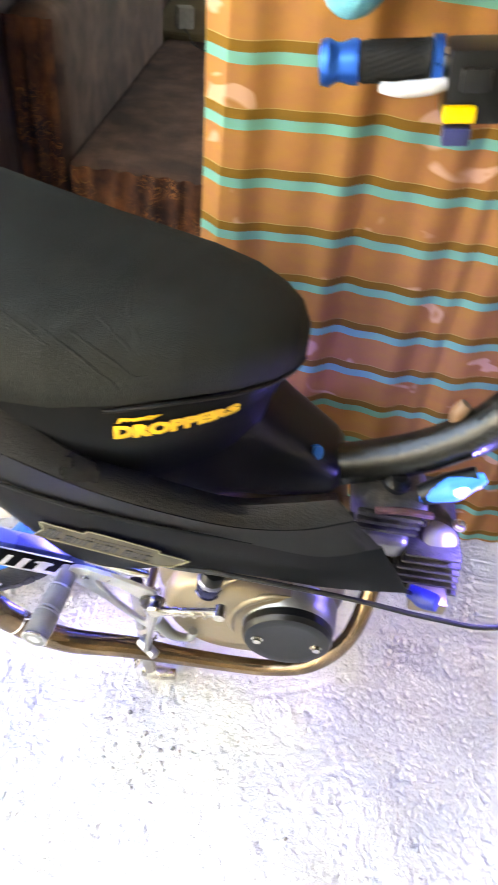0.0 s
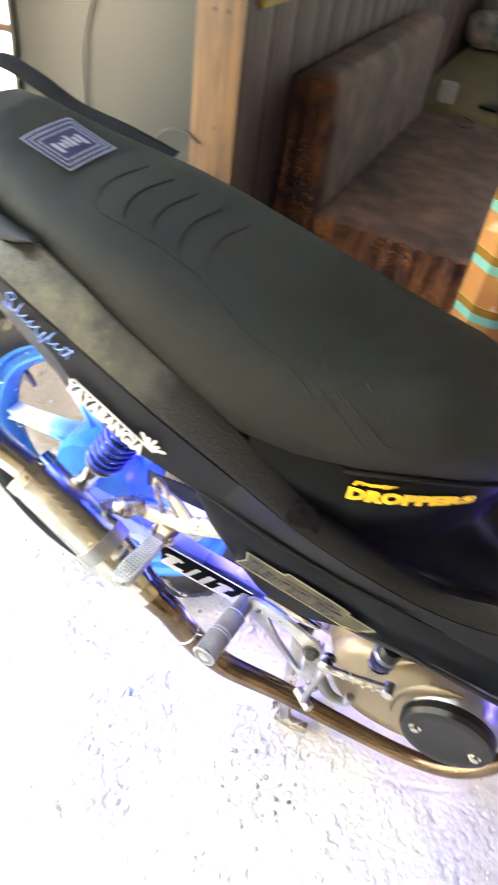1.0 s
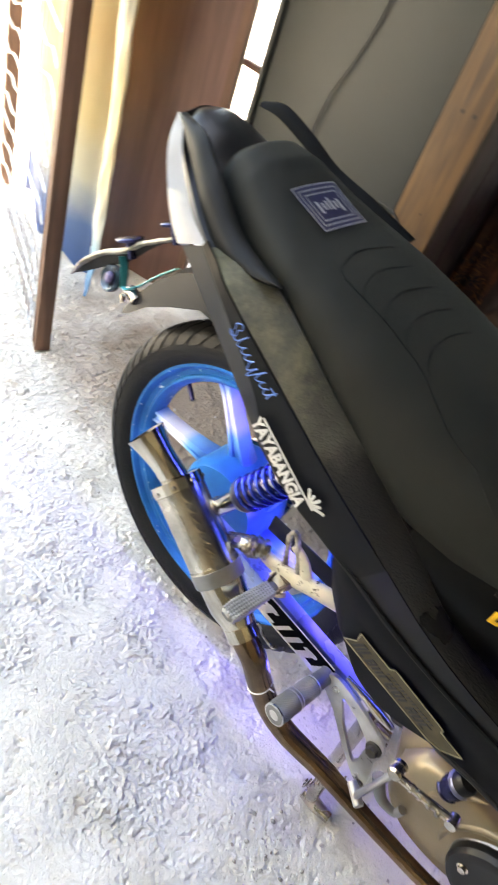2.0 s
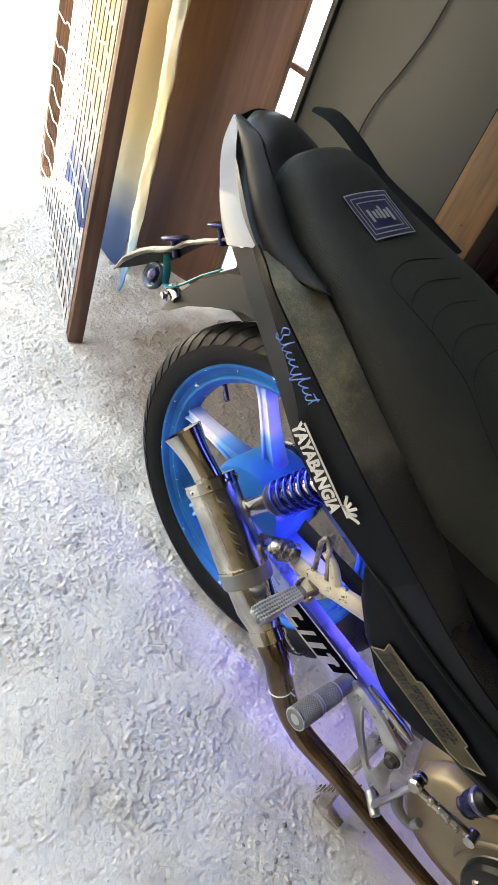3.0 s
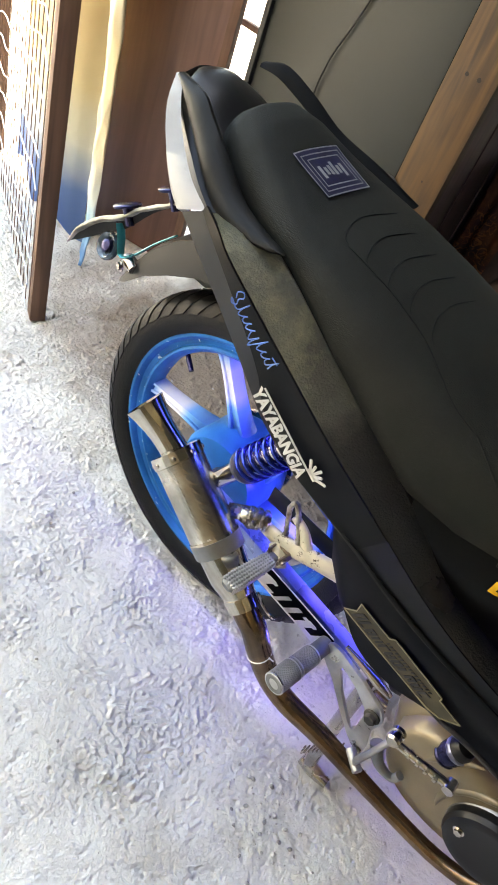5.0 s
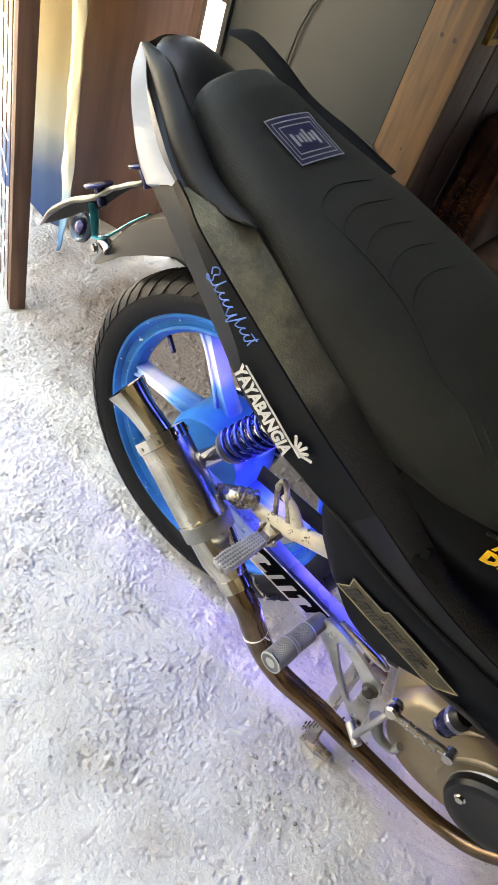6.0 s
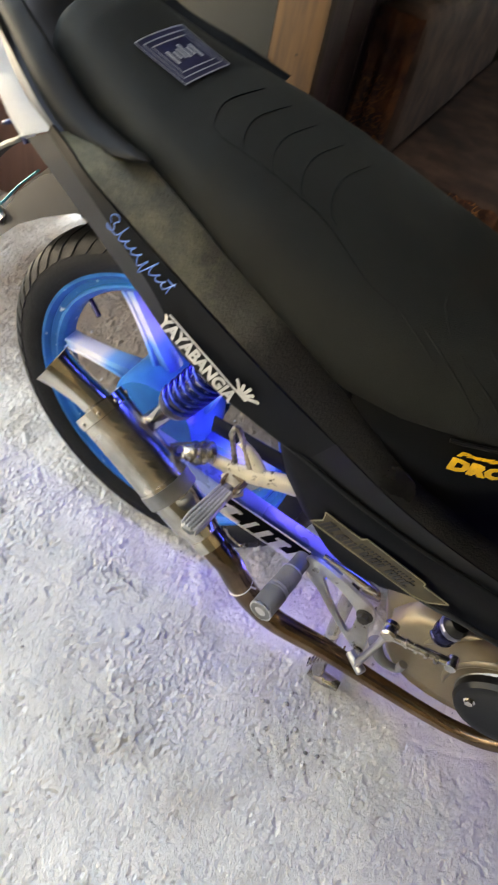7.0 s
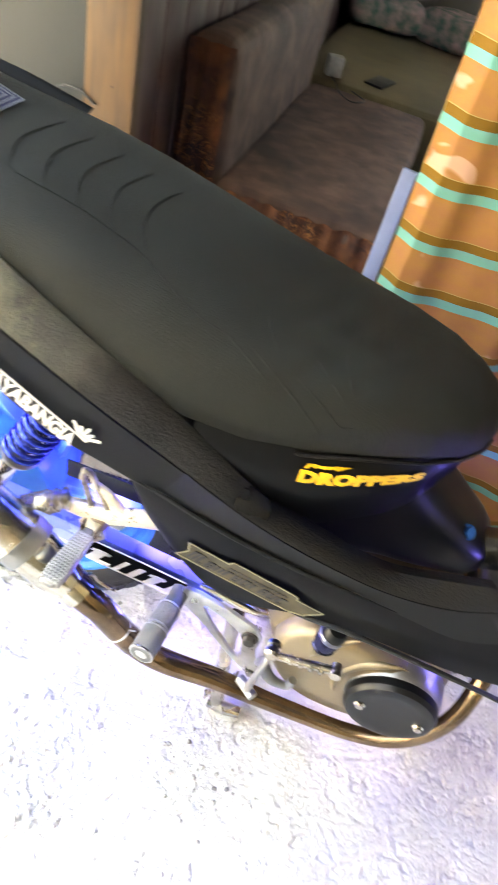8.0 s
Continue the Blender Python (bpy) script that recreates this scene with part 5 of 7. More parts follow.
def wheel(cx, cz, name, r_tyre=0.285, spokes=True, phase=157.0):
    """Cast wheel with five flat spokes."""
    o = (cx, 0, cz)
    bm = lathe(bmesh.new(), [(-0.052, 0.018), (-0.050, 0.070), (-0.034, 0.078), (0.034, 0.078), (0.050, 0.070), (0.052, 0.018)], o, (0, 1, 0), 40)
    lathe(bm, [(-0.075, 0.011), (0.075, 0.011)], o, (0, 1, 0), 14)
    hub = bp(name, bm, BLUE_PAINT, None, "blue cast wheel")
    prof = [(-0.0275, 0.2285), (-0.0235, 0.2315), (-0.019, 0.227), (-0.017, 0.214), (-0.008, 0.205), (0.008, 0.205), (0.017, 0.214), (0.019, 0.227), (0.0235, 0.2315), (0.0275, 0.2285), (0.0275, 0.219), (0.022, 0.201), (0.010, 0.193), (-0.010, 0.193), (-0.016, 0.196), (-0.0205, 0.2015), (-0.0195, 0.2055), (-0.0165, 0.2075), (-0.0195, 0.216), (-0.0245, 0.2185), (-0.0275, 0.2225)]
    rings = []
    for k in range(72):
        a = 2 * math.pi * k / 72
        rings.append([Vector((cx + r * math.cos(a), y, cz + r * math.sin(a))) for y, r in prof])
    bm = bmesh.new()
    loft(bm, rings + [rings[0]], True, False)
    bmesh.ops.remove_doubles(bm, verts=bm.verts, dist=1e-5)
    bp("rim", bm, BLUE_PAINT if name == "front_wheel" else RIM_PAINT, hub, "blue painted rim with chipped edge", 30)
    for i in range(6):
        rings = []
        root, tip = radians(phase + 60 * i), radians(phase + 60 * i + 19)
        p0 = Vector(o) + Vector((math.cos(root), 0, math.sin(root))) * 0.066
        p1 = Vector(o) + Vector((math.cos(tip), 0, math.sin(tip))) * 0.204
        d = (p1 - p0).normalized()
        n = Vector((-d.z, 0, d.x))
        for f, w, t in ((0.0, 0.019, 0.017), (0.25, 0.0130, 0.015), (0.6, 0.0108, 0.013), (0.88, 0.0115, 0.013), (1.0, 0.017, 0.014)):
            c = p0.lerp(p1, f)
            rings.append([c + n * w * u + Vector((0, t * v, 0)) for u, v in ((-1, -0.5), (-0.85, -1), (-0.45, -1), (-0.40, -0.72), (0.40, -0.72), (0.45, -1), (0.85, -1), (1, -0.5), (1, 0.5), (0.85, 1), (-0.85, 1), (-1, 0.5))])
        m = len(rings[0])
        dense = [smooth_line([q[k] for q in rings], 14) for k in range(m)]
        bp("spoke", loft(bmesh.new(), [[dense[k][j] for k in range(m)] for j in range(14)]), BLUE_PAINT if name == "front_wheel" else SPOKE_PAINT, hub, "white spoke fading to blue", 30)
    # tyre with cut tread
    k2 = r_tyre - 0.0012
    prof = [(-0.021, 0.222), (-0.030, 0.229), (-0.036, 0.245), (-0.037, 0.258), (-0.032, k2 - 0.012), (-0.020, k2 - 0.003), (0, k2), (0.020, k2 - 0.003), (0.032, k2 - 0.012), (0.037, 0.258), (0.036, 0.245), (0.030, 0.229), (0.021, 0.222)]
    rings = []
    seg = 144
    for k in range(seg):
        a = 2 * math.pi * k / seg
        ring = []
        for j, (y, r) in enumerate(prof):
            ring.append(Vector((cx + r * math.cos(a), y, cz + r * math.sin(a))))
        rings.append(ring)
    bm = bmesh.new()
    loft(bm, rings + [rings[0]], True, False)
    bmesh.ops.remove_doubles(bm, verts=bm.verts, dist=1e-5)
    bp("tyre", bm, RUBBER, hub, "black treaded tyre", 60)
    bm = bmesh.new()
    count = 54
    for k in range(count):
        for side in (-1, 1):
            rows = []
            for f in (0.0, 0.25, 0.45, 0.65, 0.8, 1.0):
                y = interp(f, (0, 0.4, 0.7, 1.0), (0.003, 0.020, 0.0325, 0.0368))
                r = k2 + interp(f, (0, 0.4, 0.7, 1.0), (0.0, -0.003, -0.0125, -0.0255))
                tilt = interp(f, (0, 0.4, 0.7, 1.0), (0.0, 0.25, 0.8, 1.35))
                a = 2 * math.pi * (k + (0.5 if side > 0 else 0)) / count + 0.17 * f ** 1.3
                half = 2 * math.pi / count * (0.43 - 0.05 * f)
                rows.append([Vector((cx + (r + lift * math.cos(tilt)) * math.cos(a + g * half), side * (y + lift * math.sin(tilt)), cz + (r + lift * math.cos(tilt)) * math.sin(a + g * half))) for g, lift in ((-1, -0.003), (-0.88, 0.0018), (0.88, 0.0018), (1, -0.003))])
            loft(bm, rows, True, True)
    bp("tread", bm, DUSTY_RUBBER, hub, "", 30)
    bm = tube(bmesh.new(), [(cx + 0.196 * math.cos(radians(143)), 0, cz + 0.196 * math.sin(radians(143))), (cx + 0.182 * math.cos(radians(143)), -0.004, cz + 0.182 * math.sin(radians(143))), (cx + 0.166 * math.cos(radians(142)), -0.010, cz + 0.166 * math.sin(radians(142)))], [0.0035, 0.0045, 0.004], 10, 10)
    bp("valve", bm, PURPLE_ANOD, hub, "violet valve cap")
    return hub


def spoke_paint():
    """White lacquer sprayed to blue towards hub and rim."""
    m = mat("white_to_blue_lacquer", (0.7, 0.7, 0.7), 0.35, vary=0.1, scale=30, bump=0.04, coat=0.3)
    nt = m.node_tree
    N, L = nt.nodes, nt.links
    tc = N.new("ShaderNodeTexCoord")
    sub = N.new("ShaderNodeVectorMath")
    sub.operation = "SUBTRACT"
    sub.inputs[1].default_value = (-0.4, 0.0, 0.317)
    L.new(tc.outputs["Object"], sub.inputs[0])
    ln = N.new("ShaderNodeVectorMath")
    ln.operation = "LENGTH"
    L.new(sub.outputs[0], ln.inputs[0])
    r = N.new("ShaderNodeValToRGB")
    el = r.color_ramp.elements
    blue = (0.001, 0.105, 0.36, 1)
    el[0].position, el[0].color = 0.085, blue
    el[1].position, el[1].color = 0.205, blue
    for p, c in ((0.112, (0.10, 0.38, 0.70, 1)), (0.128, (0.72, 0.73, 0.76, 1)), (0.172, (0.72, 0.73, 0.76, 1)), (0.190, (0.20, 0.40, 0.70, 1))):
        e = el.new(p)
        e.color = c
    L.new(ln.outputs["Value"], r.inputs["Fac"])
    L.new(r.outputs["Color"], N["Principled BSDF"].inputs["Base Color"])
    return m


def rim_paint():
    """Blue wheel paint, knocked off in places along the rim's lip down to pale metal."""
    m = mat("chipped_blue_rim_paint", (0.001, 0.125, 0.38), 0.35, 0.0, vary=0.3, scale=14, bump=0.05, spec=0.14)
    nt = m.node_tree
    N, L = nt.nodes, nt.links
    b = N["Principled BSDF"]
    base = b.inputs["Base Color"].links[0].from_socket
    tc = N.new("ShaderNodeTexCoord")
    sub = N.new("ShaderNodeVectorMath")
    sub.operation = "MULTIPLY_ADD"
    sub.inputs[1].default_value, sub.inputs[2].default_value = (1, 0, 1), (0.4, 0.0, -0.317)
    L.new(tc.outputs["Object"], sub.inputs[0])
    ln = N.new("ShaderNodeVectorMath")
    ln.operation = "LENGTH"
    L.new(sub.outputs[0], ln.inputs[0])
    lip = N.new("ShaderNodeMapRange")
    lip.inputs["From Min"].default_value, lip.inputs["From Max"].default_value = 0.2270, 0.2312
    lip.inputs["To Min"].default_value, lip.inputs["To Max"].default_value = 0.0, 0.26
    L.new(ln.outputs["Value"], lip.inputs["Value"])
    n = N.new("ShaderNodeTexNoise")
    n.inputs["Scale"].default_value, n.inputs["Detail"].default_value = 95, 7
    L.new(tc.outputs["Object"], n.inputs["Vector"])
    ad = N.new("ShaderNodeMath")
    L.new(lip.outputs["Result"], ad.inputs[0])
    L.new(n.outputs["Fac"], ad.inputs[1])
    st = N.new("ShaderNodeMapRange")
    st.inputs["From Min"].default_value, st.inputs["From Max"].default_value = 0.67, 0.70
    L.new(ad.outputs[0], st.inputs["Value"])
    mx = N.new("ShaderNodeMix")
    mx.data_type = "RGBA"
    mx.inputs["B"].default_value = (0.62, 0.66, 0.70, 1)
    L.new(st.outputs["Result"], mx.inputs["Factor"])
    L.new(base, mx.inputs["A"])
    L.new(mx.outputs["Result"], b.inputs["Base Color"])
    return m


SPOKE_PAINT = spoke_paint()
RIM_PAINT = rim_paint()


def build_exhaust():
    a, b, c = Vector((0.001, -0.176, 0.458)), Vector((0.106, -0.181, 0.394)), Vector((0.179, -0.183, 0.341))
    d = (b - a)
    L = d.length
    can = bp("silencer", lathe(bmesh.new(), [(0, 0.029), (0.001, 0.0335), (L - 0.001, 0.0335), (L, 0.029)], a, d, 40), STEEL, None, "dented bare steel silencer can")
    for k, p in enumerate((0.0, L - 0.002)):
        bp("end_band", lathe(bmesh.new(), [(p - 0.004, 0.031), (p - 0.003, 0.0350), (p + 0.012 - 0.010 * k, 0.0350), (p + 0.013 - 0.010 * k, 0.0335)], a, d, 40), CHROME, can)
    un = d.normalized()
    rf = Vector((0, 0, 1))
    u = un.cross(rf).normalized()
    v = un.cross(u)
    for k in range(8):
        t = 2 * math.pi * k / 8
        q = u * math.cos(t) + v * math.sin(t)
        bp("rivet", lathe(bmesh.new(), [(0, 0.0035), (0.0018, 0.0028), (0.0024, 0.0008)], a + un * 0.006 + q * 0.0346, q, 8), STEEL, can)
    # embossed plate on the can: plain raised bars for writing too small to read
    q0 = Vector((-0.25, -0.55, 0.75))
    q0 = (q0 - un * q0.dot(un)).normalized()
    s0 = q0.cross(un)
    for row, count, half_a, half_l, slant in ((0.30, 6, 0.17, 0.0042, 0.004), (-0.22, 9, 0.06, 0.0030, 0.001)):
        for k in range(count):
            mid_l = L * (0.16 + 0.68 * (k + 0.5) / count)
            grid = []
            for fa in (-1.0, -0.75, 0.0, 0.75, 1.0):
                ang = row + fa * half_a * (0.8 + 0.2 * math.sin(k * 2.3))
                q = q0 * math.cos(ang) + s0 * math.sin(ang)
                grid.append([a + un * (mid_l + fl * half_l + slant * fa) + q * (0.0333 if abs(fa) == 1 or abs(fl) == 1 else 0.03385) for fl in (-1.0, -0.6, 0.6, 1.0)])
            bp("embossed_bar", loft(bmesh.new(), grid, False, False), STEEL, can, "", 80)
    e = c - b
    bp("silencer_cone", lathe(bmesh.new(), [(0, 0.0315), (0.012, 0.0310), (e.length * 0.62, 0.0290), (e.length * 0.9, 0.0225), (e.length, 0.0205), (e.length + 0.012, 0.0195)], b, e, 36), CHROME, can)
    bp("clamp", lathe(bmesh.new(), [(-0.004, 0.0335), (-0.003, 0.0352), (0.018, 0.0345), (0.019, 0.0310)], b, e, 36), ALLOY, can)
    bp("clamp", lathe(bmesh.new(), [(-0.008, 0.0205), (-0.007, 0.0225), (0.012, 0.0225), (0.013, 0.0205)], c, e, 30), CHROME, can)
    # flared outlet, turned up
    tip = smooth_line([a, a + Vector((-0.016, -0.002, 0.0099)), (-0.033, -0.181, 0.4790), (-0.062, -0.186, 0.497)], 14)
    rings, n = [], len(tip)
    rad = [0.0190, 0.0188, 0.0190, 0.0205, 0.0230, 0.0265]
    inner = []
    for i, p in enumerate(tip):
        dd = (tip[min(i + 1, n - 1)] - tip[max(0, i - 1)]).normalized()
        s1 = dd.cross(Vector((0, 1, 0))).normalized()
        s2 = s1.cross(dd)
        r = interp(i / (n - 1) * 5, range(6), rad)
        rings.append([p + (s1 * math.cos(t) + s2 * math.sin(t)) * r for t in [2 * math.pi * k / 30 for k in range(30)]])
        inner.append([p + (s1 * math.cos(t) + s2 * math.sin(t)) * (r - 0.003) for t in [2 * math.pi * k / 30 for k in range(30)]])
    bp("outlet", loft(bmesh.new(), rings + inner[::-1], True, False), CHROME, can, "polished flared outlet", 50)
    pipe = [(0.182, -0.184, 0.338), (0.197, -0.183, 0.326), (0.216, -0.180, 0.308), (0.233, -0.175, 0.277), (0.264, -0.166, 0.232), (0.306, -0.158, 0.203), (0.38, -0.150, 0.195), (0.47, -0.148, 0.189), (0.580, -0.147, 0.194), (0.640, -0.146, 0.228), (0.675, -0.135, 0.292), (0.69, -0.10, 0.35), (0.70, -0.05, 0.385)]
    bp("exhaust_pipe", tube(bmesh.new(), pipe, [0.0185, 0.0180, 0.0175, 0.0165, 0.0150, 0.0128, 0.0116, 0.0112, 0.0112, 0.0112, 0.0115, 0.012], 20, 70), RUSTY_PIPE, None, "heat-browned exhaust pipe")
    bm = tube(bmesh.new(), [(0.190, -0.165, 0.352), (0.203, -0.158, 0.330), (0.222, -0.158, 0.325), (0.228, -0.164, 0.342)], 0.0022, 6, 16)
    bp("spring_hook", bm, CHROME)
    o, ax = Vector((0.240, -0.1735, 0.266)), Vector((0.031, 0.009, -0.045)).normalized()
    u2 = ax.cross(Vector((0, 1, 0))).normalized()
    v2 = ax.cross(u2)
    bp("wire_tie", tube(bmesh.new(), [o + (u2 * math.cos(t) + v2 * math.sin(t)) * 0.0172 for t in [2 * math.pi * k / 16 for k in range(17)]] + [o + u2 * 0.024 + ax * 0.004], 0.0011, 6, 60), WIRE, None, "loose wire tie round the pipe")
    # hanger stay with its rubber bush
    bm = tube(bmesh.new(), [(0.098, -0.160, 0.430), (0.110, -0.148, 0.430), (0.128, -0.138, 0.434)], 0.006, 8, flat=(2.2, 0.6))
    lathe(bm, [(-0.020, 0.010), (-0.016, 0.0145), (-0.012, 0.0145), (-0.010, 0.0115), (-0.006, 0.0150), (-0.002, 0.0150), (0.0, 0.0118), (0.004, 0.0150), (0.008, 0.0150), (0.010, 0.011), (0.016, 0.0105), (0.020, 0.008)], (0.128, -0.143, 0.434), (-0.75, -0.5, -0.1), 20)
    bp("silencer_stay", bm, STEEL)


def build_shock():
    a, b = Vector((0.046, -0.128, 0.418)), Vector((0.135, -0.118, 0.585))
    d = (b - a).normalized()
    L = (b - a).length
    s = bp("shock_absorber", lathe(bmesh.new(), [(0, 0.010), (0.004, 0.013), (0.05, 0.013), (0.052, 0.008), (L, 0.008)], a, d, 18), CHROME, None, "chromed shock absorber with blue coil spring")
    bp("spring_seat", lathe(bmesh.new(), [(0.056, 0.014), (0.057, 0.022), (0.064, 0.0245), (0.068, 0.018)], a, d, 24), ALLOY, s)
    u = d.cross(Vector((0, 1, 0))).normalized()
    v = d.cross(u)
    pts = []
    turns = 7.5
    for k in range(int(turns * 14)):
        t = 2 * math.pi * k / 14
        pts.append(a + d * (0.070 + 0.102 * k / (turns * 14)) + (u * math.cos(t) + v * math.sin(t)) * 0.0225)
    bp("coil_spring", tube(bmesh.new(), pts, 0.0031, 10, len(pts)), SPRING_BLUE, s, "blue coil spring")
    bp("damper_body", lathe(bmesh.new(), [(0.06, 0.014), (0.17, 0.014)], a, d, 18), CHROME, s)
    bm = lathe(bmesh.new(), [(-0.014, 0.006), (-0.013, 0.014), (0.013, 0.014), (0.014, 0.006)], a - d * 0.008, (0, 1, 0), 18)
    bolt(bm, a - d * 0.008 + Vector((0, -0.014, 0)), (0, -1, 0), 0.008, 0.008)
    bp("shock_eye", bm, CHROME, s)


def build_swingarm():
    for s in (-1, 1):
        rings = []
        for x, z, h in ((-0.035, 0.340, 0.018), (0.02, 0.338, 0.021), (0.10, 0.325, 0.021), (0.20, 0.303, 0.021), (0.30, 0.282, 0.021), (0.352, 0.272, 0.019)):
            y = s * (0.098 - 0.03 * max(0, x) / 0.42)
            rings.append([Vector((x, y + p * 0.013, z + q * h)) for p, q in ((-1, -0.8), (-0.8, -1), (0.8, -1), (1, -0.8), (1, 0.8), (0.8, 1), (-0.8, 1), (-1, 0.8))])
        arm = bp("swingarm_beam", loft(bmesh.new(), rings), SWINGARM_PAINT, None, "blue box-section swingarm")
        if s < 0:
            # chain-guard style plate with pale shapes for its lettering
            rows = [[(0.155, -0.1115, 0.345), (0.225, -0.1065, 0.331), (0.300, -0.1015, 0.315)], [(0.160, -0.1115, 0.300), (0.230, -0.1065, 0.285), (0.312, -0.1015, 0.272)], [(0.168, -0.110, 0.262), (0.225, -0.106, 0.262), (0.25, -0.104, 0.268)]]
            pl = bp("swingarm_plate", skin(bmesh.new(), rows[:2], 10, 0.002), SEAM_BLACK, arm, "dark plate with pale slanted shapes")
            for k, (x0, w) in enumerate(((0.168, 0.026), (0.206, 0.012), (0.226, 0.016), (0.250, 0.022), (0.276, 0.022))):
                for j, (zo, hh) in enumerate(((0.012, 0.006), (-0.008, 0.006), (0.002, 0.026)) if k in (0, 3) else ((0.0, 0.028),)):
                    ww = w if j < 2 and k in (0, 3) else w * 0.6
                    zc = 0.322 - 0.205 * (x0 + ww / 2 - 0.16) + zo - 0.004
                    y = -0.1142 + 0.068 * (x0 - 0.16)
                    bm = bmesh.new()
                    vs = [bm.verts.new((x0 + i * ww + q * hh * 0.35, y + 0.068 * i * ww, zc + q * hh / 2 - 0.2 * i * ww)) for i, q in ((0, -1), (1, -1), (1, 1), (0, 1))]
                    bm.faces.new(vs)
                    bmesh.ops.solidify(bm, geom=bm.faces[:], thickness=0.0006)
                    bp("pale_shape", bm, BRIGHT_INK, pl)
            for row, off in ((rows[0], -0.001), (rows[1], 0.001)):
                bp("pale_line", tube(bmesh.new(), [(x, y - 0.0012, z + off) for x, y, z in row], 0.0012, 6, 12), BRIGHT_INK, pl)
    bm = lathe(bmesh.new(), [(0, 0.010), (0.012, 0.010), (0.013, 0.007)], (0, -0.112, 0.33), (0, -1, 0), 6)
    bp("axle_nut", bm, STEEL)
    # chain on the far side, with its sprocket
    bm = bmesh.new()
    line = smooth_line([(0.0, 0.062, 0.392), (0.15, 0.062, 0.385), (0.30, 0.06, 0.372), (0.46, 0.06, 0.358)], 46)
    line2 = smooth_line([(0.0, 0.062, 0.243), (0.15, 0.062, 0.258), (0.30, 0.06, 0.272), (0.46, 0.06, 0.29)], 46)
    for ln in (line, line2):
        bm = bmesh.new()
        for p, q in zip(ln, ln[1:]):
            lathe(bm, [(-0.007, 0.0055), (0.007, 0.0055)], (p + q) / 2, (0, 1, 0), 8)
            tube(bm, [p + Vector((0, -0.006, 0)), q + Vector((0, -0.006, 0))], 0.004, 6, flat=(0.4, 1))
        bp("chain_run", bm, PLASTIC_SATIN, None, "dark greasy drive chain")
    bm = lathe(bmesh.new(), [(0.058, 0.02), (0.058, 0.074), (0.064, 0.074), (0.064, 0.02)], (0, 0, 0.317), (0, 1, 0), 38)
    bp("sprocket", bm, STEEL)


def flat_bar(bm, a, b, wide, thick, axis=(0, 1, 0)):
    a, b, ax = Vector(a), Vector(b), Vector(axis).normalized()
    d = (b - a).normalized()
    s = d.cross(ax).normalized()
    rings = [[p + s * i * wide / 2 + ax * j * thick / 2 for i, j in ((-1, -1), (1, -1), (1, 1), (-1, 1))] for p in (a, b)]
    return loft(bm, rings)


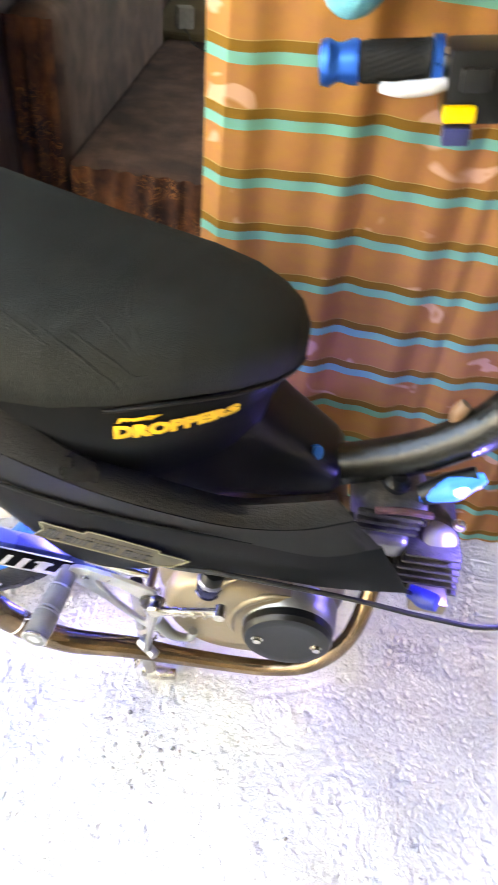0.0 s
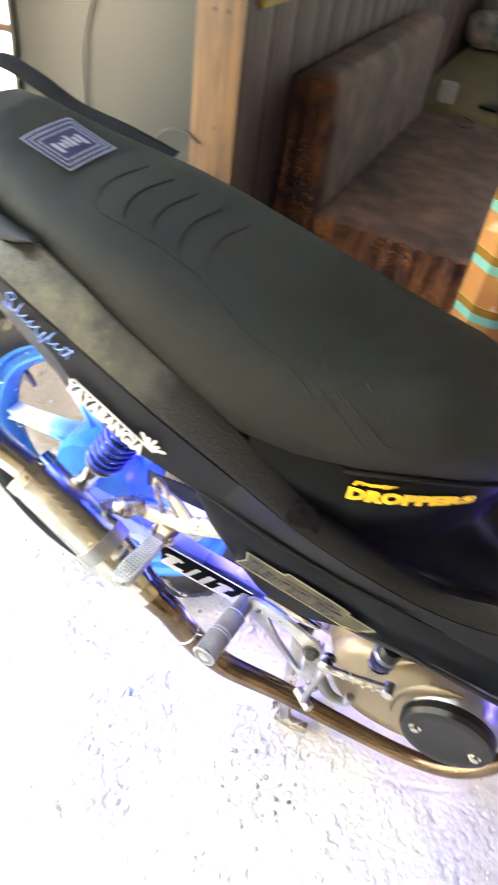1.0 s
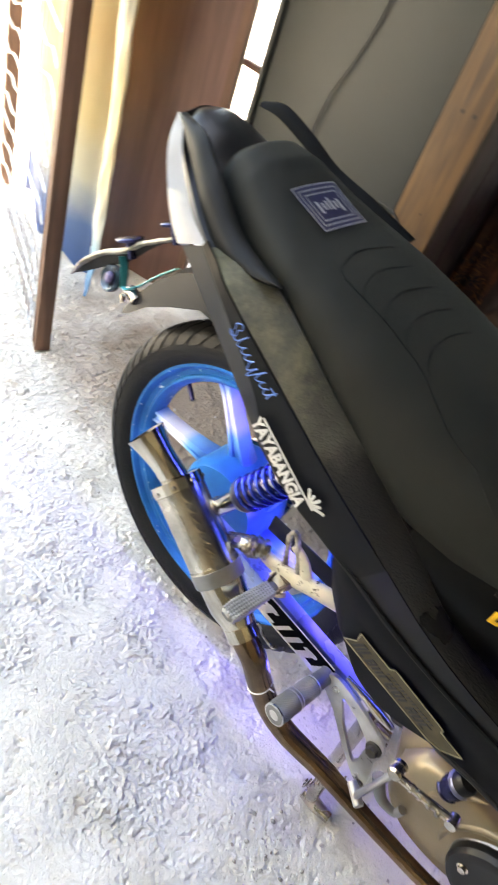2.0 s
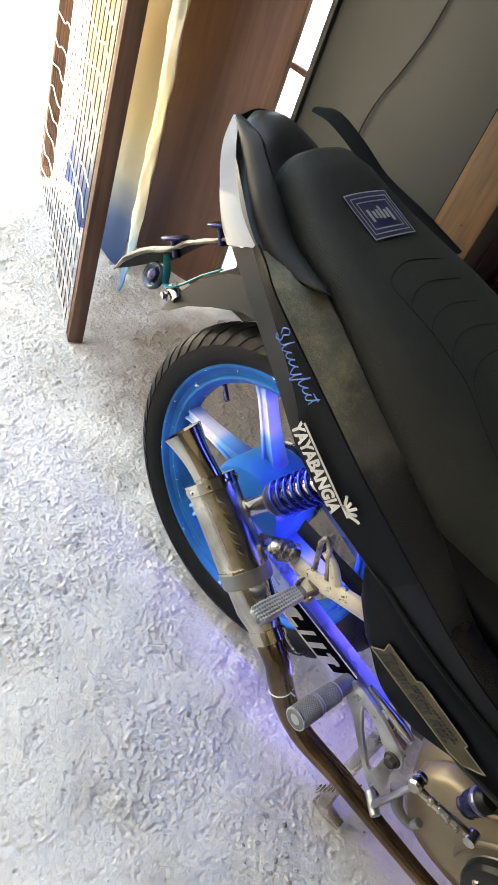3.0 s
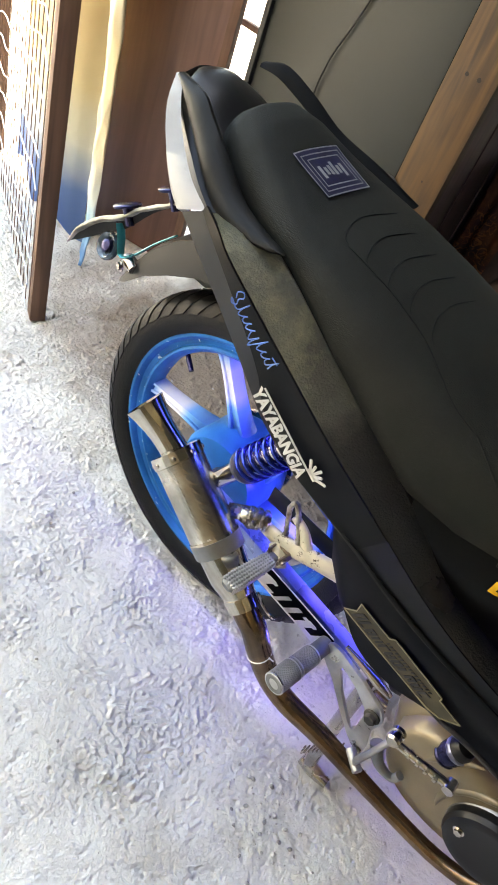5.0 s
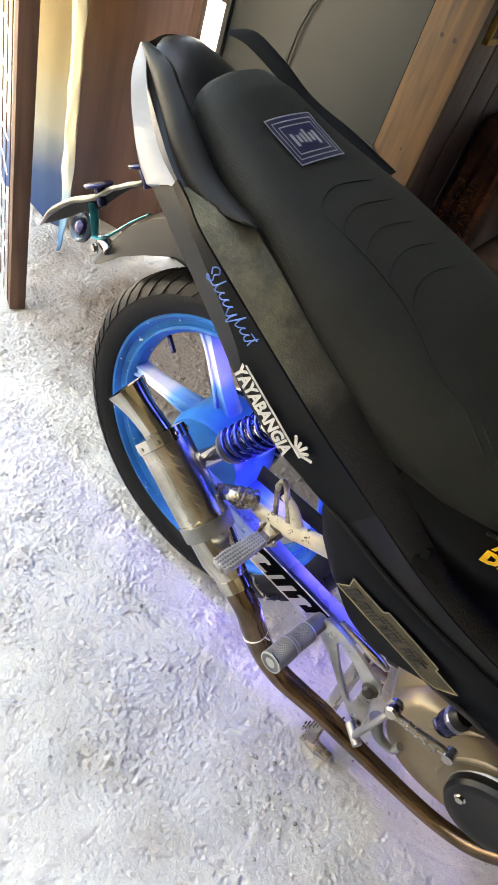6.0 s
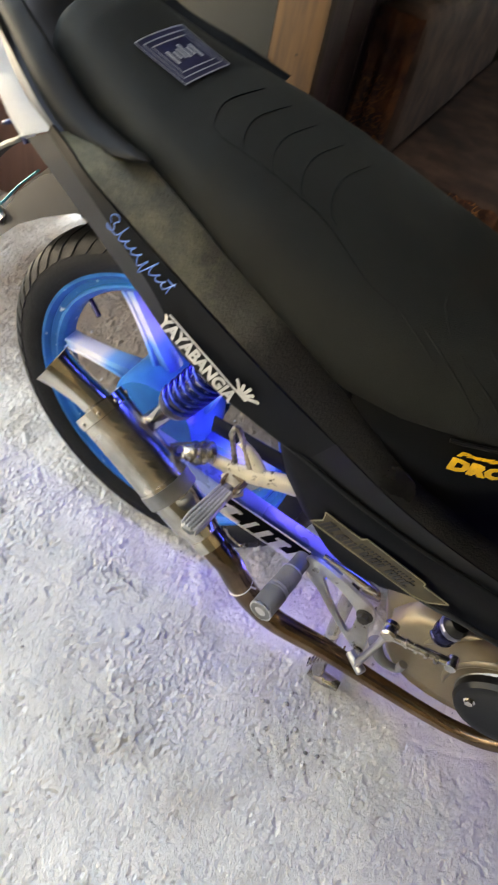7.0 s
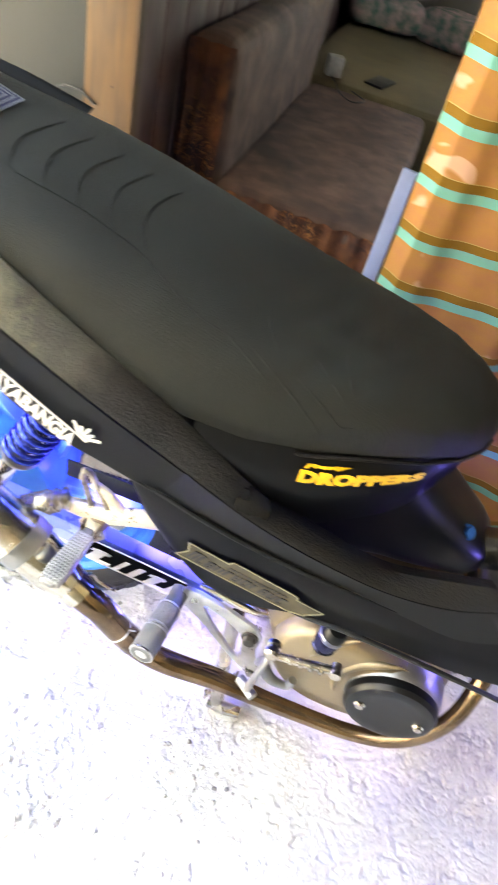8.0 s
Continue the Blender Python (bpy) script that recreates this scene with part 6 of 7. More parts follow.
def build_pegs():
    # rider's peg on a triangular alloy plate
    def around(corners, n, cx=0.374, cz=0.262):
        """Where rays from the middle of the window meet the outline, slightly rounded."""
        out = []
        for k in range(n):
            dx, dz = math.cos(2 * math.pi * k / n), math.sin(2 * math.pi * k / n)
            best = 0.0
            for (x0, z0), (x1, z1) in zip(corners, corners[1:] + corners[:1]):
                ex, ez = x1 - x0, z1 - z0
                det = ex * dz - ez * dx
                if abs(det) > 1e-12:
                    t = ((cz - z0) * ex - (cx - x0) * ez) / -det
                    f = ((cz - z0) * dx - (cx - x0) * dz) / -det
                    if t > best and -1e-6 <= f <= 1 + 1e-6:
                        best = t
            out.append(Vector((cx + dx * best, -0.113, cz + dz * best)))
        return [out[k - 1] * 0.2 + out[k] * 0.6 + out[(k + 1) % n] * 0.2 for k in range(n)]

    outer = around([(0.297, 0.322), (0.316, 0.325), (0.362, 0.313), (0.408, 0.293), (0.420, 0.272), (0.417, 0.246), (0.431, 0.201), (0.433, 0.178), (0.422, 0.172), (0.374, 0.218), (0.330, 0.267), (0.300, 0.288)], 72)
    hole = around([(0.329, 0.299), (0.334, 0.302), (0.364, 0.289), (0.390, 0.270), (0.396, 0.256), (0.401, 0.212), (0.396, 0.207), (0.354, 0.257)], 72)
    w = Vector((0, 0.003, 0))
    rim_out = [p.lerp(q, 0.06) for p, q in zip(outer, hole)]
    rim_in = [q.lerp(p, 0.06) for p, q in zip(outer, hole)]
    rows = [[p + w for p in hole], [p - w * 0.7 for p in hole], [p - w for p in rim_in], [p - w for p in rim_out], [p - w * 0.7 for p in outer], [p + w for p in outer]]
    plate = bp("peg_plate", loft(bmesh.new(), rows + [rows[0]], True, False), PLATE_ALLOY, None, "alloy triangular footpeg plate", 25)
    bp("bolt", bolt(bmesh.new(), (0.404, -0.1165, 0.272), (0, -1, 0), 0.009, 0.010), GRIMY, plate)
    bp("frame_lug", tube(bmesh.new(), [(0.395, -0.070, 0.300), (0.415, -0.078, 0.322), (0.440, -0.082, 0.340), (0.470, -0.080, 0.365)], [0.014, 0.016, 0.017, 0.018], 12, 24, flat=(0.7, 1.0)), GRIMY, plate, "grimy frame lug behind the footpeg plate")
    bp("bolt", bolt(bmesh.new(), (0.424, -0.1165, 0.186), (0, -1, 0), 0.006, 0.005), STEEL, plate)
    bp("pivot_tube", tube(bmesh.new(), [(0.318, -0.104, 0.326), (0.345, -0.104, 0.323), (0.375, -0.104, 0.319), (0.398, -0.104, 0.316), (0.402, -0.104, 0.315)], [0.0035, 0.0045, 0.0065, 0.0078, 0.0045], 14, 24), CHROME, plate, "worn chromed pivot rod")
    a, b = Vector((0.296, -0.108, 0.303)), Vector((0.284, -0.214, 0.3055))
    d = b - a
    L = d.length
    peg = bp("footpeg", lathe(bmesh.new(), [(0, 0.0125), (0.030, 0.0125), (0.031, 0.0145), (L * 0.60, 0.0145), (L * 0.605, 0.0128), (L * 0.64, 0.0128), (L * 0.645, 0.0155), (L - 0.002, 0.0155), (L, 0.0135), (L, 0.008), (L - 0.012, 0.007)], a, d, 26), PEG_GROOVE, plate, "knurled alloy footpeg", 25)
    bm = bmesh.new()
    un = d.normalized()
    u = un.cross(Vector((0, 0, 1))).normalized()
    v = un.cross(u)
    for s0, s1, r in ((0.034, L * 0.59, 0.0147), (L * 0.66, L - 0.004, 0.0157)):
        n = 30
        for k in range(n):
            for tw in (1.7, -1.7):
                pts = [a + un * (s0 + (s1 - s0) * f) + (u * math.cos(2 * math.pi * k / n + tw * f) + v * math.sin(2 * math.pi * k / n + tw * f)) * r for f in (0, 0.2, 0.4, 0.6, 0.8, 1)]
                tube(bm, pts, 0.00045, 4, 8)
    bp("knurling", bm, PEG_ALLOY, peg)
    for s0, r in ((0.031, 0.0152), (L * 0.60, 0.0152), (L * 0.65, 0.0162), (L - 0.002, 0.0162)):
        bp("peg_ring", lathe(bmesh.new(), [(s0 - 0.0014, r - 0.003), (s0 - 0.001, r), (s0 + 0.001, r), (s0 + 0.0014, r - 0.003)], a, d, 26), PLATE_ALLOY, peg)
    # folding passenger peg on the cream frame bracket
    brk = bmesh.new()
    tube(brk, [(0.270, -0.112, 0.440), (0.228, -0.128, 0.442), (0.185, -0.135, 0.432), (0.150, -0.136, 0.428), (0.128, -0.136, 0.434)], [0.016, 0.0155, 0.015, 0.013, 0.011], 14, 30, flat=(0.5, 1.0))
    tube(brk, [(0.205, -0.132, 0.446), (0.190, -0.134, 0.470), (0.172, -0.136, 0.482)], [0.010, 0.008, 0.007], 10, 14, flat=(0.6, 1))
    tube(brk, [(0.17, -0.135, 0.420), (0.182, -0.145, 0.412), (0.190, -0.152, 0.404)], [0.013, 0.012, 0.011], 10, 12)
    bk = bp("peg_bracket", brk, CREAM_PAINT, None, "cream painted bracket with chipped paint", 45)
    bm = bolt(bmesh.new(), (0.128, -0.148, 0.433), (0, -1, 0.1), 0.009, 0.010)
    bp("bolt", bm, STEEL, bk)
    bm = tube(bmesh.new(), [(0.172, -0.136, 0.445), (0.165, -0.137, 0.470), (0.160, -0.138, 0.491), (0.164, -0.138, 0.5025), (0.171, -0.138, 0.496), (0.180, -0.137, 0.476), (0.192, -0.136, 0.448)], 0.0036, 8, 44)
    for v in bm.verts:
        v.co += Vector((0.0007 * math.sin(v.co.z * 1500), 0, 0))
    bp("hook", bm, HOOK_PAINT, bk, "ribbed rod loop in worn cream paint")
    a, b = Vector((0.180, -0.148, 0.418)), Vector((0.169, -0.232, 0.409))
    d = b - a
    rings = []
    un = d.normalized()
    up = Vector((0, 0, 1))
    sd = un.cross(up).normalized()
    up = sd.cross(un)
    for f, w in ((0, 0.007), (0.10, 0.008), (0.13, 0.0105), (0.40, 0.0118), (0.80, 0.0135), (0.95, 0.0120), (1.0, 0.007)):
        p = a + d * f
        w *= 0.92
        rings.append([p + sd * math.copysign(abs(math.cos(t)) ** 0.6, math.cos(t)) * w + up * math.copysign(abs(math.sin(t)) ** 0.6, math.sin(t)) * w * 0.55 for t in [2 * math.pi * (k + 0.5) / 20 for k in range(20)]])
    pp = bp("passenger_peg", loft(bmesh.new(), rings), PEG_GROOVE, bk, "studded folding passenger peg")
    bm = bmesh.new()
    for k in range(18):
        f = 0.16 + 0.78 * k / 17
        w = interp(f, (0.13, 0.4, 0.8, 0.95), (0.0097, 0.0108, 0.0124, 0.0110))
        for q in (-0.8, -0.4, 0.0, 0.4, 0.8):
            for n, lift in ((up, 0.72), (-sd, 1.0)):
                o = a + d * f + (sd * q * w + up * w * 0.55 if n is up else -sd * w + up * q * w * 0.45)
                lathe(bm, [(-0.0010, 0.0027), (0.0004, 0.0024), (0.0008, 0.0018)], o, n, 4)
    bp("studs", bm, PEG_ALLOY, pp)
    # folded clevis that carries the passenger peg
    bm = bmesh.new()
    o = a - d * 0.06
    for k in (-1, 1):
        flat_bar(bm, o + sd * 0.011 * k - un * 0.014, o + sd * 0.010 * k + un * 0.014, 0.020, 0.0035, sd)
    flat_bar(bm, o - sd * 0.011 + up * 0.009 - un * 0.006, o + sd * 0.011 + up * 0.009 - un * 0.006, 0.013, 0.003, up)
    bmesh.ops.bevel(bm, geom=bm.edges[:], offset=0.001, segments=1, affect="EDGES")
    bp("peg_clevis", bm, RUSTY_CLEVIS, bk, "rusty folded clevis")
    bp("pivot_pin", lathe(bmesh.new(), [(-0.015, 0.003), (-0.0148, 0.005), (-0.012, 0.005), (-0.0118, 0.0035), (0.013, 0.0035), (0.0132, 0.002)], o + un * 0.006, sd, 12), STEEL, bk)




def build_engine():
    # crankcase: rounded casting, wider at the clutch side
    rings = []
    for y, s in ((-0.118, 0.80), (-0.112, 0.92), (-0.09, 1.0), (0.08, 1.0), (0.11, 0.9), (0.118, 0.75)):
        c = Vector((0.545, y, 0.308))
        out = []
        for x, z in ((-0.135, 0.01), (-0.115, 0.075), (-0.06, 0.105), (0.0, 0.112), (0.06, 0.095), (0.105, 0.06), (0.118, 0.0), (0.10, -0.06), (0.04, -0.088), (-0.04, -0.090), (-0.105, -0.06)):
            out.append((c.x + x * s, y, c.z + z * s))
        out = smooth_line(out + [out[0]], 45)[:-1]
        rings.append(out)
    eng = bp("engine", loft(bmesh.new(), rings), ENGINE_PAINT, None, "beige engine casing, stained and dull", 45)
    rings = []
    for y, s in ((-0.118, 1.02), (-0.140, 1.0), (-0.148, 0.90), (-0.150, 0.60)):
        out = []
        for x, z in ((-0.105, 0.02), (-0.085, 0.062), (-0.035, 0.082), (0.03, 0.075), (0.085, 0.05), (0.100, 0.0), (0.085, -0.05), (0.02, -0.075), (-0.05, -0.070), (-0.09, -0.035)):
            out.append((0.535 + x * s, y, 0.305 + z * s))
        rings.append(smooth_line(out + [out[0]], 41)[:-1])
    bp("clutch_cover", loft(bmesh.new(), rings), ENGINE_PAINT, eng, "beige clutch cover", 50)
    # cast ribs of the cover
    for r_arc, a0, a1, thick in ((0.073, 95, 215, 0.0055), (0.118, 128, 172, 0.0050)):
        arc = [(0.592 + r_arc * math.cos(radians(a0 + (a1 - a0) * k / 8)), -0.1475, 0.313 + r_arc * math.sin(radians(a0 + (a1 - a0) * k / 8))) for k in range(9)]
        bp("cast_rib", tube(bmesh.new(), arc, [0.001, thick, thick, thick, 0.001], 10, 40), ENGINE_PAINT, eng)
    o = Vector((0.592, -0.118, 0.313))
    bp("cover_ring", lathe(bmesh.new(), [(0, 0.062), (0.030, 0.060), (0.036, 0.056), (0.036, 0.04)], o, (0, -1, 0), 40), ALLOY, eng, "bare alloy ring")
    cap = bp("round_cover", lathe(bmesh.new(), [(0.030, 0.0575), (0.044, 0.0575), (0.050, 0.054), (0.0515, 0.046), (0.0505, 0.040), (0.0505, 0.001)], o, (0, -1, 0), 44), PLASTIC_SATIN, eng, "black round cover held by two bolts", 25)
    for x in (0.555, 0.630):
        bp("bolt", bolt(bmesh.new(), (x, -0.168, 0.311), (0, -1, 0), 0.0055, 0.005), CHROME, cap)
    # oil filler cap
    o, ax = Vector((0.485, -0.142, 0.362)), Vector((0.15, 0.0, 1.0)).normalized()
    cap = bp("filler_cap", lathe(bmesh.new(), [(0, 0.0150), (0.004, 0.0165), (0.006, 0.0150), (0.009, 0.0148), (0.011, 0.0160), (0.024, 0.0160), (0.026, 0.0150)], o, ax, 30), PURPLE_ANOD, eng, "navy anodised oil filler cap", 30)
    bp("cap_rim", lathe(bmesh.new(), [(0.0245, 0.0150), (0.025, 0.0172), (0.029, 0.0172), (0.031, 0.0160), (0.0312, 0.012)], o, ax, 12), BLUE_STEEL, cap, "worn bright rim", 20)
    bp("cap_head", lathe(bmesh.new(), [(0.030, 0.0155), (0.038, 0.0150), (0.043, 0.0120), (0.045, 0.006), (0.0455, 0.0005)], o, ax, 26), PLASTIC_SATIN, cap, "black rounded head")
    # finned cylinder lying forward
    ax = Vector((0.94, 0, 0.22)).normalized()
    o = Vector((0.655, 0, 0.345))
    cyl = bp("cylinder", lathe(bmesh.new(), [(0, 0.045), (0.085, 0.045)], o, ax, 24), ALLOY, eng)
    for k in range(6):
        c = o + ax * (0.012 + k * 0.0135)
        m = Matrix.Translation(c) @ ax.to_track_quat("X", "Z").to_matrix().to_4x4()
        bp("fin", box(bmesh.new(), (-0.0022, -0.062, -0.060), (0.0022, 0.062, 0.056), 0.001, m), GRIMY, cyl)
    bp("cylinder_head", box(bmesh.new(), (0.735, -0.045, 0.330), (0.790, 0.045, 0.415), 0.006), GRIMY, cyl)
    for k in range(6):
        z = 0.336 + 0.0145 * k
        bp("head_fin", box(bmesh.new(), (0.712 + 0.002 * k, -0.078, z), (0.806 - 0.003 * k, 0.06, z + 0.0045), 0.0015), GRIMY, cyl)
    bp("cam_cover", lathe(bmesh.new(), [(-0.02, 0.024), (0.004, 0.024), (0.008, 0.021), (0.011, 0.015), (0.012, 0.0005)], (0.766, -0.048, 0.408), (0.1, -0.75, 0.65), 26), ALLOY, cyl, "rounded bare alloy cam cover")
    for x, z in ((0.742, 0.422), (0.788, 0.424)):
        bp("head_nut", bolt(bmesh.new(), (x, -0.030, z), (0, -0.2, 1), 0.0065, 0.008), STEEL, cyl)
    cb = bp("carburettor", cushion((0.645, -0.062, 0.425), (0.735, 0.02, 0.482), 0.020, 3, 0.004), GRIMY, eng, "grimy cast carburettor")
    bp("carburettor_bowl", cushion((0.660, -0.072, 0.385), (0.725, 0.0, 0.424), 0.014, 5, 0.003), ALLOY, cb)
    for k in range(3):
        bp("body_rib", box(bmesh.new(), (0.650, -0.068, 0.434 + 0.014 * k), (0.728, -0.060, 0.440 + 0.014 * k), 0.002), GRIMY, cb)
    bp("slide_cap", lathe(bmesh.new(), [(0, 0.017), (0.014, 0.017), (0.016, 0.014), (0.024, 0.010)], (0.692, -0.028, 0.480), (0, -0.2, 1), 20), PLASTIC, cb)
    bp("cable_clip", tube(bmesh.new(), [(0.740, 0.0, 0.566), (0.740, 0.004, 0.582), (0.746, 0.006, 0.594)], [0.007, 0.010, 0.008], 10, 12), mat("tan_plastic_clip", (0.20, 0.11, 0.06), 0.5), None, "tan plastic clip")
    bp("fuel_hose", tube(bmesh.new(), [(0.67, -0.066, 0.472), (0.70, -0.072, 0.485), (0.735, -0.066, 0.478)], 0.0048, 8, 16), mat("dusty_red_hose", (0.13, 0.05, 0.045), 0.6, vary=0.5, scale=60), cb, "dusty red hose")
    bp("plug_cap", tube(bmesh.new(), [(0.742, -0.088, 0.350), (0.756, -0.100, 0.355), (0.772, -0.109, 0.362)], [0.009, 0.013, 0.011], 10, 12), mat("deep_blue_rubber", (0.004, 0.022, 0.30), 0.5, vary=0.3), eng, "blue plug cap")
    bp("mount_lug", box(bmesh.new(), (0.742, -0.105, 0.33), (0.79, -0.06, 0.352), 0.004), ENGINE_PAINT, eng)
    # brake lever and its arm
    bm = lathe(bmesh.new(), [(0, 0.0095), (0.005, 0.0095), (0.006, 0.0075), (0.010, 0.0075), (0.011, 0.0095), (0.017, 0.0095), (0.020, 0.007), (0.0205, 0.004)], (0.429, -0.168, 0.366), (0, -1, 0.1), 18)
    tube(bm, [(0.429, -0.182, 0.366), (0.455, -0.181, 0.369), (0.480, -0.179, 0.372), (0.505, -0.177, 0.375)], [0.0055, 0.0052, 0.0054, 0.0058], 10, 24)
    for k in range(4):
        lathe(bm, [(-0.0030, 0.0048), (-0.0018, 0.0064), (0.0018, 0.0064), (0.0030, 0.0048)], (0.452 + 0.012 * k, -0.1812 + 0.0004 * k, 0.3685 + 0.001 * k), (1, 0.08, 0.12), 10)
    lathe(bm, [(-0.008, 0.0070), (0.008, 0.0070)], (0.505, -0.177, 0.375), (0, 1, 0), 12)
    lev = bp("lever", bm, STEEL, None, "worn steel foot lever")
    bm = tube(bmesh.new(), [(0.429, -0.178, 0.362), (0.424, -0.188, 0.325), (0.420, -0.190, 0.285)], [0.0065, 0.0055, 0.0065], 10, 16, flat=(0.7, 1.2))
    lathe(bm, [(-0.015, 0.0055), (-0.014, 0.0068), (0.014, 0.0068), (0.015, 0.0055)], (0.419, -0.186, 0.276), (0.7, -0.5, 0), 14)
    bp("lever_arm", bm, ALLOY, lev)
    bp("return_spring", tube(bmesh.new(), [(0.375 + 0.0009 * k, -0.098 + 0.007 * math.sin(k * 0.9), 0.262 + 0.007 * math.cos(k * 0.9)) for k in range(46)], 0.0014, 5, 120), STEEL, lev)
    bm = tube(bmesh.new(), [(0.425, -0.158, 0.30), (0.445, -0.162, 0.275), (0.468, -0.160, 0.270), (0.472, -0.158, 0.285)], [0.009, 0.008, 0.006, 0.006], 10, 16)
    bp("lever_pivot", bm, ALLOY, lev)


def build_stand():
    bm = bmesh.new()
    for s in (-1, 1):
        tube(bm, [(0.375, s * 0.075, 0.245), (0.385, s * 0.085, 0.13), (0.398, s * 0.098, 0.022)], 0.011, 12, 16)
        tube(bm, [(0.385, s * 0.098, 0.014), (0.412, s * 0.098, 0.013), (0.440, s * 0.098, 0.016)], [0.010, 0.012, 0.009], 10, 10)
    tube(bm, [(0.382, -0.08, 0.16), (0.382, 0.08, 0.16)], 0.009, 10)
    bp("centre_stand", bm, STEEL, None, "dull steel centre stand resting on the concrete")
    bp("stand_spring", tube(bmesh.new(), [(0.375 + 0.0006 * k, -0.108 + 0.008 * math.sin(k * 1.0), 0.05 + 0.0016 * k + 0.008 * math.cos(k * 1.0)) for k in range(60)], 0.0016, 5, 160), STEEL)


def build_front():
    # spine tube, steering head, fork, front wheel, handlebar turned to lock
    spine_mat = mat("gritty_black_gloss_paint", (0.010, 0.010, 0.008), 0.24, vary=0.4, scale=20, bump=0.25, bscale=180, spec=0.5)
    bp("frame_spine", tube(bmesh.new(), [(0.605, -0.012, 0.478), (0.66, -0.01, 0.498), (0.705, -0.01, 0.520), (0.745, -0.008, 0.548), (0.785, -0.005, 0.590), (0.84, 0, 0.70), (0.872, 0, 0.81)], [0.026, 0.026, 0.026, 0.027, 0.027, 0.028, 0.03], 22, 50), spine_mat, None, "satin black frame spine")
    bp("steering_head", tube(bmesh.new(), [(0.85, 0, 0.90), (0.905, 0, 0.72)], 0.03, 20), PLASTIC)
    turn = radians(42)
    hub = Vector((1.13, 0.0, 0.285))
    for s in (-1, 1):
        top = Vector((0.90, s * 0.075, 0.74))
        bp("fork_leg", tube(bmesh.new(), [top, (1.235, s * 0.075, 0.30)], 0.016, 14), STEEL)
    bp("fork_crown", tube(bmesh.new(), [(0.90, -0.085, 0.74), (0.90, 0.085, 0.74)], 0.018, 12), PLASTIC)
    wheel(1.26, 0.285, "front_wheel", 0.281)
    bar = bp("handlebar", tube(bmesh.new(), [(0.545, 0.122, 0.8855), (0.64, 0.120, 0.9005), (0.72, 0.112, 0.915), (0.80, 0.06, 0.915), (0.856, 0.0, 0.905), (0.92, -0.09, 0.915), (0.98, -0.20, 0.915), (1.03, -0.31, 0.90)], 0.011, 14, 60), STEEL, None, "handlebar turned to the steering lock")
    d = Vector((0.113, -0.002, 0.0178)).normalized()
    e = Vector((0.524, 0.1225, 0.8822))
    g = bp("grip", lathe(bmesh.new(), [(0.036, 0.0165), (0.04, 0.0175), (0.09, 0.0172), (0.10, 0.019), (0.103, 0.016)], e, d, 26), RUBBER, bar, "black ribbed rubber grip")
    u, v = Vector((0, 0, 1)), Vector((0, 1, 0))
    bm = bmesh.new()
    for k in range(22):
        t = 2 * math.pi * k / 22
        pts = [e + d * (0.042 + 0.05 * f) + (u * math.cos(t + 0.9 * f) + v * math.sin(t + 0.9 * f)) * 0.0176 for f in (0, 0.33, 0.66, 1)]
        tube(bm, pts, 0.0011, 5, 7)
    bp("grip_ribs", bm, RUBBER, g)
    bp("bar_end", lathe(bmesh.new(), [(0, 0.014), (0.001, 0.019), (0.008, 0.0205), (0.016, 0.0165), (0.020, 0.0165), (0.030, 0.0195), (0.036, 0.0195), (0.037, 0.012)], e, d, 30), BLUE_ANOD, g, "blue anodised bar end")
    bp("grip_collar", lathe(bmesh.new(), [(0.102, 0.015), (0.103, 0.021), (0.112, 0.021), (0.113, 0.015)], e, d, 26), BLUE_ANOD, g, "blue anodised collar")
    m = Matrix.Translation(e + d * 0.142) @ Matrix.Rotation(radians(-8), 4, "Y")
    sw = bp("switch_housing", box(bmesh.new(), (-0.026, -0.026, -0.050), (0.032, 0.026, 0.014), 0.006, m), PLASTIC, bar, "black switch housing")
    bp("yellow_switch", box(bmesh.new(), (-0.026, -0.033, -0.046), (0.004, -0.020, -0.031), 0.003, m), YELLOW_PLASTIC, sw, "yellow switch button")
    bp("switch_button", box(bmesh.new(), (-0.014, -0.032, -0.020), (0.012, -0.02, 0.000), 0.003, m), PLASTIC_SATIN, sw)
    bp("switch_button", box(bmesh.new(), (-0.024, -0.034, -0.066), (0.002, -0.018, -0.050), 0.003, m), NAVY_INK, sw)
    bp("hand_lever", tube(bmesh.new(), [e + d * 0.125 + Vector((0, -0.016, -0.014)), e + d * 0.10 + Vector((0, -0.022, -0.017)), e + d * 0.075 + Vector((0, -0.022, -0.018)), e + d * 0.060 + Vector((0, -0.018, -0.017))], [0.006, 0.0085, 0.009, 0.006], 12, 20, flat=(1.0, 0.8)), PALE_THREAD, bar, "white hand lever")
    bp("clamp", lathe(bmesh.new(), [(0.17, 0.014), (0.171, 0.020), (0.19, 0.020), (0.191, 0.014)], e, d, 20), BLUE_ANOD, bar)
    # control cable along the lower edge
    bp("control_cable", tube(bmesh.new(), [(0.36, -0.128, 0.412), (0.43, -0.150, 0.416), (0.50, -0.155, 0.424), (0.58, -0.154, 0.418), (0.666, -0.153, 0.409), (0.751, -0.150, 0.392), (0.835, -0.145, 0.386), (0.92, -0.12, 0.42), (0.95, -0.07, 0.55), (0.93, -0.03, 0.70)], 0.0032, 8, 80), DARK_CABLE, None, "thin black control cable")
    bp("wire_loom", tube(bmesh.new(), [(0.60, -0.135, 0.425), (0.64, -0.125, 0.418), (0.68, -0.118, 0.405), (0.73, -0.105, 0.372), (0.742, -0.095, 0.355)], 0.003, 6, 30), PURPLE_ANOD, None, "violet plug lead")


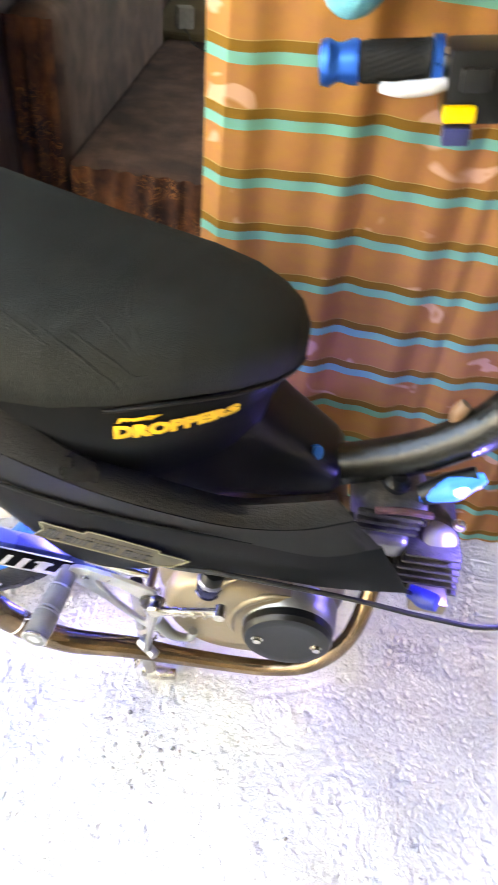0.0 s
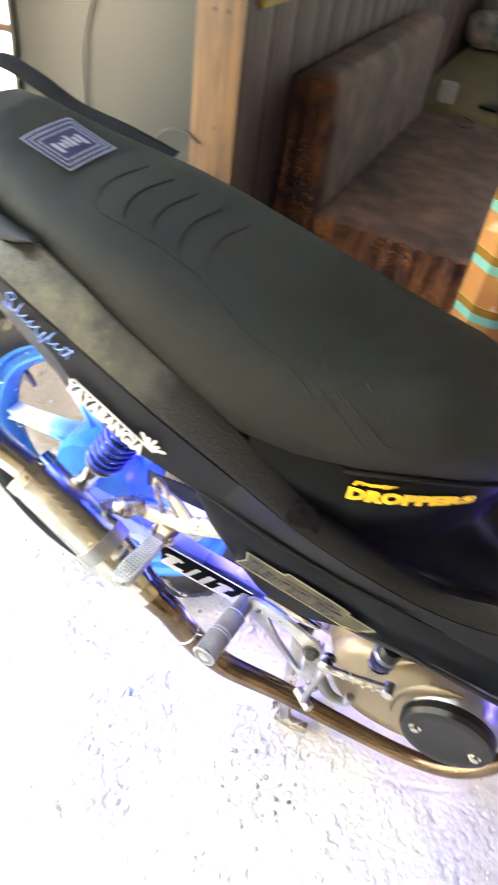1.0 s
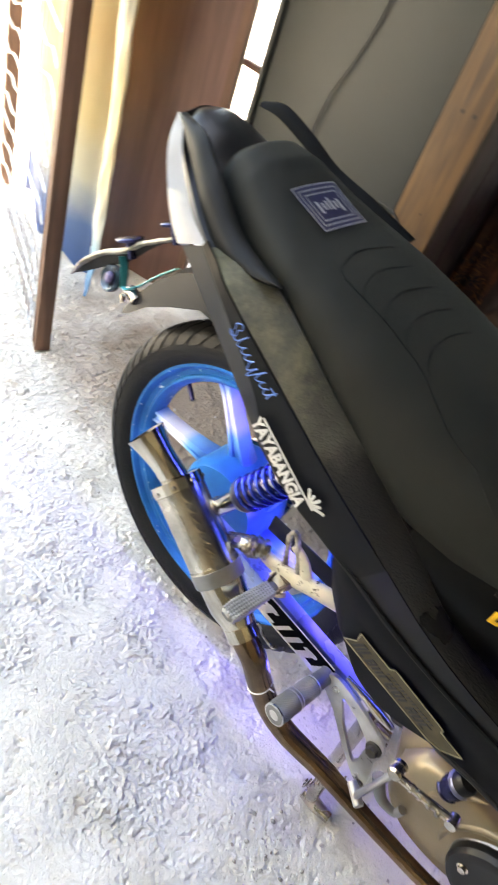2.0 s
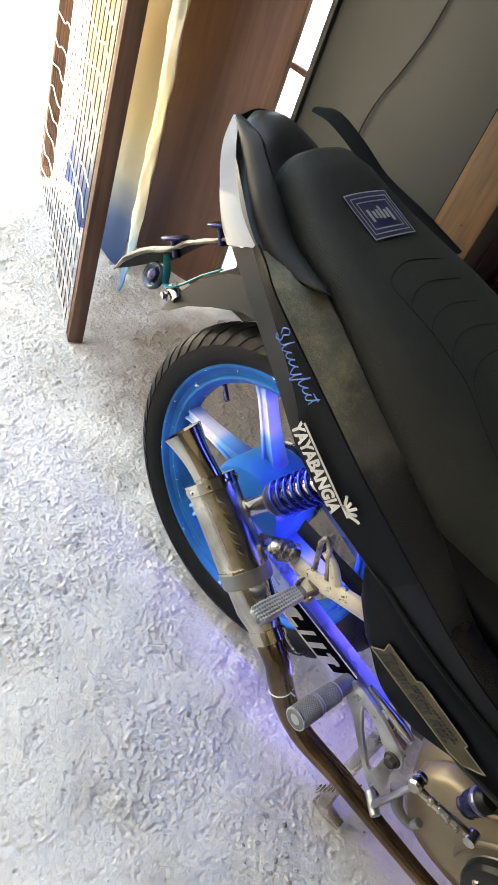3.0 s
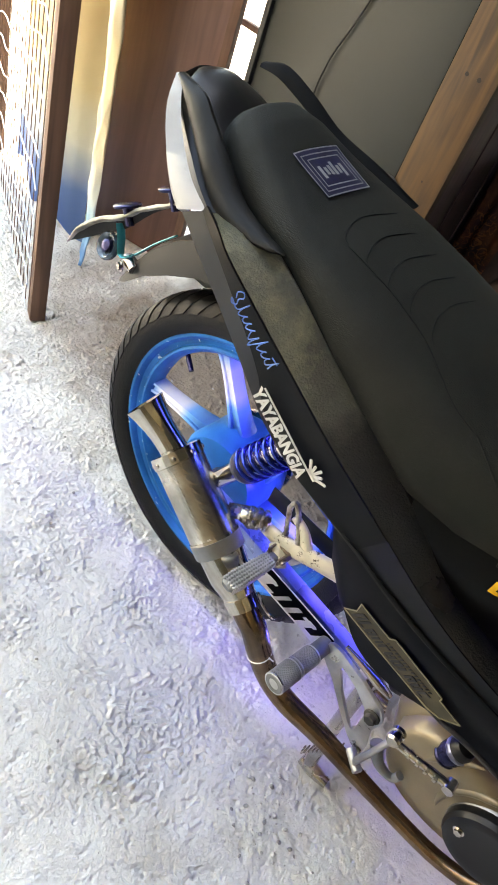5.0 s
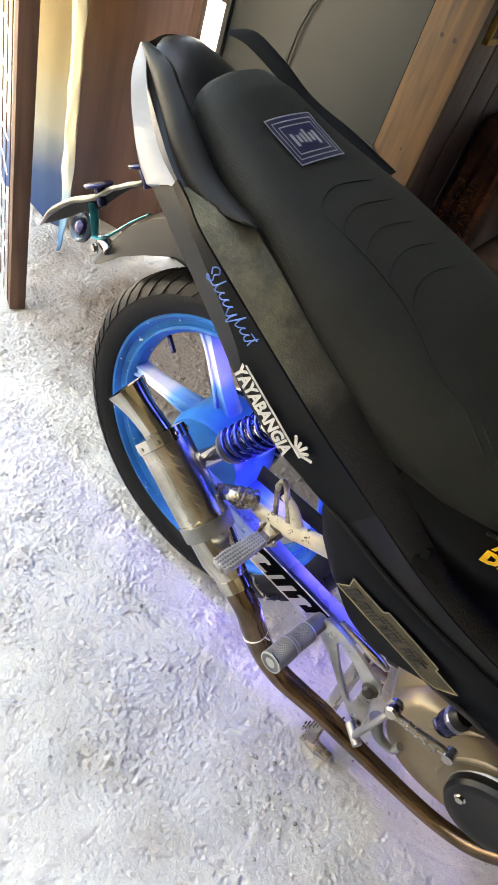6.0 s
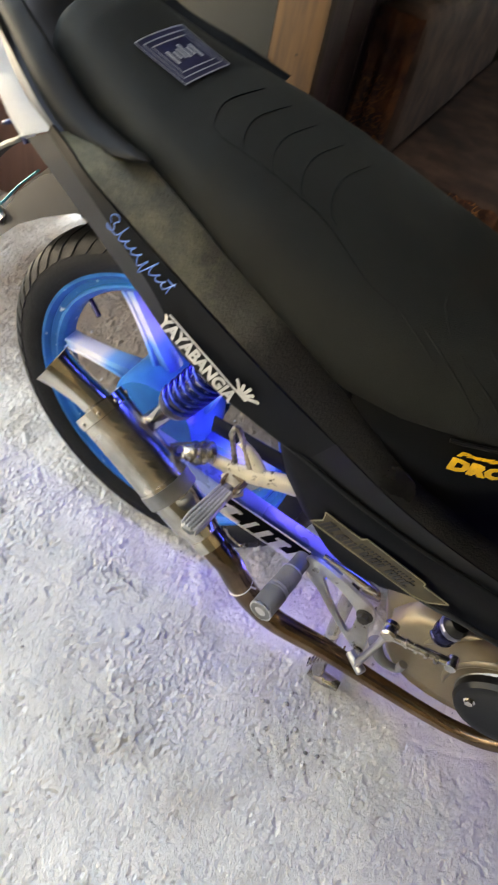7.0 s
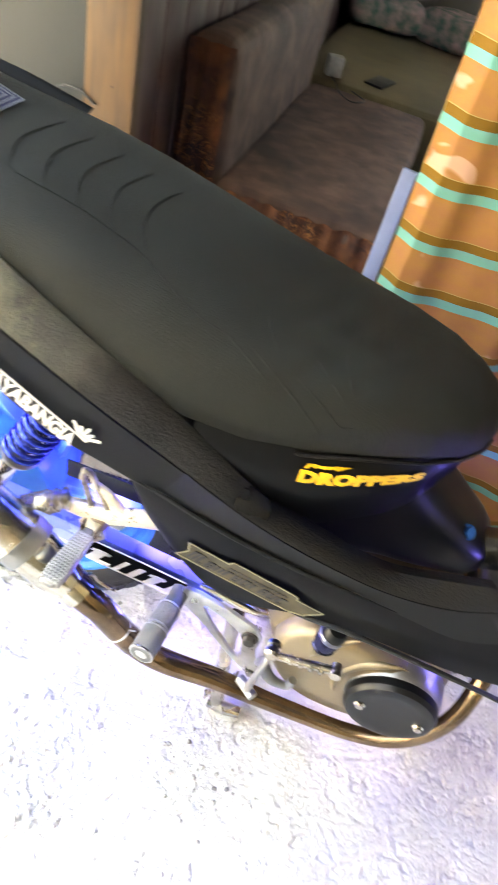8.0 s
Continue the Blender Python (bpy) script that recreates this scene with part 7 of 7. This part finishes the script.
def build_stickers(panels):
    side, low, skirt = panels["side_cover"], panels["lower_cover"], panels["skirt_panel"]
    # pale word along the side cover, with its rule and little crown
    a, b = Vector((0.066, -0.1745, 0.6265)), Vector((0.173, -0.1745, 0.5670))
    r = (b - a).normalized()
    u = Vector((0, -1, 0)).cross(r) * -1
    if u.z < 0:
        u = -u
    lettering("lettering", "YAYABANGIA", a + Vector((0, -0.0005, 0)) - u * 0.002, r, u, 0.0196, WHITE_INK, BIKE, 0.0, 0.0005, 0.690).parent = side
    ob = [o for o in side.children if o.name.startswith("lettering")][0]
    ob.location = Vector((-0.4, 0, 0))
    bm = bmesh.new()
    flat_bar(bm, a + u * 0.0198 + r * 0.004, a + u * 0.0198 + r * 0.104, 0.0022, 0.001)
    bp("rule", bm, WHITE_INK, side)
    bm = bmesh.new()
    c = a + r * 0.110 + u * 0.0225
    for k in range(5):
        t = radians(-48 + 24 * k)
        q = u * math.cos(t) + r * math.sin(t)
        flat_bar(bm, c + r * 0.0022 * (k - 2), c + r * 0.0022 * (k - 2) + q * (0.011 if k % 2 else 0.014), 0.0034, 0.001)
        lathe(bm, [(0, 0.0019), (0.001, 0.0019)], c + r * 0.0022 * (k - 2) + q * (0.0115 if k % 2 else 0.0145), (0, -1, 0), 8)
    flat_bar(bm, c - r * 0.0075 - u * 0.001, c + r * 0.0075 - u * 0.001, 0.005, 0.001)
    bp("crown_mark", bm, WHITE_INK, side)
    # blue script-like flourish
    a, b = Vector((0.000, -0.1752, 0.7085)), Vector((0.080, -0.1752, 0.6655))
    r = (b - a).normalized()
    u = Vector((-r.z, 0, r.x))
    span = (b - a).length
    # (along, above) turning points of a handwriting-like flourish: a tall looped start, low waves, one tail below, two tall strokes
    turns = [(0.06, 0.004), (0.02, 0.010), (0.07, 0.0165), (0.12, 0.013), (0.09, 0.006), (0.12, 0.000), (0.07, -0.005), (0.03, -0.001)]
    for k, (hi, lo) in enumerate(((0.016, -0.004), (0.006, -0.003), (0.006, -0.004), (0.006, -0.003), (0.006, -0.014), (0.015, -0.004), (0.006, -0.003), (0.006, -0.003), (0.014, -0.004))):
        f = 0.17 + 0.09 * k
        turns += [(f, lo * 0.6), (f + 0.055, hi), (f + 0.035, hi * 0.5 + lo * 0.5), (f + 0.045, lo)]
    pts = [a + r * span * f + u * h for f, h in turns]
    bp("blue_flourish", tube(bmesh.new(), pts, 0.00075, 6, 330), BLUE_INK, side, "blue script-like flourish")
    bm = bmesh.new()
    flat_bar(bm, a + r * span * 0.85 + u * 0.0095, a + r * span * 0.96 + u * 0.0105, 0.0012, 0.001)
    bp("blue_flourish_bar", bm, BLUE_INK, side)
    # gold-edged strip decal on the lower cover, unreadable: plain bars
    ring = [(0.287, -0.1612, 0.454), (0.300, -0.1622, 0.468), (0.299, -0.1625, 0.483), (0.347, -0.1625, 0.473), (0.352, -0.1625, 0.479), (0.430, -0.1597, 0.459), (0.430, -0.1594, 0.453), (0.464, -0.1567, 0.443), (0.444, -0.1573, 0.427), (0.426, -0.1577, 0.425), (0.333, -0.1603, 0.444)]
    bm = bmesh.new()
    bm.faces.new([bm.verts.new(q) for q in ring])
    bmesh.ops.triangulate(bm, faces=bm.faces[:])
    bmesh.ops.solidify(bm, geom=bm.faces[:], thickness=0.0006)
    field = bp("decal_field", bm, GOLD_FIELD, low, "dull gold decal with darker blocks")
    bm = bmesh.new()
    for p, q in zip(ring, ring[1:] + ring[:1]):
        flat_bar(bm, Vector(p) + Vector((0, -0.0012, 0)), Vector(q) + Vector((0, -0.0012, 0)), 0.0014, 0.0010)
    bp("decal_border", bm, GOLD_INK, field, "pale gold decal border")
    A, B, C, E2 = Vector((0.293, -0.1628, 0.455)), Vector((0.306, -0.1640, 0.476)), Vector((0.432, -0.1612, 0.452)), Vector((0.420, -0.1592, 0.430))
    n = 11
    for k in range(n):
        f0 = 0.03 + 0.95 * k / n
        f1 = f0 + 0.95 / n * 0.74
        lo0, lo1, hi0, hi1 = A.lerp(E2, f0), A.lerp(E2, f1), B.lerp(C, f0), B.lerp(C, f1)
        low_f, high_f = 0.10, (0.86 if k < 2 else 0.60)
        corner = [lo0.lerp(hi0, low_f), lo1.lerp(hi1, low_f), lo1.lerp(hi1, high_f), lo0.lerp(hi0, high_f)]
        c0, c1, c2, c3 = corner
        m01, m32 = c0.lerp(c3, 0.5), c1.lerp(c2, 0.5)
        bm = bmesh.new()
        flat_bar(bm, c0.lerp(c1, 0.15), c3.lerp(c2, 0.15), 0.0034, 0.0008)
        if k % 3 != 1:
            flat_bar(bm, c1.lerp(c0, 0.15), c2.lerp(c3, 0.15), 0.0030, 0.0008)
        if k % 2 == 0:
            flat_bar(bm, c3, c2, 0.0020, 0.00085)
        if k % 4 in (1, 2):
            flat_bar(bm, c0, c1, 0.0020, 0.00085)
        if k % 3 == 2:
            flat_bar(bm, m01, m32, 0.0016, 0.00085)
        bp("decal_bar", bm, DECAL_DARK, field)
    bm = bmesh.new()
    for k in range(16):
        p = B.lerp(C, 0.36 + 0.036 * k)
        q = p.lerp(A.lerp(E2, 0.36 + 0.036 * k), 0.24)
        flat_bar(bm, p.lerp(q, 0.2), q, 0.0013 + 0.0006 * (k % 2), 0.0008)
    bp("decal_small_bars", bm, DECAL_DARK, field)
    # near-black bar painted for the shade where the lower cover tucks under the upper
    pts = [(0.232, -0.1645, 0.548), (0.262, -0.1662, 0.5445), (0.310, -0.1668, 0.531), (0.370, -0.1660, 0.517), (0.430, -0.1636, 0.507), (0.480, -0.1600, 0.500), (0.530, -0.1545, 0.490)]
    bp("cover_gap_shade", tube(bmesh.new(), pts, [0.0005, 0.0022, 0.0030, 0.0032, 0.0030, 0.0022, 0.0006], 8, 50, flat=(0.6, 1.0)), SEAM_DARK, low, "near-black bar painted for the shaded gap between the covers")
    # yellow block decal on the skirt, drawn as plain blocks that follow its curve
    rows = [smooth_line(c, 61) for c in SKIRT]

    def on(x, v):
        j = min(int(v), 2)
        out = []
        for row in (rows[j], rows[j + 1]):
            k = next((i for i in range(59) if row[i + 1].x >= x), 58)
            f = (x - row[k].x) / max(1e-6, row[k + 1].x - row[k].x)
            out.append(row[k].lerp(row[k + 1], f))
        return out[0].lerp(out[1], v - j) + Vector((0.0006, -0.0024, 0.0004))

    def wrap(text, x0, x1, low_v, high_v, shear):
        """Yellow letters laid on the skirt's curve, between two heights given at both ends."""
        cu = bpy.data.curves.new("yellow_lettering", "FONT")
        cu.body, cu.size, cu.shear, cu.resolution_u, cu.offset = text, 1.0, shear, 2, 0.075
        tmp = bpy.data.objects.new("yellow_lettering_tmp", cu)
        scene.collection.objects.link(tmp)
        bpy.context.view_layer.update()
        me = bpy.data.meshes.new_from_object(tmp.evaluated_get(bpy.context.evaluated_depsgraph_get()))
        bpy.data.objects.remove(tmp)
        us = [v.co.x for v in me.vertices]
        ws = [v.co.y for v in me.vertices]
        b2 = bmesh.new()
        vs = []
        for v in me.vertices:
            f, h = (v.co.x - min(us)) / (max(us) - min(us)), (v.co.y - min(ws)) / (max(ws) - min(ws))
            lo, hi = low_v[0] + (low_v[1] - low_v[0]) * f, high_v[0] + (high_v[1] - high_v[0]) * f
            vs.append(b2.verts.new(on(x0 + (x1 - x0) * f, lo + (hi - lo) * h)))
        for f in me.polygons:
            b2.faces.new([vs[k] for k in f.vertices])
        bmesh.ops.triangulate(b2, faces=b2.faces[:])
        bmesh.ops.dissolve_degenerate(b2, dist=1e-6, edges=b2.edges[:])
        bp("yellow_lettering", b2, YELLOW_INK, skirt, "", 1)

    wrap("DROPPERS", 0.380, 0.497, (1.34, 1.56), (0.90, 1.16), 0.0)
    wrap("Panty", 0.382, 0.425, (0.90, 0.88), (0.68, 0.72), 0.2)


def front_pod(o, ax, run):
    """Long front light pod: housing, blue lens and bright core."""
    pod = bp("led_pod", tube(bmesh.new(), [o - run * 0.9 - ax * 0.006, o - ax * 0.006, o + run * 0.9 - ax * 0.006], [0.013, 0.0165, 0.013], 16, 16), PLASTIC_SATIN, None, "small front light pod")
    bp("led_lens", tube(bmesh.new(), [o - run, o + ax * 0.003, o + run], [0.006, 0.0155, 0.006], 18, 22), LENS_LED, pod, "glowing blue lens")
    bp("led_core", tube(bmesh.new(), [o - run * 0.5 + ax * 0.008, o + ax * 0.0135, o + run * 0.5 + ax * 0.008], [0.002, 0.0075, 0.002], 14, 18), WHITE_LED, pod, "bright blue-white centre")


def build_lights():
    st = bp("led_strip", tube(bmesh.new(), [(0.06, -0.085, 0.585), (0.14, -0.085, 0.545), (0.22, -0.08, 0.505)], 0.004, 8, 20), BLUE_LED, None, "glowing blue light strip under the body")
    bp("led_strip", tube(bmesh.new(), [(0.30, -0.08, 0.405), (0.38, -0.08, 0.385), (0.44, -0.08, 0.395)], 0.004, 8, 14), BLUE_LED, None, "glowing blue light strip under the body")
    # hidden glow added for the blue stripe on the pipe's inner side
    bp("led_strip", tube(bmesh.new(), [(0.19, -0.092, 0.282), (0.26, -0.089, 0.268), (0.335, -0.085, 0.255)], 0.003, 8, 14), BLUE_LED, None, "unseen glowing strip added to put blue light on the pipe")
    # added screen that ends the blue floor light in a straight edge
    bp("led_light_stop", box(bmesh.new(), (0.10, -0.0575, 0.378), (0.46, -0.0550, 0.408), 0.0006), PLASTIC, None, "unseen black screen added to cut off the strip's light")
    o, ax = Vector((0.752, -0.055, 0.500)), Vector((0.35, -0.75, 0.55)).normalized()
    front_pod(o + Vector((-0.004, 0.0015, 0.018)), ax, Vector((0.031, 0.003, 0.022)))
    # low_led and under_led are added out of view to tint pipe and floor
    for nm, at, e, col in (("mid_led", (0.165, -0.025, 0.410), 0.020, (0.05, 0.06, 1.0)), ("low_led", (0.262, -0.105, 0.262), 0.018, (0.06, 0.06, 1.0)), ("under_led", (0.270, -0.050, 0.400), 0.34, (0.14, 0.11, 1.0)), ("front_led", (0.828, -0.080, 0.450), 0.165, (0.12, 0.12, 1.0))):
        l = new(nm, bpy.data.lights.new(nm, "POINT"))
        l.data.energy, l.data.color, l.data.shadow_soft_size = e, col, 0.006 if nm == "under_led" else 0.012
        l.location = at
    # the strip under the tail shines down on the wheel
    l = new("rear_led", bpy.data.lights.new("rear_led", "SPOT"))
    l.data.energy, l.data.color, l.data.shadow_soft_size, l.data.spot_size, l.data.spot_blend = 0.165, (0.02, 0.05, 1.0), 0.035, radians(124), 0.7
    l.matrix_world = look((0.085, -0.080, 0.550), (0.03, -0.040, 0.30))


def build_cloth():
    bm = bmesh.new()
    bmesh.ops.create_uvsphere(bm, u_segments=40, v_segments=24, radius=1.0)
    for v in bm.verts:
        a = math.atan2(v.co.y, v.co.x)
        rr = 1 + 0.05 * math.sin(a * 14) + 0.12 * noise.noise(v.co * 1.6)
        v.co = Vector((v.co.x * 0.042 * rr, v.co.y * 0.034 * rr, v.co.z * 0.075))
    ob = part("knit_cloth", bm, CYAN_CLOTH, sharp=80)
    ob.matrix_world = pose(0.552, 0.198, 0.978, 0, 10, 0)
    tagged(ob, "light blue ribbed knit bundle hanging against the curtain", "cloth")


build_seat()
PANELS = build_body()
build_tail()
wheel(0.0, 0.317, "rear_wheel")
build_exhaust()
build_shock()
build_swingarm()
build_pegs()
build_engine()
build_stand()
build_front()
build_stickers(PANELS)
build_lights()
build_cloth()
build_plywood()
build_gate()
build_tarp()
build_curtain()
build_sofa()
build_room_things()
build_wall_cable()
